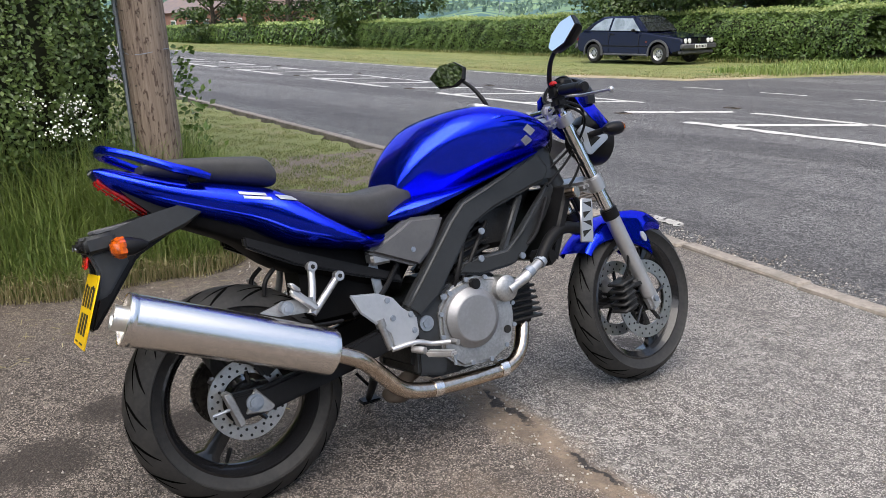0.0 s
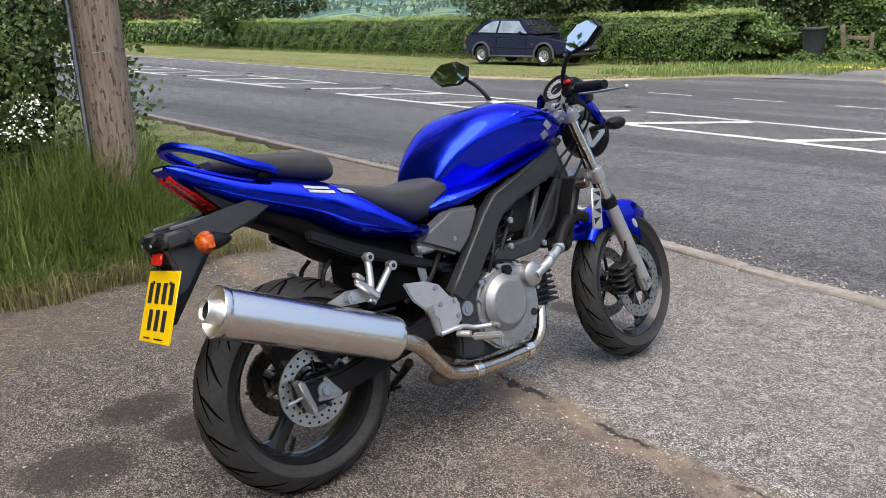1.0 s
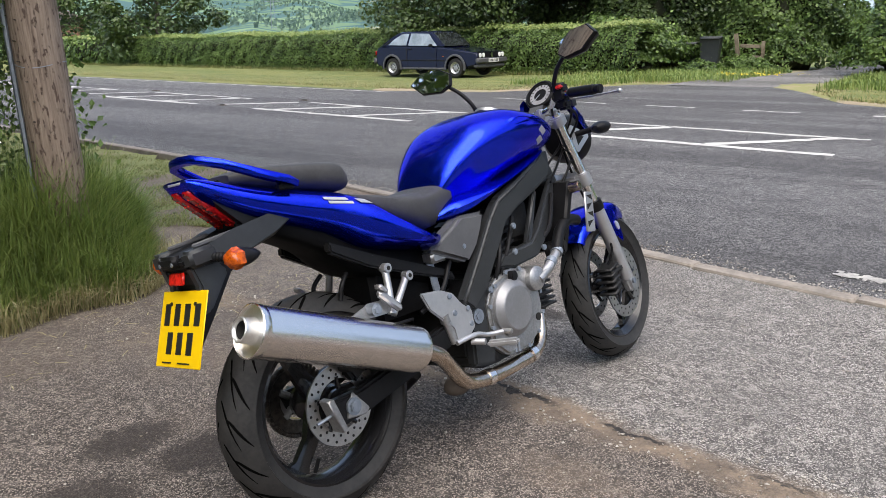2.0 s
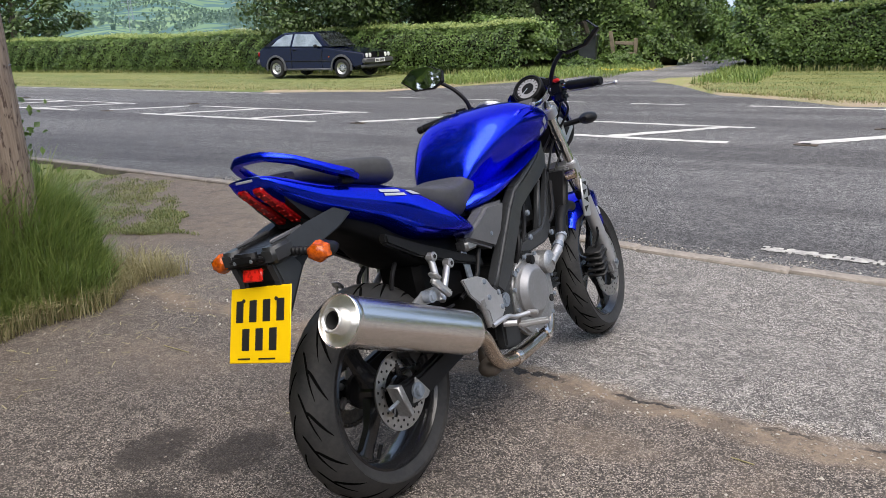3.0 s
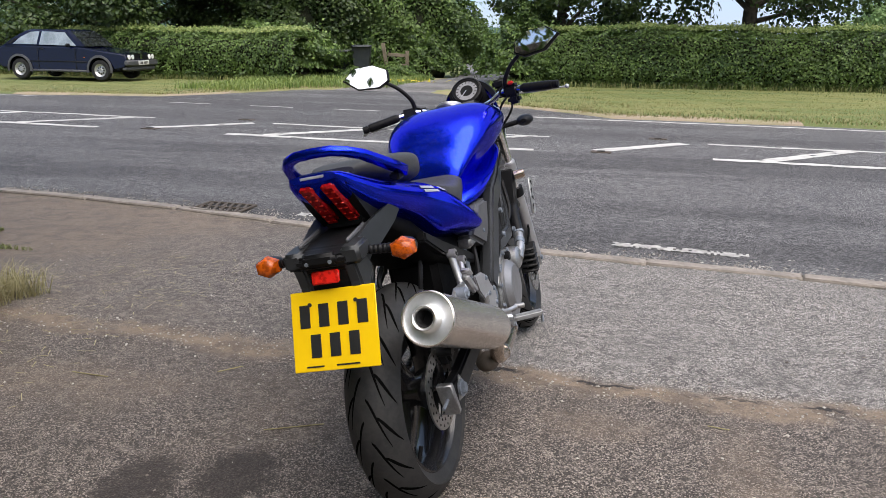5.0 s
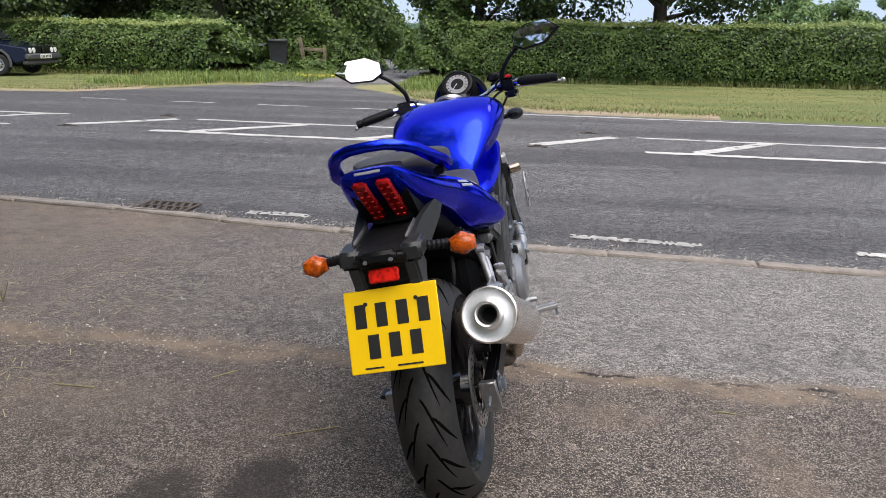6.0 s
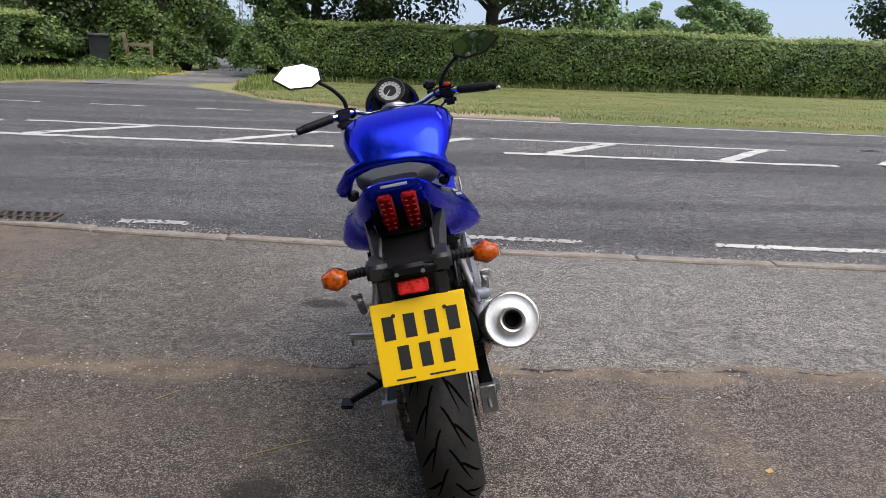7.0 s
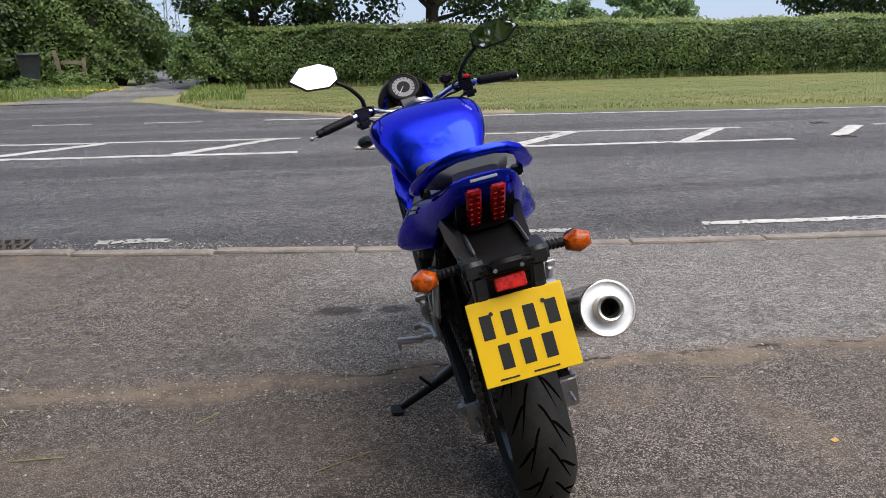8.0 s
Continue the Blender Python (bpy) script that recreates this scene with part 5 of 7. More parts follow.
part("oil_cap", rod((0.15, 0.735, 0.497), (0.176, 0.735, 0.497), 0.017, 16, 0.003), M_BLACK, eng)
part("sight_glass", rod((0.155, 0.838, 0.33), (0.162, 0.838, 0.33), 0.013, 16), M_HOLE, eng)
for i in range(6):
    z = 0.335 + i * 0.021
    part("cooling_fin", box((0.0, 0.965 - 0.004 * i, z), (0.21, 0.13, 0.009), 0.003), M_ENGINE, eng)
part("front_cylinder", box((0, 0.955, 0.39), (0.17, 0.11, 0.15), 0.012), M_ENGINE, eng)
part("rear_cylinder", merge(box((0, 0.74, 0.62), (0.18, 0.16, 0.2), 0.02, Matrix.Rotation(0.35, 4, "X")), box((0, 0.9, 0.66), (0.17, 0.17, 0.15), 0.02)), M_ENGINE, eng)
for i in range(5):
    part("cooling_fin", box((0.0, 0.77, 0.55 + i * 0.025), (0.215, 0.17, 0.008), 0.003, Matrix.Rotation(0.3, 4, "X")), M_ENGINE, eng)
part("air_box", box((0, 0.88, 0.79), (0.18, 0.36, 0.1), 0.03), M_BLACK_SHADED, bike)
part("left_cover", merge(moved(lathe([(0.0, -0.185), (0.06, -0.183), (0.085, -0.165), (0.09, -0.12)], 32), Matrix.Translation((0, 0.73, 0.385))), plate([(0.5, 0.3), (0.52, 0.46), (0.64, 0.48), (0.64, 0.28)], -0.16, -0.12, 0.01)), M_ALU, eng)
for k, (a, b, c) in enumerate((((0.14, 0.7, 0.5), (0.15, 0.76, 0.6), (0.12, 0.84, 0.68)), ((0.12, 0.66, 0.45), (0.155, 0.69, 0.55), (0.14, 0.74, 0.66)), ((0.1, 0.9, 0.55), (0.14, 1.0, 0.6), (0.11, 1.1, 0.72)), ((0.13, 0.33, 0.48), (0.14, 0.42, 0.52), (0.12, 0.5, 0.6)))):
    part("hose", tube([a, b, c], 0.008, 8), M_BLACK, bike)

# radiator
part("radiator", box((0, 1.125, 0.63), (0.3, 0.035, 0.26), 0.008, Matrix.Rotation(-0.42, 4, "X")), M_BLACK, bike, "black finned radiator")
rs = part("radiator_guard", plate([(1.172, 0.705), (1.222, 0.697), (1.205, 0.552), (1.15, 0.56)], 0.195, 0.203, 0.003), M_ALU2, bike, "silver bracket with triangular cut-outs")
for i in range(4):
    z = 0.575 + i * 0.031
    part("cut_out", plate([(1.163 + i * 0.005, z), (1.2 + i * 0.004, z + (0.0 if i % 2 else 0.022)), (1.163 + i * 0.005, z + 0.022)] if i % 2 == 0 else [(1.163 + i * 0.005, z + 0.022), (1.2 + i * 0.004, z), (1.2 + i * 0.004, z + 0.022)], 0.2028, 0.2036, 0), M_HOLE, rs)
part("radiator_cap", rod((0.15, 1.16, 0.725), (0.19, 1.17, 0.73), 0.02, 16, 0.003), M_PIPE, bike)

# exhaust
m0, m1 = Vector((0.212, -0.292, 0.607)), Vector((0.205, 0.225, 0.402))
q = (m1 - m0).normalized().to_track_quat("X", "Z").to_matrix().to_4x4()
ml = (m1 - m0).length
ex = part("exhaust", moved(lathe([(0.0615, 0.006), (0.0625, -0.004), (0.0645, -0.006), (0.0668, -0.004), (0.067, 0.0), (0.067, 0.003), (0.067, 0.012), (0.0655, 0.014), (0.0655, 0.017), (0.0655, ml * 0.3), (0.0655, ml * 0.7), (0.0655, ml - 0.024), (0.0655, ml - 0.02), (0.063, ml - 0.008), (0.05, ml), (0.03, ml + 0.006)], 64), Matrix.Translation(m0) @ q), M_STEEL, bike, "brushed stainless steel silencer")
part("end_cap", moved(lathe([(0.0632, 0.004), (0.058, 0.005), (0.036, 0.0055), (0.0335, 0.0045), (0.0318, 0.001), (0.0315, -0.002), (0.0312, -0.026), (0.031, -0.03), (0.0285, -0.0325), (0.0255, -0.0315), (0.0225, -0.027), (0.0225, 0.06), (0.0, 0.06)], 48), Matrix.Translation(m0) @ q), M_POLISH, ex, "polished end cap with outlet pipe")
part("outlet_bore", moved(lathe([(0.0, 0.02), (0.0222, 0.02), (0.0222, -0.024), (0.02, -0.026), (0.018, -0.018), (0.018, 0.018)], 32), Matrix.Translation(m0) @ q), M_HOLE, ex)
part("exhaust_pipe", tube([(0.205, 0.22, 0.403), (0.2, 0.3, 0.362), (0.17, 0.37, 0.3), (0.145, 0.44, 0.235), (0.135, 0.52, 0.207), (0.125, 0.62, 0.197), (0.11, 0.74, 0.192), (0.095, 0.86, 0.193), (0.075, 0.93, 0.228), (0.055, 0.968, 0.295), (0.035, 0.985, 0.36)], 0.0245, 18), M_PIPE, ex, "heat-stained exhaust pipe")
part("pipe_collar", rod((0.1, 0.82, 0.1925), (0.097, 0.85, 0.1935), 0.029, 20), M_STEEL, ex)
part("pipe_collar", rod((0.131, 0.55, 0.203), (0.128, 0.58, 0.2), 0.028, 20), M_STEEL, ex)
part("collector", merge(ball((0.105, 0.45, 0.215), (0.04, 0.055, 0.032)), tube([(0.1, 0.45, 0.215), (0.05, 0.5, 0.23), (0.0, 0.6, 0.25)], 0.022, 12)), M_IRON, ex)
part("silencer_bracket", plate([(0.05, 0.545), (0.12, 0.565), (0.21, 0.56), (0.19, 0.52), (0.1, 0.525)], 0.15, 0.16, 0.003), M_ALU, ex)
part("bracket_bolt", merge(rod((0.15, 0.12, 0.547), (0.185, 0.12, 0.547), 0.018, 16), rod((0.18, 0.12, 0.547), (0.192, 0.12, 0.547), 0.012, 6)), M_GALV, ex)

# footrests
for s in (1, -1):
    f = (lambda b: b) if s > 0 else flip
    rest = part("rider_footrest", f(plate([(0.315, 0.542), (0.4, 0.532), (0.45, 0.51), (0.478, 0.472), (0.52, 0.44), (0.522, 0.385), (0.49, 0.36), (0.432, 0.352), (0.425, 0.405), (0.34, 0.485)], 0.148, 0.16, 0.004)), M_ALU2, bike, "cast silver footrest bracket")
    part("peg", f(merge(rod((0.16, 0.49, 0.345), (0.2, 0.51, 0.34), 0.011), box((0.25, 0.535, 0.332), (0.1, 0.028, 0.02), 0.006, Matrix.Rotation(0.42, 4, "Z")))), M_ALU2, rest)
    part("peg_feeler", f(rod((0.29, 0.555, 0.328), (0.29, 0.555, 0.298), 0.005)), M_GALV, rest)
    part("foot_pedal", f(tube([(0.165, 0.42, 0.36), (0.172, 0.5, 0.365), (0.175, 0.55, 0.35), (0.2, 0.61, 0.345)], 0.008, 10)), M_ALU2, rest)
    part("pedal_tip", f(rod((0.19, 0.605, 0.347), (0.225, 0.612, 0.345), 0.0095, 10, 0.002)), M_ALU, rest)
    for y, z in ((0.43, 0.505), (0.44, 0.45), (0.5, 0.45), (0.505, 0.4)):
        part("bracket_bolt", f(rod((0.158, y, z), (0.165, y, z), 0.009, 12, 0.002)), M_GALV, rest)
    part("master_cylinder", f(merge(rod((0.15, 0.425, 0.36), (0.15, 0.4, 0.45), 0.012), rod((0.15, 0.405, 0.43), (0.15, 0.4, 0.455), 0.016))), M_ALU, rest)
    hang = part("pillion_footrest", f(merge(tube([(0.128, 0.225, 0.64), (0.14, 0.215, 0.58), (0.155, 0.195, 0.515)], 0.011, 10), tube([(0.128, 0.3, 0.6), (0.14, 0.26, 0.565), (0.155, 0.2, 0.512)], 0.011, 10))), M_ALU2, bike, "silver pillion footrest hanger")
    for y, z in ((0.225, 0.642), (0.302, 0.602)):
        bo = part("hanger_boss", f(rod((0.118, y, z), (0.145, y, z), 0.0145, 18, 0.002)), M_ALU2, hang)
        part("bolt_socket", f(rod((0.1448, y, z), (0.1458, y, z), 0.007, 6)), M_HOLE, hang)
    part("pillion_peg", f(merge(box((0.185, 0.17, 0.56), (0.022, 0.095, 0.022), 0.006, Matrix.Rotation(-0.75, 4, "X")), box((0.19, 0.145, 0.6), (0.03, 0.035, 0.012), 0.004, Matrix.Rotation(-0.75, 4, "X")))), M_ALU2, hang)
stand = part("side_stand", merge(tube([(-0.1, 0.47, 0.23), (-0.2, 0.5, 0.17), (-0.335, 0.54, 0.1)], (0.016, 0.012), 10), box((-0.355, 0.55, 0.088), (0.045, 0.075, 0.012), 0.005, Matrix.Rotation(radians(13), 4, "Y"))), M_BLACK, bike, "black side stand, folded out")
part("stand_tang", rod((-0.22, 0.505, 0.165), (-0.25, 0.47, 0.22), 0.006), M_BLACK, stand)
part("stand_spring", rod((-0.1, 0.48, 0.25), (-0.2, 0.505, 0.185), 0.007), M_GALV, stand)

# tank, seats, tail
tank_bm = body([(0.528, 0.8, 0.748, 0.075), (0.556, 0.882, 0.744, 0.112), (0.625, 0.966, 0.752, 0.15), (0.72, 1.027, 0.775, 0.184), (0.86, 1.053, 0.82, 0.202), (1.0, 1.031, 0.852, 0.19), (1.1, 0.992, 0.872, 0.155), (1.158, 0.952, 0.885, 0.105), (1.178, 0.92, 0.9, 0.06)],
               44, 0.66, 0.62, 0.9, 0.75, 0.26, 7, 0.2)
tank_tree = BVHTree.FromBMesh(tank_bm)
tank = part("fuel_tank", tank_bm, M_BLUE, bike, "glossy metallic blue fuel tank", 50)
part("tank_skirt", body([(0.5, 0.765, 0.72, 0.11), (0.56, 0.79, 0.718, 0.145), (0.62, 0.8, 0.728, 0.158), (0.7, 0.805, 0.757, 0.165), (0.83, 0.822, 0.8, 0.162), (0.98, 0.86, 0.842, 0.15), (1.09, 0.885, 0.872, 0.11)], 20), M_BLUE, tank)
part("fuel_cap", merge(moved(rod((0, 0.96, 1.036), (0, 0.966, 1.05), 0.052, 28, 0.004), Matrix()), rod((0, 0.966, 1.048), (0, 0.967, 1.052), 0.02, 16)), M_ALU2, tank)
seat = part("rider_seat", body([(0.188, 0.872, 0.84, 0.085), (0.25, 0.858, 0.79, 0.125), (0.35, 0.838, 0.745, 0.14), (0.45, 0.832, 0.712, 0.13), (0.53, 0.842, 0.715, 0.112), (0.585, 0.838, 0.75, 0.1), (0.605, 0.806, 0.775, 0.08)], 28, 0.7, 0.55, 0.6, 0.8), M_VINYL, bike, "black vinyl rider seat")
pil = part("pillion_seat", body([(-0.165, 0.98, 0.95, 0.055), (-0.11, 0.988, 0.935, 0.085), (-0.02, 0.984, 0.915, 0.105), (0.08, 0.976, 0.895, 0.115), (0.15, 0.966, 0.882, 0.115), (0.176, 0.935, 0.882, 0.105)], 28, 0.65, 0.5, 0.55, 0.8), M_VINYL, bike, "black vinyl pillion seat")
tail_bm = body([(-0.285, 0.985, 0.97, 0.06), (-0.25, 0.984, 0.925, 0.08), (-0.15, 0.955, 0.862, 0.106), (-0.05, 0.928, 0.82, 0.126), (0.08, 0.9, 0.768, 0.15), (0.18, 0.868, 0.707, 0.185), (0.28, 0.79, 0.682, 0.21), (0.36, 0.735, 0.665, 0.205), (0.43, 0.702, 0.655, 0.165), (0.485, 0.698, 0.68, 0.12)],
               28, 0.5, 0.7, 0.75, 0.75, 0.15, 6)
tail_tree = BVHTree.FromBMesh(tail_bm)
tail = part("tail_cowl", tail_bm, M_BLUE, bike, "glossy metallic blue tail cowl with plain silver marks", 45)


def blade(path, wide, thick):
    """A flat swept band with chamfered edges: rows of (x, y, z) with its half width at each."""
    rings = []
    pts = [Vector(q) for q in path]
    for k, c in enumerate(pts):
        t = (pts[min(k + 1, len(pts) - 1)] - pts[max(k - 1, 0)]).normalized()
        side = t.cross(Vector((0, 0.35, 1))).normalized()
        nrm = side.cross(t).normalized()
        w, h = wide[k], thick[k]
        rings.append([c + side * a * w + nrm * b * h for a, b in ((-1, 0.4), (-0.7, 1), (0.7, 1), (1, 0.4), (1, -0.4), (0.7, -1), (-0.7, -1), (-1, -0.4))])
    return loft(rings)


half_ = [(0.132, -0.015, 0.926), (0.138, -0.05, 0.94), (0.132, -0.1, 0.958), (0.118, -0.15, 0.981), (0.1, -0.2, 1.005), (0.075, -0.235, 1.02), (0.045, -0.25, 1.029), (0.0, -0.254, 1.031)]
wide_ = [0.006, 0.017, 0.02, 0.016, 0.0145, 0.0135, 0.013, 0.013]
rail = half_ + [(-x, y, z) for x, y, z in half_[-2::-1]]
part("grab_rail", blade(rail, wide_ + wide_[-2::-1], [0.008] + [0.0105] * 13 + [0.008]), M_BLUE, bike, "glossy blue pillion grab rail", 40)
both("rail_bracket", lambda: box((0.118, -0.045, 0.926), (0.026, 0.05, 0.022), 0.005), M_BLACK)
part("under_tail", body([(-0.17, 0.86, 0.835, 0.05), (-0.08, 0.862, 0.8, 0.075), (0.05, 0.81, 0.735, 0.085), (0.16, 0.74, 0.645, 0.1), (0.35, 0.69, 0.57, 0.1), (0.52, 0.68, 0.5, 0.095)], 20, 0.5, 0.5, 0.5, 0.5), M_BLACK_SHADED, bike)
part("battery_box", box((0, 0.33, 0.56), (0.16, 0.24, 0.2), 0.02), M_BLACK_SHADED, bike)
both("strap", lambda: tube([(0.06, 0.14, 0.65), (0.065, 0.11, 0.62), (0.06, 0.1, 0.58)], 0.007, 8), M_BLACK)
part("fuse_holder", box((0.115, 0.445, 0.63), (0.05, 0.07, 0.04), 0.008), M_ALU, bike)
part("linkage_plate", box((0.11, 0.43, 0.55), (0.008, 0.03, 0.13), 0.003, Matrix.Rotation(0.1, 4, "X")), M_GALV, bike)

# tail light: dark housing, two raised red strips with beads
d0, d1 = Vector((0, -0.276, 0.955)), Vector((0, -0.15, 0.842))
dv = (d1 - d0).normalized()
tl = part("tail_light", loft([[(-0.066, -0.268, 0.964), (0.066, -0.268, 0.964), (0.06, -0.2, 0.97), (-0.06, -0.2, 0.97)],
                              [(-0.07, -0.205, 0.893), (0.07, -0.205, 0.893), (0.072, -0.15, 0.92), (-0.072, -0.15, 0.92)],
                              [(-0.068, -0.148, 0.838), (0.068, -0.148, 0.838), (0.08, -0.09, 0.86), (-0.08, -0.09, 0.86)]]), M_BLACK, bike, "red LED tail light in two upright strips")
for s in (-1, 1):
    st = part("light_strip", moved(box((0, 0, 0), (0.036, 0.024, 0.165), 0.005), Matrix.Translation((s * 0.028, -0.214, 0.902)) @ Matrix.Rotation(radians(48) + 0.0, 4, "X")), M_RED, tl)
    for i in range(6):
        for w in (-1, 1):
            c = Vector((s * 0.028 + w * 0.0085, -0.214, 0.902)) + dv * (i - 2.5) * 0.024 + Vector((0, -0.009, -0.008))
            part("light_bead", ball(c, (0.005, 0.0028, 0.0028), 10, 6), M_REFL, st)
part("tail_badge", moved(box((0, 0, 0), (0.062, 0.002, 0.0065), 0.0008), Matrix.Translation((0, -0.2865, 0.977)) @ Matrix.Rotation(-0.25, 4, "X")), M_SILVER, tail, "plain silver maker's mark")


def decal(name, tree_, quad, parent, material, n=10):
    """A thin mark laid on the right or left flank of a body: four corners in (y, z)."""
    for s in (1, -1):
        bm, rows = bmesh.new(), []
        for i in range(n + 1):
            row = []
            for j in range(3):
                t, w = i / n, j / 2
                a = Vector(quad[0]).lerp(Vector(quad[1]), t)
                b = Vector(quad[3]).lerp(Vector(quad[2]), t)
                p = a.lerp(b, w)
                hit = tree_.ray_cast(Vector((s, p.x, p.y)), Vector((-s, 0, 0)))
                row.append(bm.verts.new(hit[0] + Vector((s * 0.0025, 0, 0.0015)) if hit[0] else (s * 0.1, p.x, p.y)))
            rows.append(row)
        for a, b in zip(rows, rows[1:]):
            for j in range(2):
                bm.faces.new((a[j], a[j + 1], b[j + 1], b[j]))
        part(name, bm, material, parent)


def mark_bar(u0, u1, v0, v1, lean=0.0):
    """One bar of the plain mark on the tail: u along it, v down it."""
    o, du, dv_ = Vector((0.052, 0.8775)), Vector((0.078, -0.0155)), Vector((-0.005, -0.02))
    quad = [o + du * (u + lean * v) + dv_ * v for u, v in ((u0, v0), (u1, v0), (u1, v1), (u0, v1))]
    decal("plain_mark", tail_tree, quad, tail, M_SILVER)


for u0, u1, v0, v1, lean in ((0.0, 0.9, 0.05, 0.42, 0.12), (0.1, 1.0, 0.58, 0.95, 0.12), (1.15, 1.85, 0.2, 0.8, 0.3)):
    mark_bar(u0, u1, v0, v1, lean)
decal("tank_mark", tank_tree, [(1.0, 0.968), (1.04, 0.946), (1.02, 0.93), (0.982, 0.952)], tank, M_SILVER)
decal("tank_mark", tank_tree, [(0.998, 0.935), (1.036, 0.916), (1.014, 0.9), (0.978, 0.92)], tank, M_SILVER)

# number plate carrier, signals
br = part("plate_carrier", plate([(-0.1, 0.83), (-0.21, 0.822), (-0.3, 0.812), (-0.345, 0.798), (-0.342, 0.775), (-0.318, 0.765), (-0.305, 0.72), (-0.36, 0.575), (-0.345, 0.572), (-0.285, 0.65), (-0.215, 0.745), (-0.13, 0.79)], -0.07, 0.07, 0.01, 3), M_BLACK, bike, "black plastic number plate carrier")
both("carrier_wing", lambda: loft([[(0.06, -0.335, 0.805), (0.06, -0.335, 0.77), (0.075, -0.29, 0.765), (0.075, -0.29, 0.815)], [(0.06, -0.2, 0.835), (0.07, -0.2, 0.77), (0.09, -0.2, 0.775), (0.085, -0.2, 0.845)], [(0.085, -0.09, 0.862), (0.09, -0.09, 0.805), (0.102, -0.09, 0.815), (0.102, -0.09, 0.866)], [(0.098, -0.02, 0.882), (0.1, -0.02, 0.85), (0.106, -0.02, 0.852), (0.106, -0.02, 0.884)], [(0.1, 0.01, 0.872), (0.1, 0.01, 0.862), (0.104, 0.01, 0.862), (0.104, 0.01, 0.872)]]), M_FRAME, br)
both("stalk_block", lambda: box((0.074, -0.302, 0.795), (0.05, 0.075, 0.044), 0.008, Matrix.Rotation(0.12, 4, "X")), M_FRAME, br)
both("carrier_cheek", lambda: plate([(-0.335, 0.775), (-0.265, 0.78), (-0.235, 0.745), (-0.3, 0.66), (-0.335, 0.65), (-0.318, 0.72)], 0.05, 0.082, 0.006), M_FRAME, br)
for s in (-1, 1):
    part("carrier_bolt", rod((s * 0.03, -0.3565, 0.787), (s * 0.03, -0.353, 0.787), 0.005, 10), M_GALV, br)
    part("carrier_rib", box((s * 0.062, -0.25, 0.829), (0.008, 0.12, 0.012), 0.003, Matrix.Rotation(0.13, 4, "X")), M_GREYPL, br)
part("carrier_lip", box((0, -0.34, 0.792), (0.085, 0.03, 0.03), 0.008), M_BLACK, br)
part("reflector", moved(box((0, 0, 0), (0.072, 0.008, 0.032), 0.003), Matrix.Translation((0, -0.334, 0.748)) @ Matrix.Rotation(radians(-18), 4, "X")), M_REFL, br, "red rear reflector")
PL = Matrix.Translation((0.001, -0.352, 0.6265)) @ Matrix.Rotation(radians(-20.5), 4, "X")
pl = part("number_plate", moved(box((0, 0, 0), (0.222, 0.003, 0.19), 0.0012), PL), M_PLATE, bike, "yellow number plate with black characters as bars")
for row, (zc, n, step_) in enumerate(((0.035, 4, 0.05), (-0.036, 3, 0.05))):
    for i in range(n):
        part("character_bar", moved(box(((i - (n - 1) / 2) * step_, -0.0022, zc), (0.027, 0.0012, 0.055), 0.0004), PL), M_INK, pl)
for x, w in ((-0.055, 0.045), (0.03, 0.06)):
    part("maker_line", moved(box((x, -0.0022, -0.084), (w, 0.001, 0.004)), PL), M_INK, pl)
for s in (-1, 1):
    part("plate_screw", moved(rod((s * 0.06, -0.001, 0.062), (s * 0.06, -0.0045, 0.062), 0.005, 10), PL), M_INK, pl)
for s in (1, -1):
    f = (lambda b: b) if s > 0 else flip
    sg = part("rear_signal", f(loft([[(0.18 + 0.03 * math.cos(a) * k, -0.262 + o, 0.778 + 0.024 * math.sin(a) * k) for a in (2 * math.pi * j / 12 for j in range(12))] for o, k in ((0.0, 1.0), (0.02, 0.95), (0.045, 0.6), (0.058, 0.25))])), M_BLACK, bike, "black indicator with amber lens")
    part("lens", f(loft([[(0.18 + 0.034 * math.cos(a) * k, -0.262 + o, 0.778 + 0.027 * math.sin(a) * k) for a in (2 * math.pi * (j + 0.5) / 6 for j in range(6))] for o, k in ((0.002, 1.0), (-0.012, 1.02), (-0.026, 0.78), (-0.032, 0.45))])), M_ORANGE, sg)
    part("stalk", f(moved(lathe([(0.009, 0.0)] + [(0.0105 + 0.002 * (k % 2), 0.004 + 0.0055 * k) for k in range(16)] + [(0.009, 0.1)], 14), Matrix.Translation((0.06, -0.285, 0.792)) @ Vector((0.095, 0.027, -0.012)).to_track_quat("X", "Z").to_matrix().to_4x4())), M_BLACK, sg)

# front end, turned a little to the left
def fork(z):
    return 1.225 + (0.98 - z) * 0.437


both("fork_leg", lambda: merge(rod((0.1, fork(0.62), 0.62), (0.1, fork(0.3), 0.3), 0.0275, 20, 0.003), box((0.1, fork(0.275), 0.278), (0.04, 0.06, 0.07), 0.012, Matrix.Rotation(0.41, 4, "X"))), M_ALU2, m=STEER, label="silver fork slider")
both("fork_tube", lambda: rod((0.1, fork(1.0), 1.0), (0.1, fork(0.6), 0.6), 0.0205, 20), M_CHROME, m=STEER)
both("dust_seal", lambda: rod((0.1, fork(0.645), 0.645), (0.1, fork(0.605), 0.605), 0.031, 20, 0.004), M_BLACK, m=STEER)
both("fork_reflector", lambda: rod((0.075, fork(0.71) + 0.035, 0.71), (0.075, fork(0.65) + 0.04, 0.65), 0.016, 12), M_BLACK, m=STEER)
rake = Matrix.Rotation(0.41, 4, "X")
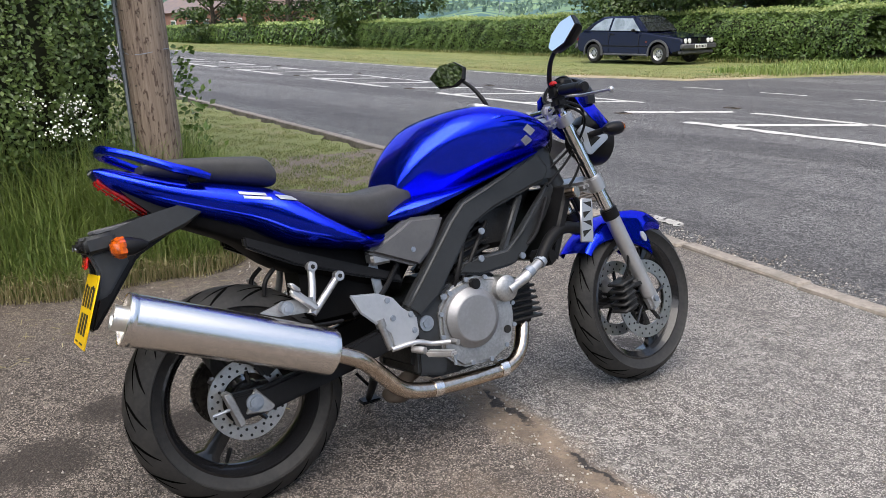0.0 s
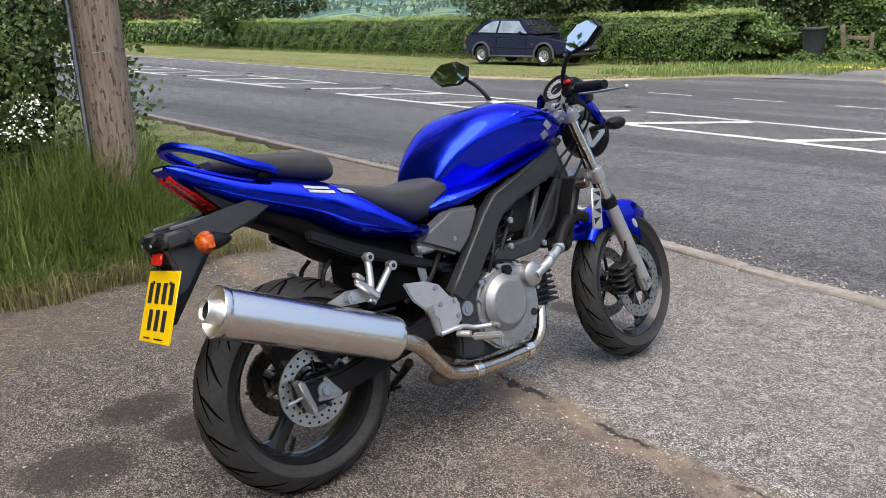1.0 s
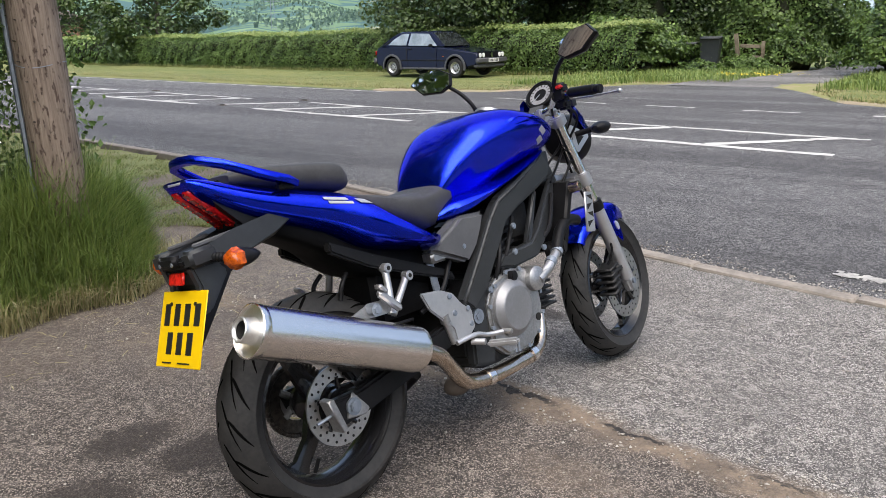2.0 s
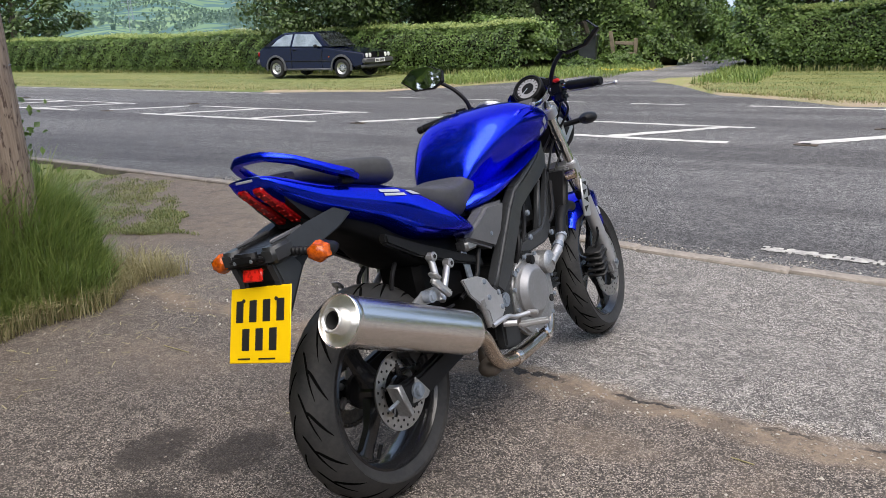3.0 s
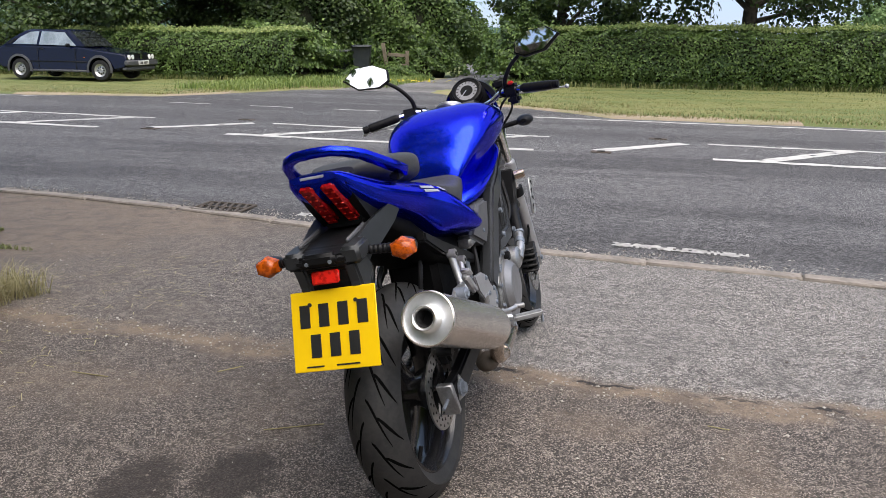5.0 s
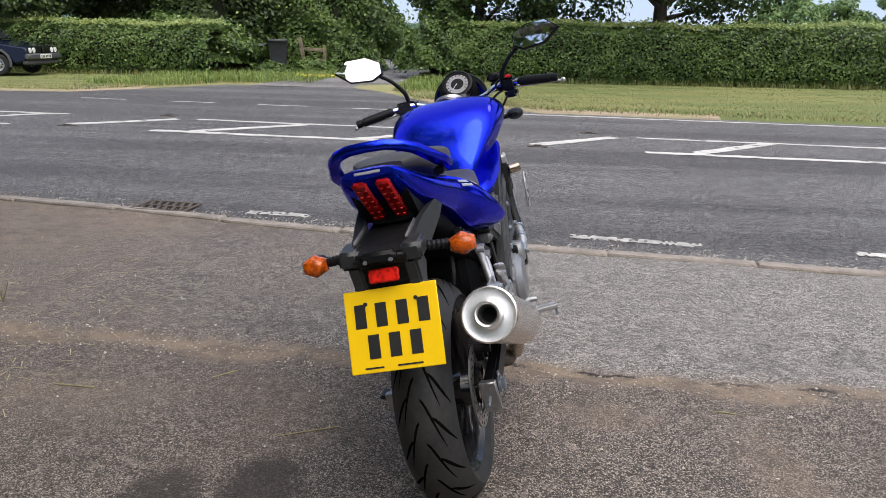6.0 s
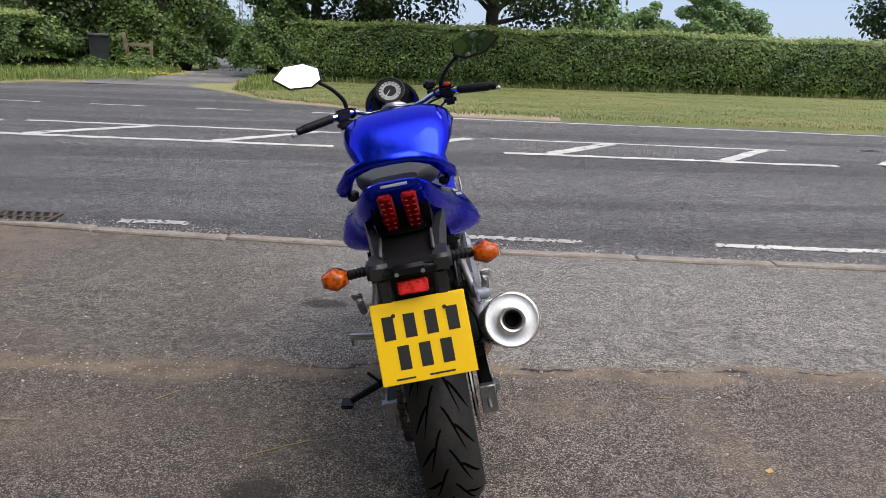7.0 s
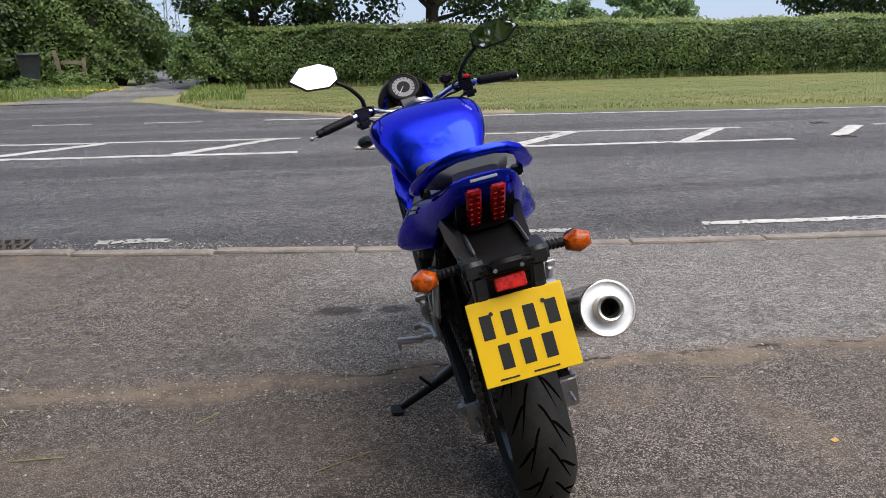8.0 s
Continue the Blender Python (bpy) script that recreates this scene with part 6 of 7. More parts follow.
part("lower_yoke", moved(merge(box((0, fork(0.74) - 0.015, 0.745), (0.2, 0.075, 0.036), 0.012, rake), *[rod((s * 0.1, fork(0.765), 0.765), (s * 0.1, fork(0.715), 0.715), 0.031, 20, 0.004) for s in (-1, 1)]), STEER), M_ALU2, bike, "cast alloy fork yoke")
part("upper_yoke", moved(merge(box((0, fork(0.97) - 0.02, 0.972), (0.19, 0.085, 0.03), 0.012, rake), *[rod((s * 0.1, fork(0.99), 0.99), (s * 0.1, fork(0.955), 0.955), 0.032, 20, 0.004) for s in (-1, 1)]), STEER), M_ALU2, bike, "cast alloy fork yoke")
both("fork_cap", lambda: rod((0.1, fork(1.015), 1.015), (0.1, fork(0.985), 0.985), 0.014, 6), M_ALU, m=STEER)
part("ignition_switch", moved(rod((0, 1.255, 0.99), (0, 1.245, 1.015), 0.02, 16), STEER), M_BLACK, bike)
part("axle", moved(rod((-0.13, F_AX.y, F_AX.z), (0.13, F_AX.y, F_AX.z), 0.011, 12), STEER), M_GALV, bike)
fen = []
for i in range(19):
    a = radians(54 + (141 - 54) * i / 18)
    t = i / 18
    r = 0.328 + 0.022 * t
    wd = 0.03 + 0.045 * min(1, 3.2 * t + 0.15) if t < 0.3 else 0.075
    deep = 0.02 + 0.06 * math.sin(math.pi * min(1, t * 1.1)) ** 1.0
    ring = []
    for j in range(13):
        u = -1 + 2 * j / 12
        x = wd * math.copysign(min(1, abs(u) * 1.35) ** 0.85, u)
        drop = max(0, abs(u) - 0.62) / 0.38 * deep + 0.012 * u * u
        rr_ = r - drop
        ring.append((x, F_AX.y + rr_ * math.cos(a), F_AX.z + rr_ * math.sin(a)))
    back = [(x * 0.93, F_AX.y + (math.hypot(y - F_AX.y, z - F_AX.z) - 0.004) * math.cos(a), F_AX.z + (math.hypot(y - F_AX.y, z - F_AX.z) - 0.004) * math.sin(a)) for x, y, z in ring[::-1]]
    fen.append(ring + back)
fe = part("front_mudguard", moved(loft(fen), STEER), M_BLUE, bike, "glossy metallic blue front mudguard", 50)
both("mudguard_stay", lambda: plate([(1.455, 0.6), (1.545, 0.585), (1.59, 0.5), (1.6, 0.44), (1.56, 0.47), (1.5, 0.5)], 0.07, 0.082, 0.004), M_BLUE, fe, STEER)
both("stay_reflector", lambda: moved(moved(rod((0, 0, 0), (0.006, 0, 0), 0.02, 16), Matrix.Diagonal((1, 0.55, 1.1, 1))), Matrix.Translation((0.081, 1.556, 0.515)) @ Matrix.Rotation(0.5, 4, "X")), M_SILVER, fe, STEER)
cal = both("front_caliper", lambda: box((0.085, F_AX.y - 0.115, F_AX.z + 0.03), (0.062, 0.06, 0.11), 0.012, Matrix.Rotation(0.25, 4, "X")), M_ENGINE, m=STEER, label="dark finned front brake caliper")
for s, c in zip((1, -1), cal):
    for i in range(5):
        part("caliper_fin", moved(box((s * 0.085, F_AX.y - 0.128, F_AX.z - 0.01 + i * 0.024), (0.075, 0.075, 0.012), 0.004, Matrix.Rotation(0.25, 4, "X")), STEER), M_ENGINE, c)
    part("caliper_arm", moved(box((s * 0.1, F_AX.y - 0.06, F_AX.z + 0.07), (0.03, 0.08, 0.03), 0.008), STEER), M_ENGINE, c)
both("front_brake_hose", lambda: tube([(0.09, F_AX.y - 0.12, F_AX.z + 0.09), (0.11, F_AX.y - 0.1, 0.46), (0.07, 1.4, 0.6), (0.06, 1.32, 0.78), (0.08, 1.24, 0.95), (0.12, 1.17, 1.03)], 0.005, 8), M_BLACK, m=STEER)
# handlebar
bar = [(-0.372, 1.05, 1.036), (-0.25, 1.085, 1.05), (-0.17, 1.13, 1.052), (-0.11, 1.185, 1.025), (-0.055, 1.2, 1.012), (0.055, 1.2, 1.012), (0.11, 1.185, 1.025), (0.17, 1.13, 1.052), (0.25, 1.085, 1.05), (0.372, 1.05, 1.036)]
hb = part("handlebar", moved(tube(bar, 0.0112, 14, 5), STEER), M_CHROME, bike, "polished silver handlebar")
both("bar_clamp", lambda: merge(box((0.05, 1.2, 1.012), (0.03, 0.04, 0.034), 0.008), rod((0.05, 1.21, 0.975), (0.05, 1.2, 1.005), 0.013)), M_ALU2, hb, STEER)
both("grip", lambda: moved(lathe([(0.011, 0.0), (0.0165, 0.002)] + [(0.0165 + 0.0016 * (k % 2), 0.008 + 0.007 * k) for k in range(17)] + [(0.011, 0.13)], 18), Matrix.Translation((0.372, 1.05, 1.036)) @ Vector((-0.122, 0.035, 0.014)).to_track_quat("X", "Z").to_matrix().to_4x4()), M_BLACK, hb, STEER, "black rubber grip")
both("bar_end", lambda: rod((0.395, 1.043, 1.033), (0.372, 1.05, 1.036), 0.0155, 16, 0.003), M_BLACK, hb, STEER)
both("switch_block", lambda: merge(box((0.212, 1.105, 1.05), (0.06, 0.045, 0.05), 0.01, Matrix.Rotation(-0.28, 4, "Z")), box((0.215, 1.1, 1.015), (0.05, 0.04, 0.035), 0.01, Matrix.Rotation(-0.28, 4, "Z")), rod((0.175, 1.135, 1.05), (0.178, 1.13, 1.05), 0.022, 14)), M_BLACK, hb, STEER)
part("stop_switch", moved(box((0.213, 1.09, 1.079), (0.024, 0.02, 0.014), 0.004), STEER), M_SWITCHRED, hb, "red engine stop switch")
both("lever", lambda: tube([(0.2, 1.15, 1.04), (0.25, 1.168, 1.03), (0.33, 1.135, 1.022), (0.415, 1.128, 1.016)], (0.009, 0.006), 10, 6, 0.6), M_ALU2, hb, STEER, "silver hand lever")
both("lever_tip", lambda: ball((0.418, 1.128, 1.016), (0.009, 0.009, 0.009)), M_ALU2, hb, STEER)
part("brake_reservoir", moved(merge(box((0.155, 1.19, 1.085), (0.05, 0.05, 0.034), 0.008), box((0.155, 1.185, 1.05), (0.03, 0.04, 0.04), 0.006)), STEER), M_BLACK, hb)
part("clutch_perch", moved(box((-0.165, 1.155, 1.05), (0.04, 0.04, 0.03), 0.008), STEER), M_BLACK, hb)
for s in (1, -1):
    f = (lambda b: b) if s > 0 else flip
    cx = 0.347
    mi = part("mirror", f(moved(tube([(0.19, 1.125, 1.06), (0.195, 1.11, 1.1), (0.23, 1.095, 1.15), (0.275, 1.085, 1.185), (0.3, 1.08, 1.2)], (0.009, 0.0065), 10), Matrix())), M_BLACK, bike, "hexagonal rear-view mirror on a black stalk")
    out = [(-0.08, -0.02), (-0.045, -0.042), (0.03, -0.04), (0.082, 0.0), (0.04, 0.04), (-0.03, 0.044), (-0.078, 0.02)]
    out = [(x * 1.13, z * 1.1) for x, z in out]
    tilt_ = Matrix.Translation((cx, 1.066, 1.218)) @ Matrix.Rotation(radians(-17 if s < 0 else -23), 4, "X") @ Matrix.Rotation(radians(-14), 4, "Z")
    shell = loft([[(x * k, o, z * k) for x, z in out] for o, k in ((-0.006, 1.0), (0.004, 1.04), (0.02, 0.9), (0.034, 0.55))])
    part("shell", f(moved(shell, tilt_)), M_BLACK, mi)
    part("mirror_glass", f(moved(loft([[(x * 0.95, o, z * 0.95) for x, z in out] for o in (-0.0066, -0.0085)]), tilt_)), M_MIRROR, mi)
# instruments, headlight
GA = STEER @ Matrix.Translation((0, 1.315, 1.085)) @ Matrix.Rotation(radians(52), 4, "X")
gp = part("instruments", moved(moved(lathe([(0.0, -0.05), (0.04, -0.05), (0.062, -0.025), (0.066, 0.0), (0.064, 0.012), (0.058, 0.014), (0.056, 0.006), (0.0, 0.005)], 40), Matrix.Rotation(radians(-90), 4, "Y")), GA), M_BLACK, bike, "round analogue dial with a small display below")
part("dial_ring", moved(moved(lathe([(0.05, 0.007), (0.056, 0.007), (0.056, 0.011), (0.05, 0.011)], 40, True), Matrix.Rotation(radians(-90), 4, "Y")), GA), M_BLACK, gp)
part("dial_scale", moved(moved(lathe([(0.027, 0.0078), (0.046, 0.0078), (0.046, 0.0084), (0.027, 0.0084)], 40, True), Matrix.Rotation(radians(-90), 4, "Y")), GA), M_DIAL, gp)
part("dial_face", moved(rod((0, 0, 0.0055), (0, 0, 0.0078), 0.05, 36), GA), M_BLACK, gp)
for i in range(13):
    a = radians(-130 + i * 21.6)
    part("dial_tick", moved(box((math.sin(a) * 0.041, math.cos(a) * 0.041, 0.0088), (0.003, 0.01, 0.001), 0, Matrix.Rotation(-a, 4, "Z")), GA), M_INK, gp)
part("needle", moved(box((-0.012, -0.012, 0.0095), (0.003, 0.036, 0.0015), 0, Matrix.Rotation(radians(-40), 4, "Z")), GA), M_SILVER, gp)
part("display", moved(box((0.0, -0.075, 0.0), (0.085, 0.05, 0.03), 0.01), GA), M_BLACK, gp)
part("display_glass", moved(box((0.0, -0.075, 0.0155), (0.06, 0.028, 0.002), 0.001), GA), M_GREYPL, gp)
part("screen", moved(loft([[(0.115 * math.cos(a) * k, 1.34 + o + 0.02 * math.sin(a), 1.02 + 0.11 * math.sin(a) * k) for a in (math.pi * j / 16 for j in range(17))] for o, k in ((0.0, 1.0), (0.02, 1.02), (0.045, 0.93), (0.05, 0.6))]), STEER), M_BLACK, bike, "black instrument cowl")
hl = part("headlight", moved(moved(lathe([(0.0, -0.02), (0.06, -0.015), (0.092, 0.03), (0.098, 0.08), (0.09, 0.088), (0.088, 0.08)], 40), Matrix.Translation((0, 1.385, 0.9)) @ Matrix.Rotation(radians(90), 4, "Z")), STEER), M_BLACK, bike, "round headlight in a black bowl")
part("lens", moved(moved(lathe([(0.0, 0.105), (0.05, 0.1), (0.089, 0.082)], 36), Matrix.Translation((0, 1.385, 0.9)) @ Matrix.Rotation(radians(90), 4, "Z")), STEER), M_CHROME, hl)
both("headlight_cowl", lambda: loft([[(0.075, 1.3, 1.085), (0.088, 1.29, 1.07), (0.105, 1.3, 1.03), (0.09, 1.31, 1.03)], [(0.085, 1.36, 1.06), (0.1, 1.35, 1.04), (0.115, 1.34, 0.975), (0.095, 1.35, 0.98)], [(0.09, 1.42, 0.99), (0.102, 1.42, 0.975), (0.11, 1.4, 0.925), (0.095, 1.41, 0.93)], [(0.085, 1.46, 0.94), (0.095, 1.455, 0.93), (0.1, 1.44, 0.91), (0.088, 1.44, 0.915)]]), M_BLUE, m=STEER, label="blue headlight cowl")
hbk = both("headlight_bracket", lambda: plate([(1.27, 0.93), (1.3, 0.95), (1.42, 0.905), (1.42, 0.89), (1.325, 0.84), (1.3, 0.85)], 0.105, 0.111, 0.003), M_ALU2, m=STEER, label="silver triangular headlight bracket")
part("cut_out", moved(plate([(1.315, 0.92), (1.38, 0.897), (1.325, 0.868)], 0.1108, 0.1118, 0), STEER), M_HOLE, hbk[0])
for s in (1, -1):
    f = (lambda b: b) if s > 0 else flip
    sg = part("front_signal", moved(f(loft([[(0.205 + 0.036 * math.cos(a) * k, 1.335 + o, 0.916 + 0.024 * math.sin(a) * k) for a in (2 * math.pi * j / 14 for j in range(14))] for o, k in ((-0.03, 0.35), (-0.012, 0.8), (0.01, 1.0), (0.03, 1.0))])), STEER), M_BLACK, bike, "black indicator with amber lens")
    part("lens", moved(f(loft([[(0.205 + 0.036 * math.cos(a) * k, 1.335 + o, 0.916 + 0.024 * math.sin(a) * k) for a in (2 * math.pi * j / 14 for j in range(14))] for o, k in ((0.03, 1.0), (0.042, 0.85), (0.05, 0.5))])), STEER), M_ORANGE, sg)
    part("stalk", moved(f(rod((0.1, 1.33, 0.91), (0.18, 1.335, 0.915), 0.011, 12)), STEER), M_BLACK, sg)
part("horn", moved(merge(rod((-0.1, 1.28, 0.68), (-0.1, 1.31, 0.69), 0.04, 24, 0.006)), STEER), M_BLACK, bike)
for k, pts in enumerate((((0.21, 1.12, 1.03), (0.16, 1.27, 0.97), (0.07, 1.27, 0.86), (0.1, 1.12, 0.76)), ((0.19, 1.14, 1.04), (0.12, 1.3, 1.0), (0.06, 1.3, 0.9), (0.05, 1.15, 0.8)),
                         ((-0.21, 1.12, 1.03), (-0.15, 1.27, 0.97), (-0.06, 1.27, 0.86), (-0.1, 1.12, 0.76)), ((-0.17, 1.16, 1.04), (-0.12, 1.32, 1.0), (-0.08, 1.28, 0.86), (-0.12, 1.1, 0.7)),
                         ((0.08, 1.26, 0.97), (0.1, 1.3, 0.9), (0.08, 1.28, 0.8), (0.06, 1.22, 0.72)))):
    part("cable", tube(pts, 0.0048, 8, 8), M_BLACK, bike, "black control cable")

# ---- pole beside the forecourt ----
pole = thing("utility_pole", "weathered brown wooden utility pole with deep cracks", "utility pole", pose(-2.79, 0.73, 0.05, 0.6, -1.2, 0))
ring_n, rings = 28, []
for i in range(61):
    z = -0.2 + i * 0.12
    r = 0.125 - 0.004 * z
    rings.append([(r * (1 + 0.02 * math.sin(5 * a + 0.3 * z) + 0.012 * math.sin(13 * a + 2.0 * math.sin(z))) * math.cos(a), r * (1 + 0.02 * math.sin(5 * a + 0.3 * z) + 0.012 * math.sin(13 * a + 2.0 * math.sin(z))) * math.sin(a), z) for a in (2 * math.pi * k / ring_n for k in range(ring_n))])


def pole_mat():
    m, nt, b = nodes_of("weathered_pole_wood")
    v = coords(nt)
    mp = nt.nodes.new("ShaderNodeMapping")
    mp.inputs["Scale"].default_value = (1.0, 1.0, 0.05)
    nt.links.new(v, mp.inputs[0])
    grain = noise_tex(nt, mp.outputs[0], 70, 6, 0.65)
    col = blend(nt, step(nt, grain, 0.3, 0.7), (0.12, 0.085, 0.062), (0.27, 0.21, 0.16))
    col = blend(nt, calc(nt, "MULTIPLY", step(nt, noise_tex(nt, v, 3, 5), 0.45, 0.7), 0.5), col, (0.2, 0.15, 0.115))
    mp2 = nt.nodes.new("ShaderNodeMapping")
    mp2.inputs["Scale"].default_value = (1.0, 1.0, 0.35)
    nt.links.new(v, mp2.inputs[0])
    chips = step(nt, noise_tex(nt, mp2.outputs[0], 52, 5, 0.6), 0.57, 0.62)
    col = blend(nt, calc(nt, "MULTIPLY", chips, 0.8), col, (0.06, 0.034, 0.024))
    nt.links.new(col, b.inputs["Base Color"])
    b.inputs["Roughness"].default_value = 0.92
    bump(nt, b, calc(nt, "SUBTRACT", grain, calc(nt, "MULTIPLY", chips, 0.8)), 0.9, 0.012)
    return m


part("shaft", loft(rings), pole_mat(), pole, "", 80)
cd = Vector((-0.6, -0.8, 0)) * 0.132
part("conduit", moved(box((0, 0, 2.0), (0.062, 0.03, 4.0), 0.008), Matrix.Translation(cd) @ Matrix.Rotation(radians(-37), 4, "Z")), M_GALV, pole, "grey galvanised cable cover strip")
for z in (1.18, 1.62):
    part("wire_band", tube([(0.12 * math.cos(a), 0.12 * math.sin(a), z + 0.012 * math.sin(a * 2)) for a in (2 * math.pi * k / 16 for k in range(17))], 0.0022, 6, 2), M_GALV, pole)
for k in range(14):
    a = -1.2 + 0.25 * math.sin(k * 5.1)
    z = 0.6 + k * 0.1
    part("staple", rod((0.115 * math.cos(a), 0.115 * math.sin(a), z), (0.135 * math.cos(a), 0.135 * math.sin(a), z + 0.003), 0.004, 6), M_IRON, pole)

# ---- parked car on the far verge ----
car = thing("car", "dark navy three-door hatchback parked on the grass verge", "car", pose(-15.62, 18.94, 0.0, 0, 0, -90))
hood = [(3.2, 0.36), (3.24, 0.5), (3.22, 0.7), (3.15, 0.735), (2.6, 0.8), (2.02, 0.88), (1.0, 0.905), (0.0, 0.92), (-0.5, 0.915), (-0.7, 0.86), (-0.74, 0.55), (-0.68, 0.33)]
low = [(-0.36, 0.27), (-0.33, 0.42), (-0.2, 0.57), (0.0, 0.625), (0.2, 0.57), (0.33, 0.42), (0.36, 0.25), (2.1, 0.23), (2.13, 0.42), (2.26, 0.57), (2.46, 0.625), (2.66, 0.57), (2.79, 0.42), (2.82, 0.28)]
body_bm = plate(hood + low, -0.79, 0.79, 0.05, 3)
for v in body_bm.verts:
    k = 1 - 0.05 * max(0, v.co.z - 0.6) / 0.3 - 0.03 * max(0, 0.45 - v.co.z) / 0.2 - 0.06 * max(0, v.co.y - 2.6) / 0.6 - 0.06 * max(0, -0.2 - v.co.y) / 0.5
    v.co.x *= k
part("body", body_bm, M_NAVY, car)
part("underbody", box((0, 1.2, 0.36), (1.3, 3.6, 0.24), 0.03), M_BLACK, car)


def cabin_ring(y0, y1, w, z):
    return [(-w, y0, z), (w, y0, z), (w, y1, z), (-w, y1, z)]


cab = loft([cabin_ring(-0.56, 2.0, 0.735, 0.895), cabin_ring(-0.22, 1.72, 0.66, 1.13), cabin_ring(0.16, 1.46, 0.575, 1.33), cabin_ring(0.34, 1.34, 0.5, 1.36)])
bmesh.ops.bevel(cab, geom=cab.edges[:], offset=0.035, segments=2, affect="EDGES", clamp_overlap=True)
part("cabin", cab, M_NAVY, car)


def side_x(z):
    return float(np.interp(z, [0.895, 1.13, 1.33], [0.737, 0.662, 0.578]))


def side_glass(pts, s):
    bm = bmesh.new()
    a = [bm.verts.new((s * (side_x(z) + 0.006), y, z)) for y, z in pts]
    b = [bm.verts.new((s * (side_x(z) - 0.01), y, z)) for y, z in pts]
    bm.faces.new(a), bm.faces.new(b[::-1])
    for k in range(len(pts)):
        bm.faces.new((a[k], b[k], b[(k + 1) % len(pts)], a[(k + 1) % len(pts)]))
    return bm


for s in (1, -1):
    part("door_window", side_glass([(0.62, 0.94), (1.76, 0.925), (1.5, 1.15), (1.36, 1.28), (0.66, 1.3)], s), M_SIDEGLASS, car)
    part("rear_window", side_glass([(-0.2, 0.955), (0.54, 0.945), (0.58, 1.295), (0.3, 1.28), (0.02, 1.14)], s), M_SIDEGLASS, car)
    part("quarter_vent", side_glass([(-0.42, 0.955), (-0.27, 0.955), (-0.06, 1.1), (-0.16, 1.1)], s), M_BLACK, car)
    part("sill", box((s * 0.775, 1.23, 0.255), (0.04, 1.76, 0.06), 0.015), M_GREYPL, car)
    for y in (0.0, 2.46):
        arch = [[(s * 0.79 + s * o, y + r * math.cos(a), 0.3 + r * math.sin(a)) for o, r in ((0, 0.33), (0.028, 0.33), (0.022, 0.385), (0, 0.39))] for a in (math.pi * k / 14 for k in range(-1, 16))]
        part("wheel_arch", loft(arch), M_GREYPL, car)
        wh = part("wheel", moved(lathe([(0.17, -0.085), (0.25, -0.085), (0.278, -0.06), (0.282, 0), (0.278, 0.06), (0.25, 0.085), (0.17, 0.085)], 36), Matrix.Translation((s * 0.7, y, 0.282))), M_RUBBER, car)
        part("rim", moved(lathe([(0.0, 0.05), (0.05, 0.062), (0.06, 0.05), (0.12, 0.04), (0.155, 0.07), (0.175, 0.086), (0.18, 0.07), (0.18, -0.08)] if s > 0 else [(0.0, -0.05), (0.05, -0.062), (0.06, -0.05), (0.12, -0.04), (0.155, -0.07), (0.175, -0.086), (0.18, -0.07), (0.18, 0.08)], 28), Matrix.Translation((s * 0.7, y, 0.282))), M_HUBCAP, wh)
        for k in range(8):
            a = k * math.pi / 4
            part("rim_slot", rod((s * 0.742, y + 0.09 * math.cos(a), 0.282 + 0.09 * math.sin(a)), (s * 0.75, y + 0.09 * math.cos(a), 0.282 + 0.09 * math.sin(a)), 0.022, 8), M_HOLE, wh)
    part("door_handle", box((s * 0.777, 0.72, 0.83), (0.02, 0.14, 0.03), 0.008), M_BLACK, car)
    part("door_gap", box((s * 0.789, 0.6, 0.6), (0.006, 0.012, 0.58)), M_HOLE, car)
    part("door_gap", box((s * 0.789, 1.75, 0.58), (0.006, 0.012, 0.55)), M_HOLE, car)
    part("rubbing_strip", box((s * 0.793, 1.22, 0.5), (0.012, 1.75, 0.03), 0.005), M_BLACK, car)
    part("side_repeater", box((s * 0.795, 2.02, 0.62), (0.012, 0.05, 0.025), 0.005), M_ORANGE, car)
    part("door_mirror", box((s * 0.8, 1.55, 0.94), (0.14, 0.07, 0.09), 0.02), M_BLACK, car)
    part("front_indicator", box((s * 0.6, 3.235, 0.5), (0.15, 0.03, 0.075), 0.008), M_ORANGE, car)
    part("tail_lamp", box((s * 0.6, -0.74, 0.72), (0.26, 0.03, 0.13), 0.01), M_RED, car)
    for k in range(2):
        lamp = part("headlight", rod((s * (0.42 + k * 0.17), 3.2, 0.645), (s * (0.42 + k * 0.17), 3.245, 0.645), 0.077, 24, 0.004), M_CHROME, car)
        part("lamp_glass", rod((s * (0.42 + k * 0.17), 3.24, 0.645), (s * (0.42 + k * 0.17), 3.252, 0.645), 0.066, 24, 0.004), M_WHITE, lamp)
ws = loft([[(-0.66, 1.99, 0.91), (0.66, 1.99, 0.91), (0.62, 1.73, 1.14), (-0.62, 1.73, 1.14)], [(-0.66, 2.005, 0.915), (0.66, 2.005, 0.915), (0.62, 1.745, 1.145), (-0.62, 1.745, 1.145)]])
part("windscreen", ws, M_DARKGLASS, car)
part("windscreen", loft([[(-0.61, 1.715, 1.15), (0.61, 1.715, 1.15), (0.54, 1.49, 1.315), (-0.54, 1.49, 1.315)], [(-0.61, 1.73, 1.155), (0.61, 1.73, 1.155), (0.54, 1.505, 1.32), (-0.54, 1.505, 1.32)]]), M_DARKGLASS, car)
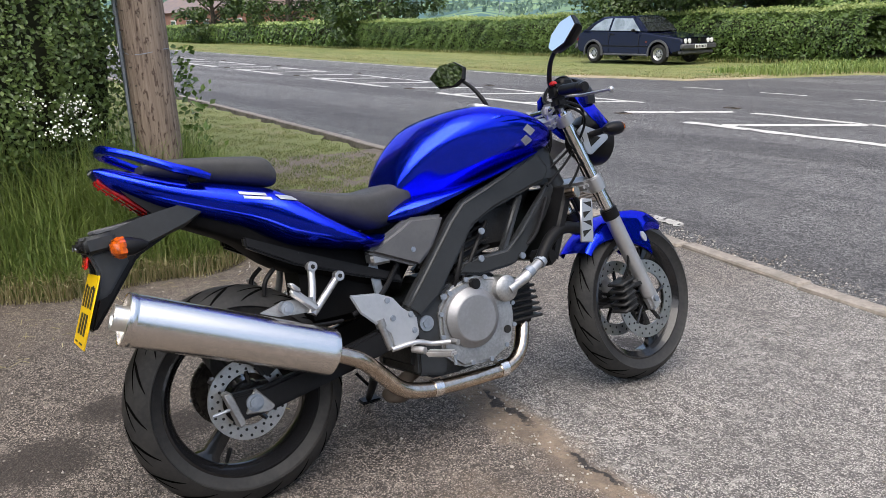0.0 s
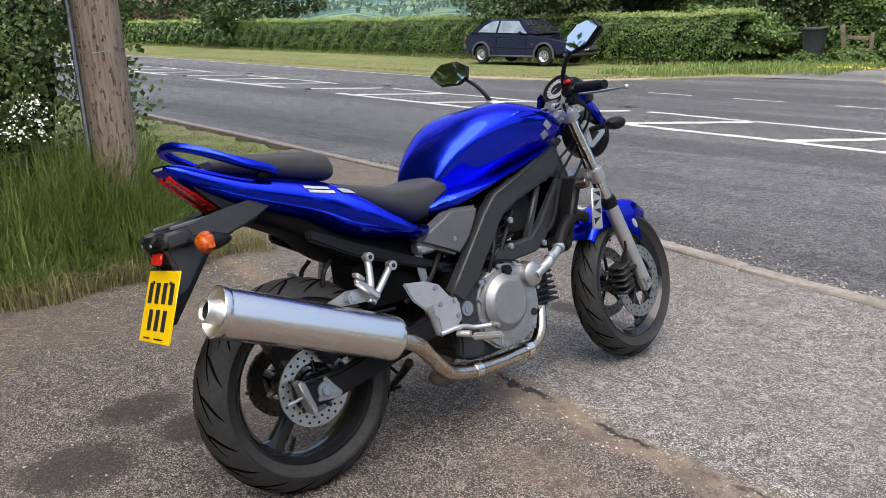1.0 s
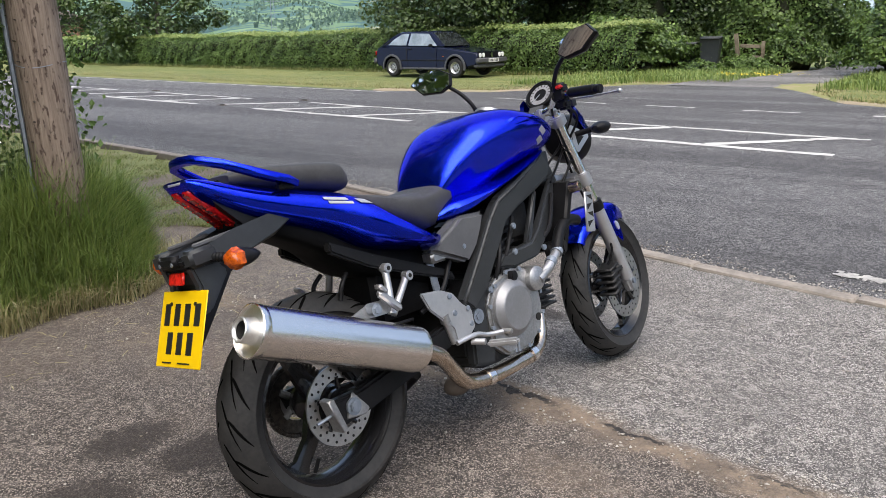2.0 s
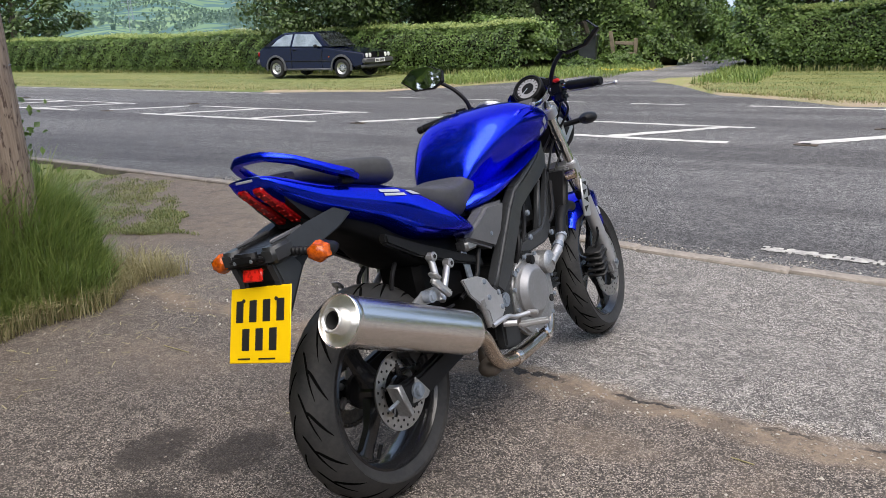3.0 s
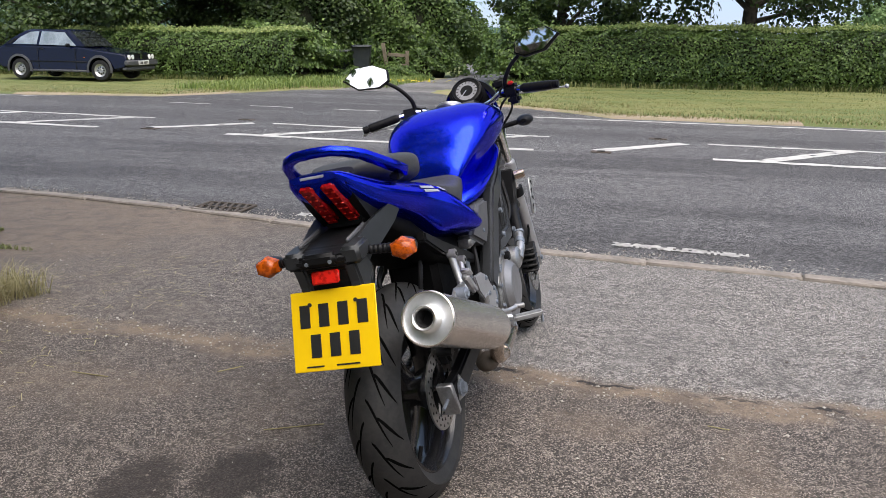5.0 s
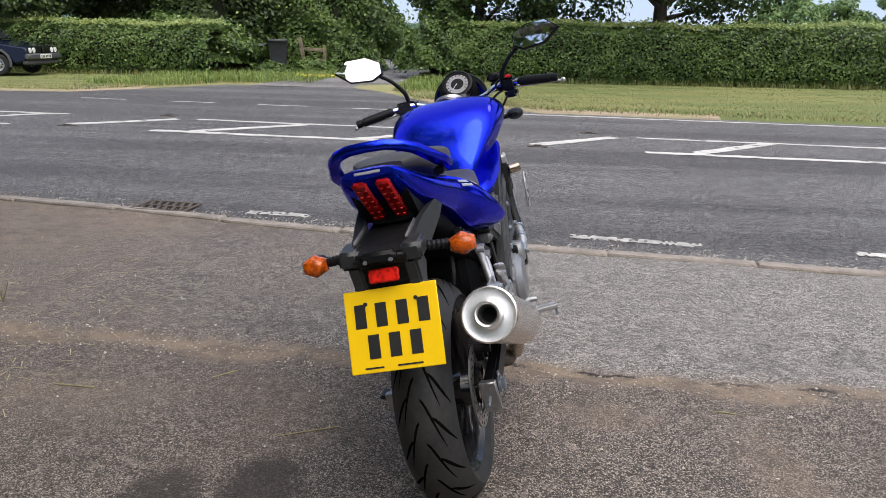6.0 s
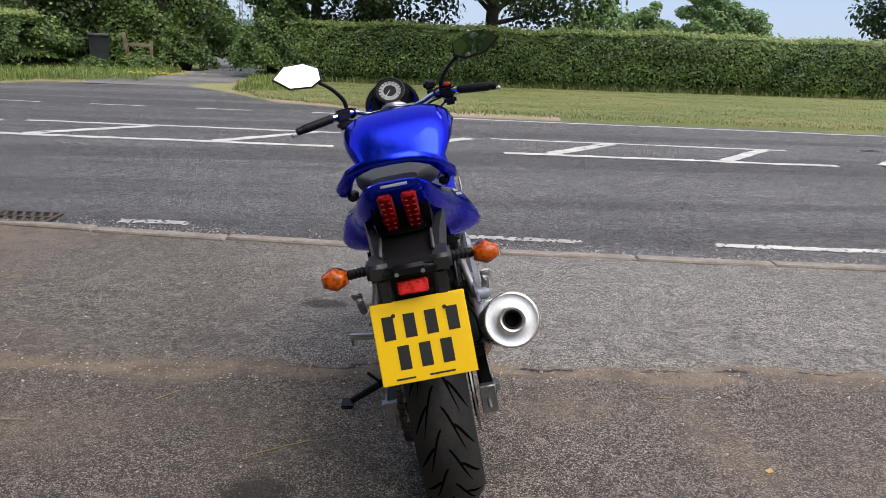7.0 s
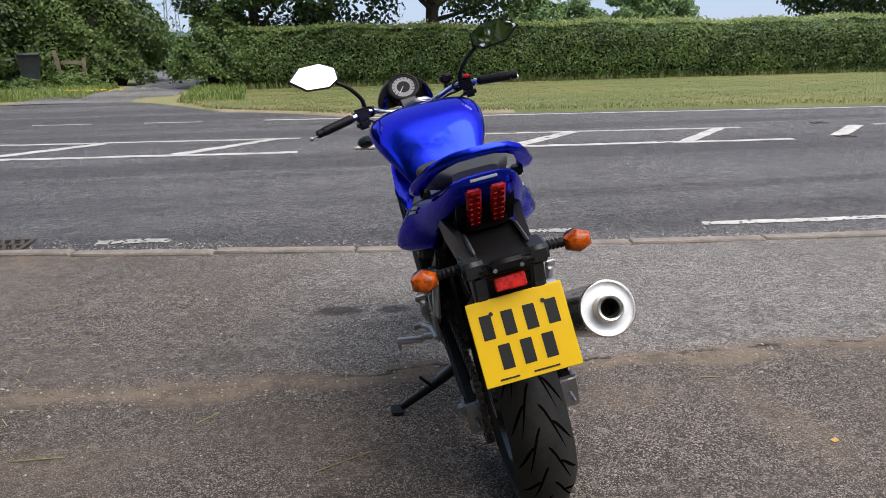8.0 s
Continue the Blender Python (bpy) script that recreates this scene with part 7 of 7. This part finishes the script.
part("tailgate_glass", loft([[(-0.6, -0.5, 0.945), (0.6, -0.5, 0.945), (0.54, -0.12, 1.17), (-0.54, -0.12, 1.17)], [(-0.6, -0.515, 0.95), (0.6, -0.515, 0.95), (0.54, -0.135, 1.175), (-0.54, -0.135, 1.175)]]), M_DARKGLASS, car)
part("front_bumper", merge(box((0, 3.24, 0.49), (1.54, 0.13, 0.15), 0.03), box((0, 3.16, 0.34), (1.46, 0.16, 0.12), 0.03)), M_GREYPL, car)
part("rear_bumper", box((0, -0.75, 0.48), (1.54, 0.13, 0.16), 0.03), M_GREYPL, car)
part("grille", box((0, 3.222, 0.645), (1.36, 0.02, 0.17), 0.01), M_BLACK, car)
part("grille_shield", box((0, 3.24, 0.65), (0.13, 0.02, 0.15), 0.02), M_CHROME, car)
npl = part("number_plate", box((0, 3.315, 0.49), (0.52, 0.012, 0.11), 0.003), M_WHITE, car, "white number plate with dark bars")
for k in range(7):
    part("character_bar", box((-0.19 + k * 0.063 + (0.02 if k > 3 else 0), 3.3225, 0.49), (0.035, 0.004, 0.07)), M_INK, npl)
part("wiper", rod((-0.3, 1.99, 0.925), (0.25, 1.9, 0.985), 0.008, 6), M_BLACK, car)

# ---- bins, stile ----
def wheelie_bin(m, label):
    b = thing("wheelie_bin", label, "bin", m, "bins at the lane")
    part("body", loft([[(sx * w, sy * d, z) for sx, sy in ((-1, -1), (1, -1), (1, 1), (-1, 1))] for w, d, z in ((0.2, 0.23, 0.04), (0.22, 0.26, 0.3), (0.27, 0.33, 0.9), (0.29, 0.35, 0.93))]), M_BIN, b)
    part("lid", merge(box((0, 0, 0.965), (0.6, 0.74, 0.06), 0.025), box((0, -0.37, 0.945), (0.5, 0.05, 0.03), 0.01)), M_BIN, b)
    part("handle", rod((-0.25, 0.38, 0.93), (0.25, 0.38, 0.93), 0.016), M_BIN, b)
    for s in (-1, 1):
        part("wheel", rod((s * 0.22, 0.26, 0.1), (s * 0.27, 0.26, 0.1), 0.1, 20), M_RUBBER, b)


wheelie_bin(pose(-6.85, 21.9, float(ground_z(-6.85, 21.9)) + 0.04, 0, 0, 12), "dark grey wheelie bin among weeds by the hedge")
wheelie_bin(pose(-7.5, 22.05, float(ground_z(-7.5, 22.05)) - 0.1, 0, 0, 4), "dark grey wheelie bin half hidden in the hedge")
st = thing("stile", "weathered wooden step stile overgrown with bramble", "stile", pose(-5.95, 22.4, float(ground_z(-5.95, 22.4)) + 0.02, 0, 0, 10))
part("post", box((-0.28, 0, 0.5), (0.11, 0.11, 1.15), 0.012, pose(0, 0, 0, 0, -9, 0)), M_GREYWOOD, st)
part("post", box((0.35, 0.3, 0.4), (0.1, 0.1, 0.9), 0.012), M_GREYWOOD, st)
for z, w in ((0.72, 0.55), (0.42, 0.6), (0.2, 0.5)):
    part("rail", box((0.05, -0.03, z), (w, 0.06, 0.1), 0.01, pose(0, 0, 0, 0, 3, 0)), M_GREYWOOD, st)
part("step", box((0.0, -0.2, 0.34), (0.25, 0.7, 0.05), 0.01), M_GREYWOOD, st)

# ---- brick house and pylons far off ----
house = thing("house", "low red brick house behind the roadside trees", "house", pose(-82, 34, -0.2, 0, 0, 4))
part("wall", box((0, 0, 1.5), (24, 8, 3.2), 0.03), M_BRICK, house)
part("roof", loft([[(x, y, z) for x, y, z in ((-12.4, -4.4, 3.0), (12.4, -4.4, 3.0), (12.4, 4.4, 3.0), (-12.4, 4.4, 3.0))], [(-11, -0.1, 5.4), (11, -0.1, 5.4), (11, 0.1, 5.4), (-11, 0.1, 5.4)]]), M_SLATE, house)
part("chimney", box((5, 0, 5.6), (0.9, 0.7, 1.6), 0.03), M_BRICK, house)
for x in (-9, -5, -1, 3, 7, 10):
    w = part("window", box((x, -4.01, 1.7), (1.3, 0.08, 1.1), 0.01), M_WHITE, house)
    part("pane", box((x, -4.06, 1.7), (1.1, 0.02, 0.9)), M_DARKGLASS, w)


def pylon(m, h, label):
    p = thing("pylon", label, "pylon", m)
    w0, w1 = 0.11 * h, 0.025 * h
    for sx, sy in ((-1, -1), (1, -1), (1, 1), (-1, 1)):
        part("leg", rod((sx * w0 / 2, sy * w0 / 2, 0), (sx * w1 / 2, sy * w1 / 2, h), 0.0035 * h, 5), M_GALV, p)
    for i in range(9):
        z0, z1 = h * (i / 9) ** 0.85, h * ((i + 1) / 9) ** 0.85
        a0, a1 = (w0 + (w1 - w0) * z0 / h) / 2, (w0 + (w1 - w0) * z1 / h) / 2
        for s in (-1, 1):
            part("brace", rod((-s * a0, -a0, z0), (s * a1, -a1, z1), 0.002 * h, 4), M_GALV, p)
            part("brace", rod((-a0, -s * a0, z0), (-a1, s * a1, z1), 0.002 * h, 4), M_GALV, p)
    for z in (0.62, 0.76, 0.9):
        part("cross_arm", rod((-0.16 * h, 0, z * h), (0.16 * h, 0, z * h), 0.0035 * h, 5), M_GALV, p)


pylon(pose(-19.5, 190, -0.5, 0, 0, 20), 28, "grey lattice electricity pylon in a field")
pylon(pose(-420, 365, 4, 0, 0, 40), 30, "grey lattice electricity pylon on the hillside")

# ---- grit, straw and litter on the forecourt ----
rng = np.random.RandomState(71)


def grit(name, P, size, material, label):
    n = len(P)
    base = np.array([(1, 0, 0), (0, 1, 0), (-1, 0, 0), (0, -1, 0), (0, 0, 0.8), (0, 0, -0.3)], float)
    S = (size * rng.uniform(0.5, 1.5, n))[:, None, None] * (1 + 0.35 * rng.normal(0, 1, (n, 6, 3)))
    V = (P[:, None] + base * S).reshape(-1, 3)
    tri = np.array([(0, 1, 4), (1, 2, 4), (2, 3, 4), (3, 0, 4), (1, 0, 5), (2, 1, 5), (3, 2, 5), (0, 3, 5)])
    return tagged(link_mesh(name, V, (np.arange(n)[:, None, None] * 6 + tri).reshape(-1, 3), material), label, "grit", kind="stuff")


M_GRIT = leaf_mat("loose_stone", (0.12, 0.1, 0.085), (0.24, 0.21, 0.18), (0.5, 0.47, 0.42), 0.9)
n = 5200
x = rng.uniform(-3.2, 4.5, n)
y = np.where(rng.rand(n) < 0.45, 0.93 - 0.07 * x + rng.normal(0, 0.09, n), rng.uniform(-1.6, 3.0, n))
grit("loose_grit", np.c_[x, y, apron_z(x, y) + 0.002], 0.0042, M_GRIT, "loose grit and small stones on the forecourt")
n = 2600
x = rng.uniform(-5, 6, n)
y = kerb_v(x) + 0.07 - SKEW * x + np.abs(rng.normal(0, 0.12, n))
grit("gutter_grit", np.c_[x, y, ground_z(x, y) + 0.003], 0.006, M_GRIT, "loose grit gathered in the road gutter")
n = 420
x = rng.uniform(-2.6, -1.6, n)
y = rng.uniform(-2.0, 2.4, n)
a = rng.uniform(0, np.pi, n)
L = rng.uniform(0.01, 0.04, n)
d = np.c_[np.cos(a), np.sin(a), np.zeros(n)]
P = np.c_[x, y, apron_z(x, y) + 0.004]
sd = np.c_[-np.sin(a), np.cos(a), np.zeros(n)] * 0.0016
V = np.stack([P - d * L[:, None] - sd, P + d * L[:, None] - sd, P + d * L[:, None] + sd, P - d * L[:, None] + sd], 1).reshape(-1, 3)
tagged(link_mesh("straw", V, np.arange(4 * n).reshape(n, 4), M_DRY), "scattered bits of dry straw at the verge", "straw", kind="stuff")
for (x0, y0, l, an) in ((-0.63, 0.32, 0.2, 22), (-1.05, 0.72, 0.1, 40), (0.77, 0.62, 0.07, -20), (-0.55, 0.98, 0.07, 70), (-1.55, 0.55, 0.16, -8)):
    s = tagged(part("straw_stalk", rod((-l / 2, 0, 0.0035), (l / 2, 0.01, 0.0035), 0.0022, 6), M_DRY), "single pale dry straw stalk on the asphalt", "straw", "straw stalks")
    s.matrix_basis = pose(x0, y0, float(apron_z(x0, y0)), 0, 0, an)
leaf = tagged(part("fallen_leaf", loft([[(-0.012, -0.008, 0.002), (0.012, -0.009, 0.003), (0.014, 0.008, 0.006), (-0.01, 0.009, 0.003)], [(-0.012, -0.008, 0.004), (0.012, -0.009, 0.005), (0.014, 0.008, 0.008), (-0.01, 0.009, 0.005)]]), mat("dead_leaf", (0.5, 0.3, 0.1), 0.7)), "small curled brown leaf on the asphalt", "leaf")
leaf.matrix_basis = pose(0.9, 0.092, float(apron_z(0.9, 0.092)), 0, 0, 20)
